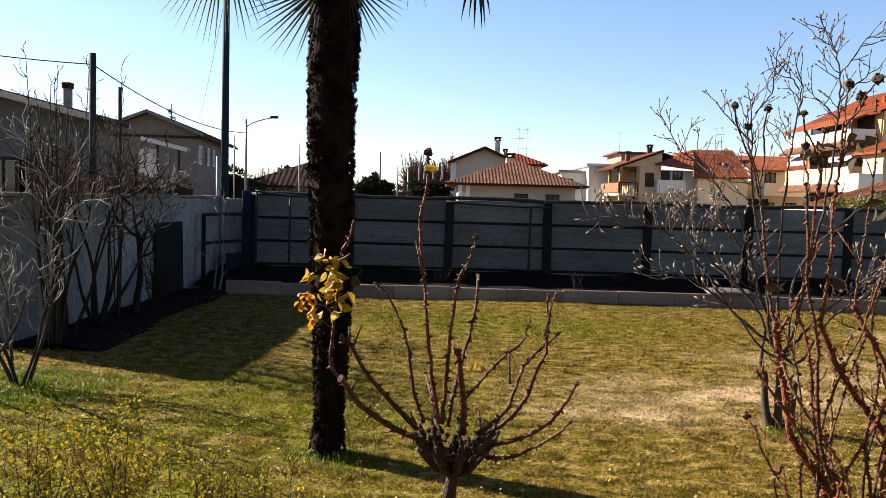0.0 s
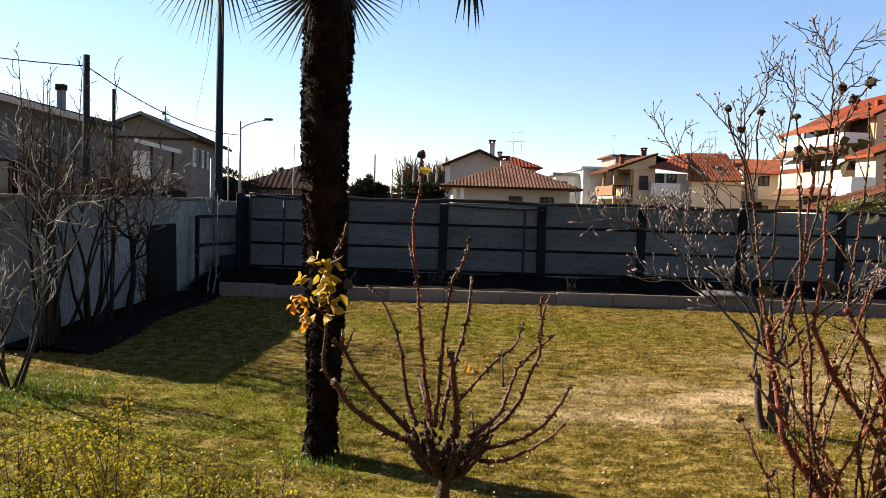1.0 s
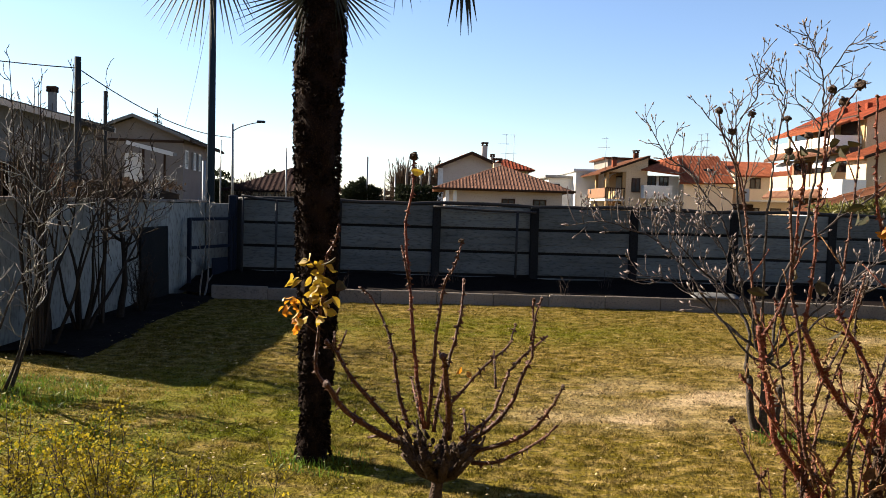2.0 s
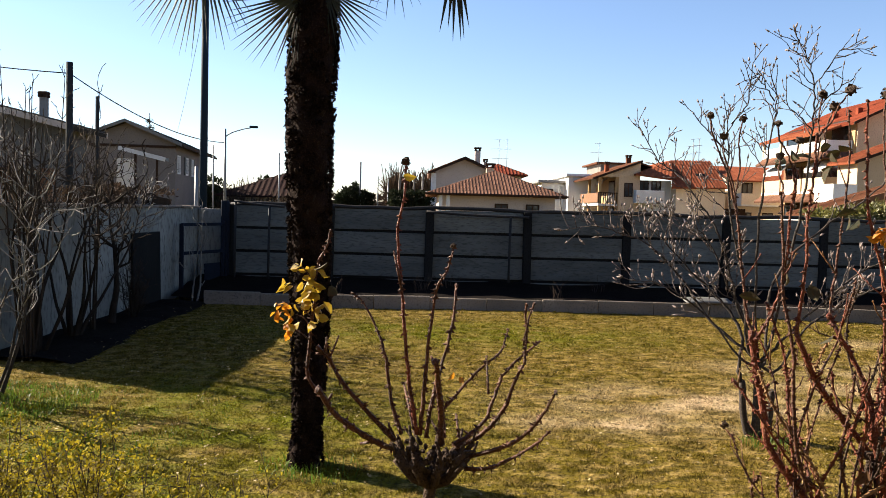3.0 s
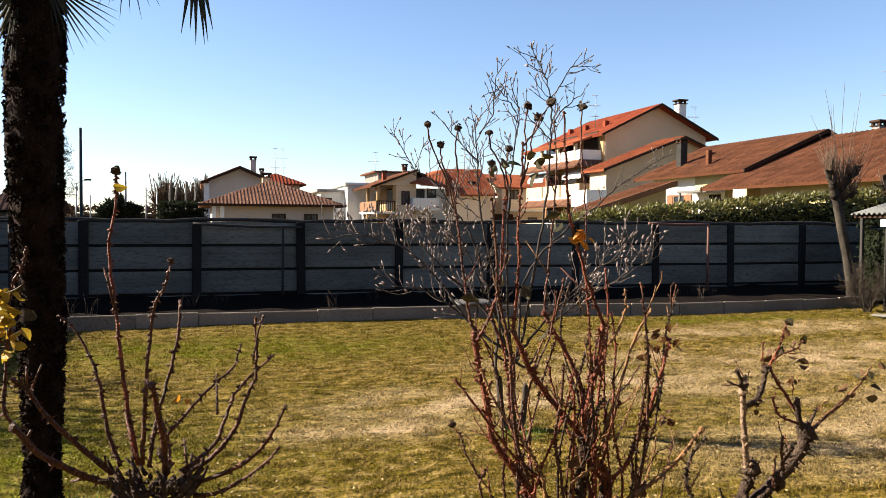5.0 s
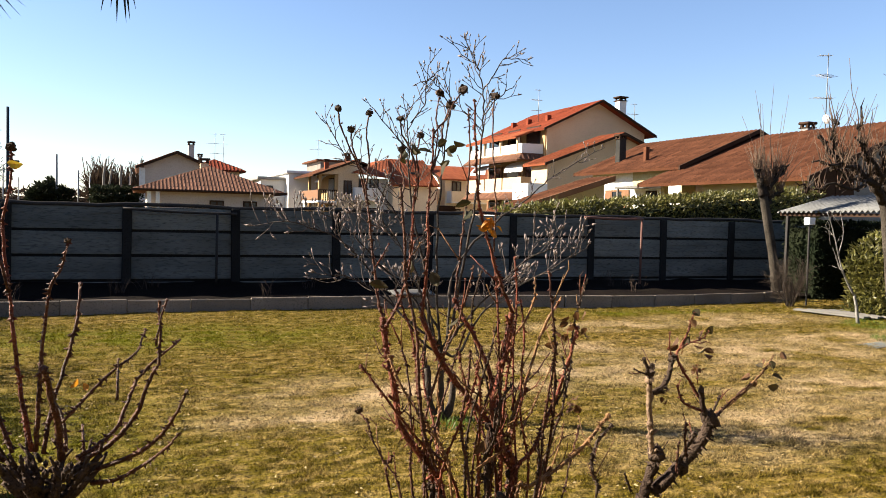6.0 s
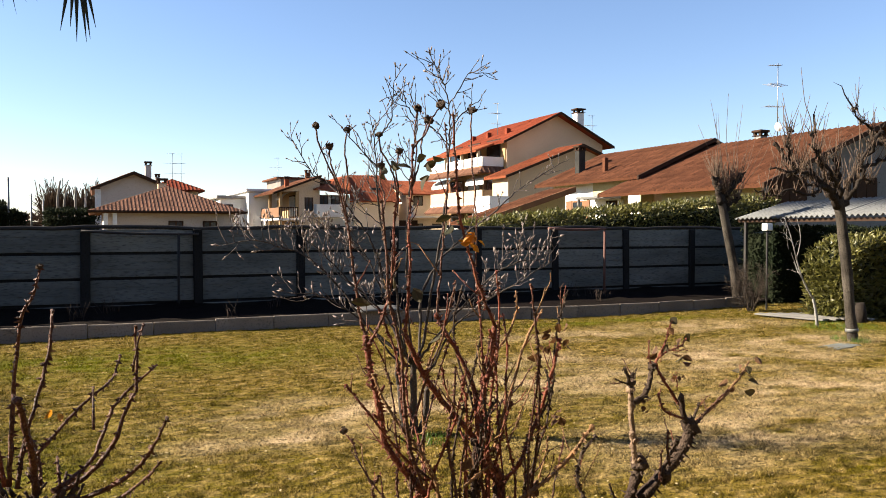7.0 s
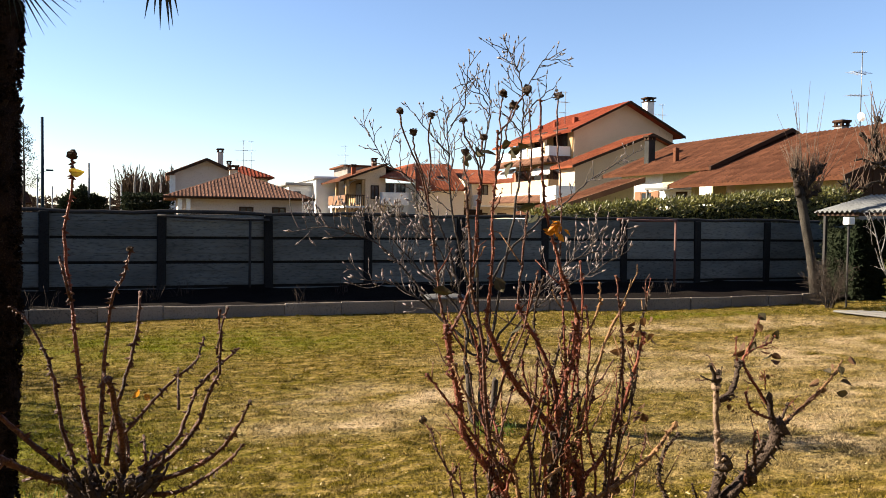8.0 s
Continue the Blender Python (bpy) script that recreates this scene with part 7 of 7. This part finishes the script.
pollard((11.25, 7.9, 0), [(11.28, 7.9, -0.1), (11.2, 7.9, 0.3), (11.09, 7.9, 1.1), (10.97, 7.9, 1.81), (10.88, 7.9, 2.25)], 0.084, 0.078,
        [(10.9, 7.9, 2.32), (10.75, 7.85, 2.4)], (520, 0.08, 0.62, 0.42), "gnarled pollarded tree with pale trunk and crooked limbs", trng,
        [([(10.86, 7.9, 2.12), (10.55, 7.75, 2.3), (10.23, 7.7, 2.44), (9.99, 7.7, 2.6), (9.62, 7.7, 2.71), (9.33, 7.7, 2.99)], 0.07, 0.024),
         ([(10.02, 7.7, 2.58), (9.64, 7.4, 2.57), (9.31, 7.4, 2.58), (8.9, 7.4, 2.59)], 0.03, 0.012),
         ([(10.92, 7.9, 2.1), (11.2, 8.0, 2.28), (11.34, 8.1, 2.49), (11.72, 8.1, 2.91), (12.11, 8.1, 3.34)], 0.075, 0.035),
         ([(10.8, 7.9, 2.2), (10.71, 7.9, 2.37), (10.48, 7.9, 2.76), (10.33, 7.9, 3.1), (10.33, 7.9, 3.5)], 0.05, 0.012),
         ([(10.85, 7.9, 2.2), (10.79, 7.8, 2.4), (10.73, 7.8, 2.67), (10.66, 7.8, 2.82)], 0.05, 0.03),
         ([(11.65, 8.1, 2.85), (11.79, 8.0, 3.1), (11.71, 8.0, 3.4), (11.38, 8.0, 3.56), (11.05, 8.0, 4.0)], 0.035, 0.008),
         ([(11.9, 8.1, 3.1), (12.2, 8.1, 3.2), (12.6, 8.1, 3.55)], 0.04, 0.02),
         ([(10.3, 7.7, 2.4), (9.64, 7.3, 2.26), (9.21, 7.3, 2.28), (8.78, 7.3, 2.23), (8.52, 7.3, 2.3)], 0.026, 0.007),
         ([(9.7, 7.7, 2.68), (9.5, 7.6, 2.95), (9.55, 7.6, 3.3)], 0.02, 0.006),
         ([(11.4, 8.1, 2.55), (11.75, 8.2, 2.6), (12.1, 8.2, 2.5)], 0.03, 0.012),
         ([(10.6, 7.75, 2.28), (10.4, 7.6, 2.55), (10.1, 7.6, 2.8), (9.9, 7.6, 3.0)], 0.035, 0.014),
         ([(10.2, 7.7, 2.45), (9.95, 7.8, 2.75), (9.7, 7.8, 2.9)], 0.028, 0.012),
         ([(10.5, 7.75, 2.32), (10.05, 7.6, 2.42), (9.6, 7.5, 2.42), (9.25, 7.5, 2.7)], 0.026, 0.01),
         ([(11.05, 7.95, 2.2), (11.25, 7.8, 2.5), (11.3, 7.8, 2.8), (11.45, 7.8, 3.1)], 0.04, 0.016),
         ([(11.5, 8.1, 2.68), (11.95, 8.0, 2.85), (12.3, 8.0, 3.05)], 0.035, 0.015)])


def trunk_band():
    t = thing("tree_band", "white band tied round the foot of the tree", "band", (11.2, 7.9, 0.1))
    bm = bmesh.new()
    tube(bm, [Vector((11.225, 7.9, 0.14)), Vector((11.222, 7.9, 0.165)), Vector((11.22, 7.9, 0.19))], 0.1, 0.099, 14)
    part("band", bm, M_PLASTIC, t)


trunk_band()


def sapling():
    t = thing("young_tree", "thin pale forked sapling beside the laurel hedge", "tree", (12.3, 9.45, 0))
    for pts, a, b in (([(12.3, 9.45, -0.05), (12.24, 9.45, 0.3), (12.17, 9.45, 0.52)], 0.03, 0.024),
                      ([(12.17, 9.45, 0.5), (11.95, 9.45, 0.8), (11.8, 9.45, 1.1), (11.6, 9.45, 1.65), (11.4, 9.4, 1.95)], 0.02, 0.006),
                      ([(12.0, 9.45, 0.75), (11.75, 9.4, 1.0), (11.45, 9.3, 1.35)], 0.012, 0.004),
                      ([(11.75, 9.45, 1.2), (11.85, 9.45, 1.6), (11.8, 9.5, 2.0)], 0.01, 0.004)):
        bm = bmesh.new()
        tube(bm, curve_pts(pts, 4), a, b, 7, 0.08, trng)
        part("stem", bm, M_TWIG, t)
    twigs_on(t, "twig", [(11.7, 9.4, 1.2), (11.6, 9.4, 1.5), (11.5, 9.4, 1.4), (11.8, 9.45, 1.7), (11.9, 9.45, 0.9)], trng, 0.3, 0.006, M_TWIG, 2)


sapling()


# ---- hedges and far greenery ----
def leafy(name, label, cat, core, n, size, material, rng, core_material=M_CONIF_AND_SHADE, shape=None, top_only=False):
    """A dense mass of small leaves round an added dark inner body. core: x0, x1, y0, y1, z0, z1."""
    x0, x1, y0, y1, z0, z1 = core
    t = thing(name, label, cat, ((x0 + x1) / 2, (y0 + y1) / 2, z0))
    bm = bmesh.new()
    nx, nz = max(4, int((x1 - x0) / 0.5)), 4

    def top(x, y):
        h = z1 if shape is None else shape(x)
        return h + 0.12 * noise.noise(Vector((x * 1.6, y * 1.6, 2.0))) * min(1.0, (z1 - z0))
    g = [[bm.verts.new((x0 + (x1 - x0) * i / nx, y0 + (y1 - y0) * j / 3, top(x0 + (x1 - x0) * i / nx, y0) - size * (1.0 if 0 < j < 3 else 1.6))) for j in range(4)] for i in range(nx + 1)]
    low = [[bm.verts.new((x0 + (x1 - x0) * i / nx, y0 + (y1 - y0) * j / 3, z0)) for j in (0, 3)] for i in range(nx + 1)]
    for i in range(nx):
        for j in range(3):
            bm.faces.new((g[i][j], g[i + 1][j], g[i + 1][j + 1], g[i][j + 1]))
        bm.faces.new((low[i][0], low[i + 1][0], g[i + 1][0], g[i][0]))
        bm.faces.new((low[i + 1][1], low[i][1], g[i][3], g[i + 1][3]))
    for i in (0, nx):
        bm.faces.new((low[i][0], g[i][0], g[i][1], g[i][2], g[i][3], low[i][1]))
    # in laurel, the core's dark colour stands for shade between the leaves
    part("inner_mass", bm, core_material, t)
    bm = bmesh.new()
    verts, faces = [], []
    for _ in range(n):
        x = rng.uniform(x0 - size, x1 + size)
        k = rng.random()
        if top_only or k < 0.35:
            y = rng.uniform(y0 - size, y1 + size)
            p = Vector((x, y, top(x, y) + rng.uniform(-0.8, 0.4) * size))
            o = Vector((0, -0.3, 1))
        elif k < 0.85:
            p = Vector((x, y0 + rng.uniform(-1.2, 0.5) * size, rng.uniform(z0, top(x, y0))))
            o = Vector((0, -1, 0.4))
        else:
            xx = x0 if rng.random() < 0.6 else x1
            y = rng.uniform(y0, y1)
            p = Vector((xx + (rng.uniform(-1.2, 0.3) * size if xx == x0 else rng.uniform(-0.3, 1.2) * size), y, rng.uniform(z0, top(xx, y))))
            o = Vector((-1 if xx == x0 else 1, 0, 0.4))
        d = (o + rand_dir(rng) * 1.2).normalized()
        s = d.cross(rand_dir(rng)).normalized()
        L, w = size * rng.uniform(0.7, 1.3), size * rng.uniform(0.3, 0.5)
        i = len(verts)
        nn = d.cross(s)
        verts += [p, p + d * L * 0.5 + s * w * 0.5, p + d * L - nn * L * 0.15, p + d * L * 0.5 - s * w * 0.5]
        faces += [(i, i + 1, i + 2), (i, i + 2, i + 3)]
    bm.free()
    tagged(raw("foliage", verts, faces, material, t), kind="stuff")
    return t


hrng = random.Random(44)
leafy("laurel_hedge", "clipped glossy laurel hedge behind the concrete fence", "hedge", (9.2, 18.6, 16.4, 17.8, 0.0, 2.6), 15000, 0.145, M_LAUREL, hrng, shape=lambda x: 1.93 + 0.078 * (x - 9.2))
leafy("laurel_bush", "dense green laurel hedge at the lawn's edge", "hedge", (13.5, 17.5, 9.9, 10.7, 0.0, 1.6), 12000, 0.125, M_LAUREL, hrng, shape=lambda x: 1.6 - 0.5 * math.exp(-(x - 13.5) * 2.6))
# dark mass added to stand for the deep shade below the canopy
leafy("canopy_shade_mass", "added dark leafy mass standing for the shade under the corrugated canopy", "shrub", (15.0, 19.0, 13.0, 13.9, 0.0, 1.75), 9000, 0.09, M_CONIF_AND_SHADE, hrng)
leafy("conifer_clump", "far clump of dark green conifers", "trees", (-9.6, -6.6, 90, 93, 0.0, 4.6), 2600, 0.5, M_CONIF_AND_SHADE, hrng, shape=lambda x: 3.5 + 0.45 * math.sin(x * 2.1) + 0.35 * math.sin(x * 5.3))
leafy("dark_hedge", "dark evergreen hedge before the pale house", "hedge", (-2.2, 0.3, 57, 59, 0.0, 2.9), 2200, 0.3, M_CONIF_AND_SHADE, hrng)
leafy("far_thicket", "distant low brown thicket", "trees", (-17, 16, 120, 124, 0.0, 3.4), 4200, 0.6, M_BRUSH, hrng, M_BRUSH)
leafy("far_conifers", "far row of dark green conifers", "trees", (-40, -18, 95, 99, 0.0, 4.6), 3600, 0.6, M_CONIF_AND_SHADE, hrng, shape=lambda x: 3.6 + 1.2 * math.sin(x * 0.9))
leafy("climber", "tangle of dark creeper over the wall top", "creeper", (-5.7, -4.85, 12.0, 14.6, 1.0, 1.95), 2600, 0.09, M_BRUSH, hrng, M_BRUSH)


def bare_wood(label, x0, x1, y0, y1, n, shape, rng, wide=0.05):
    """A stand of far bare trees: upright stems that break into fine twigs."""
    t = thing("bare_thicket", label, "trees", ((x0 + x1) / 2, (y0 + y1) / 2, 0), group="far bare trees")
    stems, verts, faces = bmesh.new(), [], []
    for _ in range(n):
        x, y = rng.uniform(x0, x1), rng.uniform(y0, y1)
        h = shape(x) * rng.uniform(0.75, 1.08)
        p = Vector((x, y, -0.05))
        q = p + Vector((rng.gauss(0, 0.05) * h, 0, h * 0.6))
        tube(stems, [p, p.lerp(q, 0.5) + rand_dir(rng) * 0.06, q, q + Vector((rng.gauss(0, 0.08) * h, 0, h * 0.35))], wide * 1.1, wide * 0.4, 4)
        for _ in range(46):
            a = p.lerp(q, rng.uniform(0.25, 1.0))
            d = Vector((rng.gauss(0, 0.5), rng.gauss(0, 0.4), rng.uniform(0.3, 1.2))).normalized()
            L = h * rng.uniform(0.12, 0.36)
            m = a + d * L * 0.5
            e = m + (d + rand_dir(rng) * 0.5).normalized() * L * 0.5
            s = Vector((d.z, 0.2, -d.x)).normalized() * wide * rng.uniform(0.25, 0.6)
            k = len(verts)
            verts += [a - s, a + s, m - s * 0.8, m + s * 0.8, e]
            faces += [(k, k + 1, k + 3, k + 2), (k + 2, k + 3, k + 4)]
    tagged(part("trunk", stems, M_BRUSH, t), kind="stuff")
    tagged(raw("twig", verts, faces, M_BRUSH, t), kind="stuff")


def far_tree(name, at, h, r, rng, label):
    """A far pine: trunk and clumps of needles with gaps."""
    t = thing(name, label, "tree", at)
    at = Vector(at)
    bm = bmesh.new()
    tube(bm, [at, at + Vector((0.05, 0, h * 0.5)), at + Vector((0, 0, h))], 0.1, 0.03, 6)
    part("trunk", bm, M_BARK_D, t)
    verts, faces = [], []
    for k in range(9):
        z = h * (0.45 + 0.06 * k)
        for j in range(5):
            a = rng.uniform(0, 6.28)
            c = at + Vector((math.cos(a), math.sin(a), 0)) * r * (1 - 0.09 * k) * rng.uniform(0.3, 1) + Vector((0, 0, z))
            for _ in range(26):
                p = c + rand_dir(rng) * r * 0.3 * rng.random()
                d, s = rand_dir(rng), rand_dir(rng)
                i = len(verts)
                verts += [p, p + d * 0.16 + s * 0.03, p + d * 0.16 - s * 0.03]
                faces.append((i, i + 1, i + 2))
    raw("crown", verts, faces, M_CONIF_AND_SHADE, t)


bare_wood("tall reddish-brown bare trees beside the gabled house", -3.6, 1.2, 88, 92, 230, lambda x: 6.5 + 0.5 * math.sin(x * 1.3), hrng, 0.085)
bare_wood("distant bare brown trees", -22.5, -16.5, 88, 92, 170, lambda x: 3.8 + 1.3 * math.sin((x + 22.5) * 0.55), hrng, 0.055)
bare_wood("bare brown thicket before the low house", -15.0, -10.4, 57, 58.2, 110, lambda x: 2.9 + 0.4 * math.sin(x * 1.7), hrng, 0.035)
far_tree("conifer", (-8.2, 55, 0), 7.6, 1.1, hrng, "tall dark far conifer")
far_tree("conifer", (-22.6, 64.5, 0), 9.0, 0.8, hrng, "small dark conifer behind the grey roof")


def bare_trunk(x, y, h, rng):
    t = thing("bare_tree", "pale bare tree trunk before the brown thicket", "tree", (x, y, 0), group="pale bare trunks")
    bm = bmesh.new()
    tube(bm, curve_pts([(x, y, -0.1), (x + rng.gauss(0, 0.1), y, h * 0.4), (x + rng.gauss(0, 0.1), y, h * 0.75), (x + rng.gauss(0, 0.15), y, h)], 3), 0.15, 0.09, 6, 0.08, rng)
    part("trunk", bm, M_SLAB, t)


for x, h in ((-2.5, 6.4), (-1.97, 5.4), (-1.07, 5.8), (-0.21, 5.5)):
    bare_trunk(x, 84, h, hrng)


# ---- canopy and things by the right-hand hedge ----
def canopy():
    t = thing("corrugated_canopy", "corrugated grey sheet canopy on thin posts", "canopy", (15.3, 11.6, 0))
    for y0, y1 in ((9.5, 10.88), (10.9, 12.28), (12.3, 13.7)):
        bm = bmesh.new()
        prev = None
        n = 72
        for i in range(n + 1):
            y = y0 + (y1 - y0) * i / n
            w = 0.026 * math.sin(i / n * 2 * math.pi * 10)
            cur = [bm.verts.new((x, y, 2.0 + 0.25 * (x - 14.5) + w + 0.012 * (13.7 - y))) for x in (14.5, 15.3, 16.15)]
            if prev:
                for k in range(2):
                    bm.faces.new((prev[k], cur[k], cur[k + 1], prev[k + 1])).smooth = True
            prev = cur
        o = part("sheet", bm, M_CORR, t)
        s = o.modifiers.new("thick", "SOLIDIFY")
        s.thickness = 0.012
    for x, y in ((14.65, 9.7), (14.65, 13.5), (16.0, 9.7), (16.0, 13.5)):
        part("post", box_bm(x - 0.035, x + 0.035, y - 0.035, y + 0.035, -0.1, 1.95 + 0.25 * (x - 14.5), bevel=0.006), M_PIPE, t)
    for x in (14.65, 16.0):
        part("beam", box_bm(x - 0.04, x + 0.04, 9.5, 13.7, 1.88 + 0.25 * (x - 14.5), 1.955 + 0.25 * (x - 14.5)), M_DKWOOD, t)
    st = thing("garden_stake", "thin dark steel stake by the fence end", "stake", (13.75, 12.0, 0))
    part("rod", box_bm(13.73, 13.77, 11.98, 12.02, -0.1, 1.72, bevel=0.008), M_PIPE, st)
    bk = thing("white_box", "small white box fixed on top of a steel stake", "box", (13.75, 12.0, 1.72))
    part("case", box_bm(13.66, 13.84, 11.92, 12.08, 1.72, 1.88, bevel=0.015), M_WHITE, bk)
    pl = thing("plank_stack", "weathered grey planks lying flat on the grass", "planks", (13.1, 10.4, 0))
    for k in range(5):
        bm = box_bm(-0.11, 0.11, -0.7, 0.7, 0.0, 0.035, bevel=0.006, m=pose(12.85 + 0.2 * k, 10.55 - 0.09 * k, 0.01 + 0.004 * (k % 3), 0, 0, 14 + (k % 3) * 4))
        part("plank", bm, M_SLAB, pl)
    sl = thing("paving_slab", "flat grey paving slab set in the lawn", "slab", (10.2, 7.3, 0))
    part("slab", box_bm(-0.36, 0.36, -0.16, 0.16, -0.05, 0.008, bevel=0.008, m=pose(10.6, 7.62, -0.02, 0, 0, 12)), M_CONC, sl)
    sp = thing("tree_stump", "short dark tree stump by the hedge", "stump", (13.55, 9.55, 0))
    bm = bmesh.new()
    tube(bm, [Vector((13.55, 9.55, -0.05)), Vector((13.56, 9.55, 0.15)), Vector((13.55, 9.56, 0.36))], 0.12, 0.09, 10, 0.08, random.Random(3))
    part("stump", bm, M_BARK_D, sp)


canopy()


# ---- low yellow-green bushes and lawn ----
def low_bush(at, w, h, n, rng, label):
    t = thing("low_shrub", label, "shrub", at, group="low yellow shrubs")
    at = Vector(at)
    tips = []
    tw = bmesh.new()
    for k in range(20):
        a = rng.uniform(0, 6.28)
        e = at + Vector((math.cos(a) * w * rng.random(), math.sin(a) * w * 0.7 * rng.random(), h * rng.uniform(0.7, 1.1)))
        m = at.lerp(e, 0.5) + rand_dir(rng) * 0.05
        tube(tw, [at, m, e], 0.004, 0.0015, 4)
        tips += [m.lerp(e, u) for u in (0.2, 0.45, 0.7, 0.85, 1.0)]
        for _ in range(5):
            q = m.lerp(e, rng.random())
            b = q + (rand_dir(rng) + Vector((0, 0, 0.5))).normalized() * rng.uniform(0.08, 0.2)
            tube(tw, [q, b], 0.002, 0.001, 3)
            tips += [q.lerp(b, u) for u in (0.4, 0.7, 1.0)]
    tagged(part("twig", tw, M_DEAD, t), kind="stuff")
    verts, faces = [], []
    for _ in range(n):
        p = rng.choice(tips) + rand_dir(rng) * 0.03
        d, L = (rand_dir(rng) + Vector((0, 0, 0.4))).normalized(), rng.uniform(0.012, 0.024)
        s = d.cross(rand_dir(rng)).normalized() * L * 0.35
        i = len(verts)
        verts += [p, p + d * L * 0.5 + s, p + d * L, p + d * L * 0.5 - s]
        faces.append((i, i + 1, i + 2, i + 3))
    tagged(raw("foliage", verts, faces, M_PRIVET, t), kind="stuff")


brng = random.Random(77)
for x, y, w, h, n in ((-1.42, 2.75, 0.42, 0.68, 1900), (-1.0, 2.55, 0.35, 0.58, 1300), (-1.85, 2.9, 0.4, 0.62, 1400), (-0.75, 2.75, 0.3, 0.48, 700)):
    low_bush((x, y, 0), w, h, n, brng, "sparse low shrub with small yellow-green leaves")


def grass():
    """Single blades over the lawn, closer together near the house."""
    r = np.random.RandomState(6)
    n = 900000
    u = r.rand(n)
    y = 1.6 + 11.6 * u ** 1.25
    half = 0.72 * (y + 0.8)
    x = -half + (half + 0.3 + 1.42 * (y + 0.8)) * r.rand(n)
    y = np.concatenate([y, -2.65 + 4.6 * r.rand(n // 6)])
    x = np.concatenate([x, -6.0 + 15.0 * r.rand(n // 6)])
    lim = kerb_y(x) - 0.05
    ok = (y < lim) & (x > np.where(y > 7.75, side_shade_x(y) - 0.03, -8)) & (x < 17.5)
    x, y = x[ok], y[ok]
    n = len(x)
    d = np.hypot(x, y + 0.7)
    h = (0.006 + 0.013 * r.rand(n) ** 2) * (0.8 + 0.03 * d)
    clump = np.zeros(n)
    for k in range(14):
        f, th, ph = 9 + 26 * r.rand(), 2 * np.pi * r.rand(), 2 * np.pi * r.rand()
        clump += np.sin(f * (x * np.cos(th) * 0.7 + y * np.sin(th)) + ph)
    h *= np.clip(0.9 + 0.25 * clump, 0.3, 2.0)
    w = (0.0016 + 0.0018 * r.rand(n)) * (0.6 + 0.17 * d)
    a = r.rand(n) * 2 * np.pi
    b = r.rand(n) * 2 * np.pi
    lean = h * (0.3 + 1.6 * r.rand(n))
    v = np.zeros((n, 3, 3))
    z0 = ground_z(x, y) - 0.004
    v[:, 0] = np.stack([x - w * np.cos(a), y - w * np.sin(a), z0], 1)
    v[:, 1] = np.stack([x + w * np.cos(a), y + w * np.sin(a), z0], 1)
    v[:, 2] = np.stack([x + lean * np.cos(b), y + lean * np.sin(b), z0 + 0.008 + h], 1)
    me = bpy.data.meshes.new("grass")
    me.vertices.add(3 * n)
    me.vertices.foreach_set("co", v.reshape(-1))
    me.loops.add(3 * n)
    me.loops.foreach_set("vertex_index", np.arange(3 * n))
    me.polygons.add(n)
    me.polygons.foreach_set("loop_start", np.arange(0, 3 * n, 3))
    me.update()
    me.materials.append(M_BLADE)
    tagged(new("grass", me), "short winter grass, olive and straw coloured blades", "grass", kind="stuff")


grass()


def litter():
    """Small pale fallen leaves over the lawn, taller tufts by the palm and the shrub."""
    rng = random.Random(55)
    verts, faces = [], []
    for _ in range(4000):
        y = rng.uniform(2.5, 12.6)
        x = rng.uniform(-0.55 * (y + 1), 1.1 * (y + 1))
        if x > 14 or x < -4.4:
            continue
        L = rng.uniform(0.013, 0.032)
        p = Vector((x, y, 0.02 + 0.015 * rng.random()))
        d = Vector((rng.gauss(0, 1), rng.gauss(0, 1), rng.gauss(0, 0.3))).normalized()
        s = d.cross(Vector((rng.gauss(0, 0.3), rng.gauss(0, 0.3), 1))).normalized() * L * 0.4
        i = len(verts)
        verts += [p, p + d * L * 0.5 + s, p + d * L, p + d * L * 0.5 - s]
        faces.append((i, i + 1, i + 2, i + 3))
    tagged(raw("fallen_leaves", verts, faces, M_SPECK), "small pale dry leaves scattered on the lawn", "fallen leaves", kind="stuff")
    verts, faces = [], []
    for cx, cy, rad, n, hh in ((-0.6, 4.5, 0.28, 170, 0.08), (-0.85, 4.55, 0.2, 80, 0.07), (2.8, 5.3, 0.22, 160, 0.10), (11.2, 7.9, 0.3, 200, 0.1), (-3.5, 6.1, 0.7, 1500, 0.07), (-4.0, 6.3, 0.6, 1200, 0.07), (-2.6, 5.6, 1.2, 900, 0.06), (12.6, 9.2, 0.7, 600, 0.07)):
        for _ in range(n):
            a, r = rng.uniform(0, 6.28), rad * math.sqrt(rng.random())
            p = Vector((cx + r * math.cos(a), cy + r * math.sin(a), -0.02))
            h = hh * rng.uniform(0.4, 1.1)
            e = Vector((rng.gauss(0, 1), rng.gauss(0, 1), 0)).normalized()
            w = e * 0.0035
            o = Vector((rng.gauss(0, 0.4), rng.gauss(0, 0.4), 0)) * h
            i = len(verts)
            verts += [p - w, p + w, p + w * 0.8 + o * 0.4 + Vector((0, 0, h * 0.6)), p - w * 0.8 + o * 0.4 + Vector((0, 0, h * 0.6)), p + o + Vector((0, 0, h))]
            faces += [(i, i + 1, i + 2, i + 3), (i + 3, i + 2, i + 4)]
    tagged(raw("grass_tufts", verts, faces, M_CLOVER), "taller bright green grass tufts round tree feet", "grass", kind="stuff")


litter()
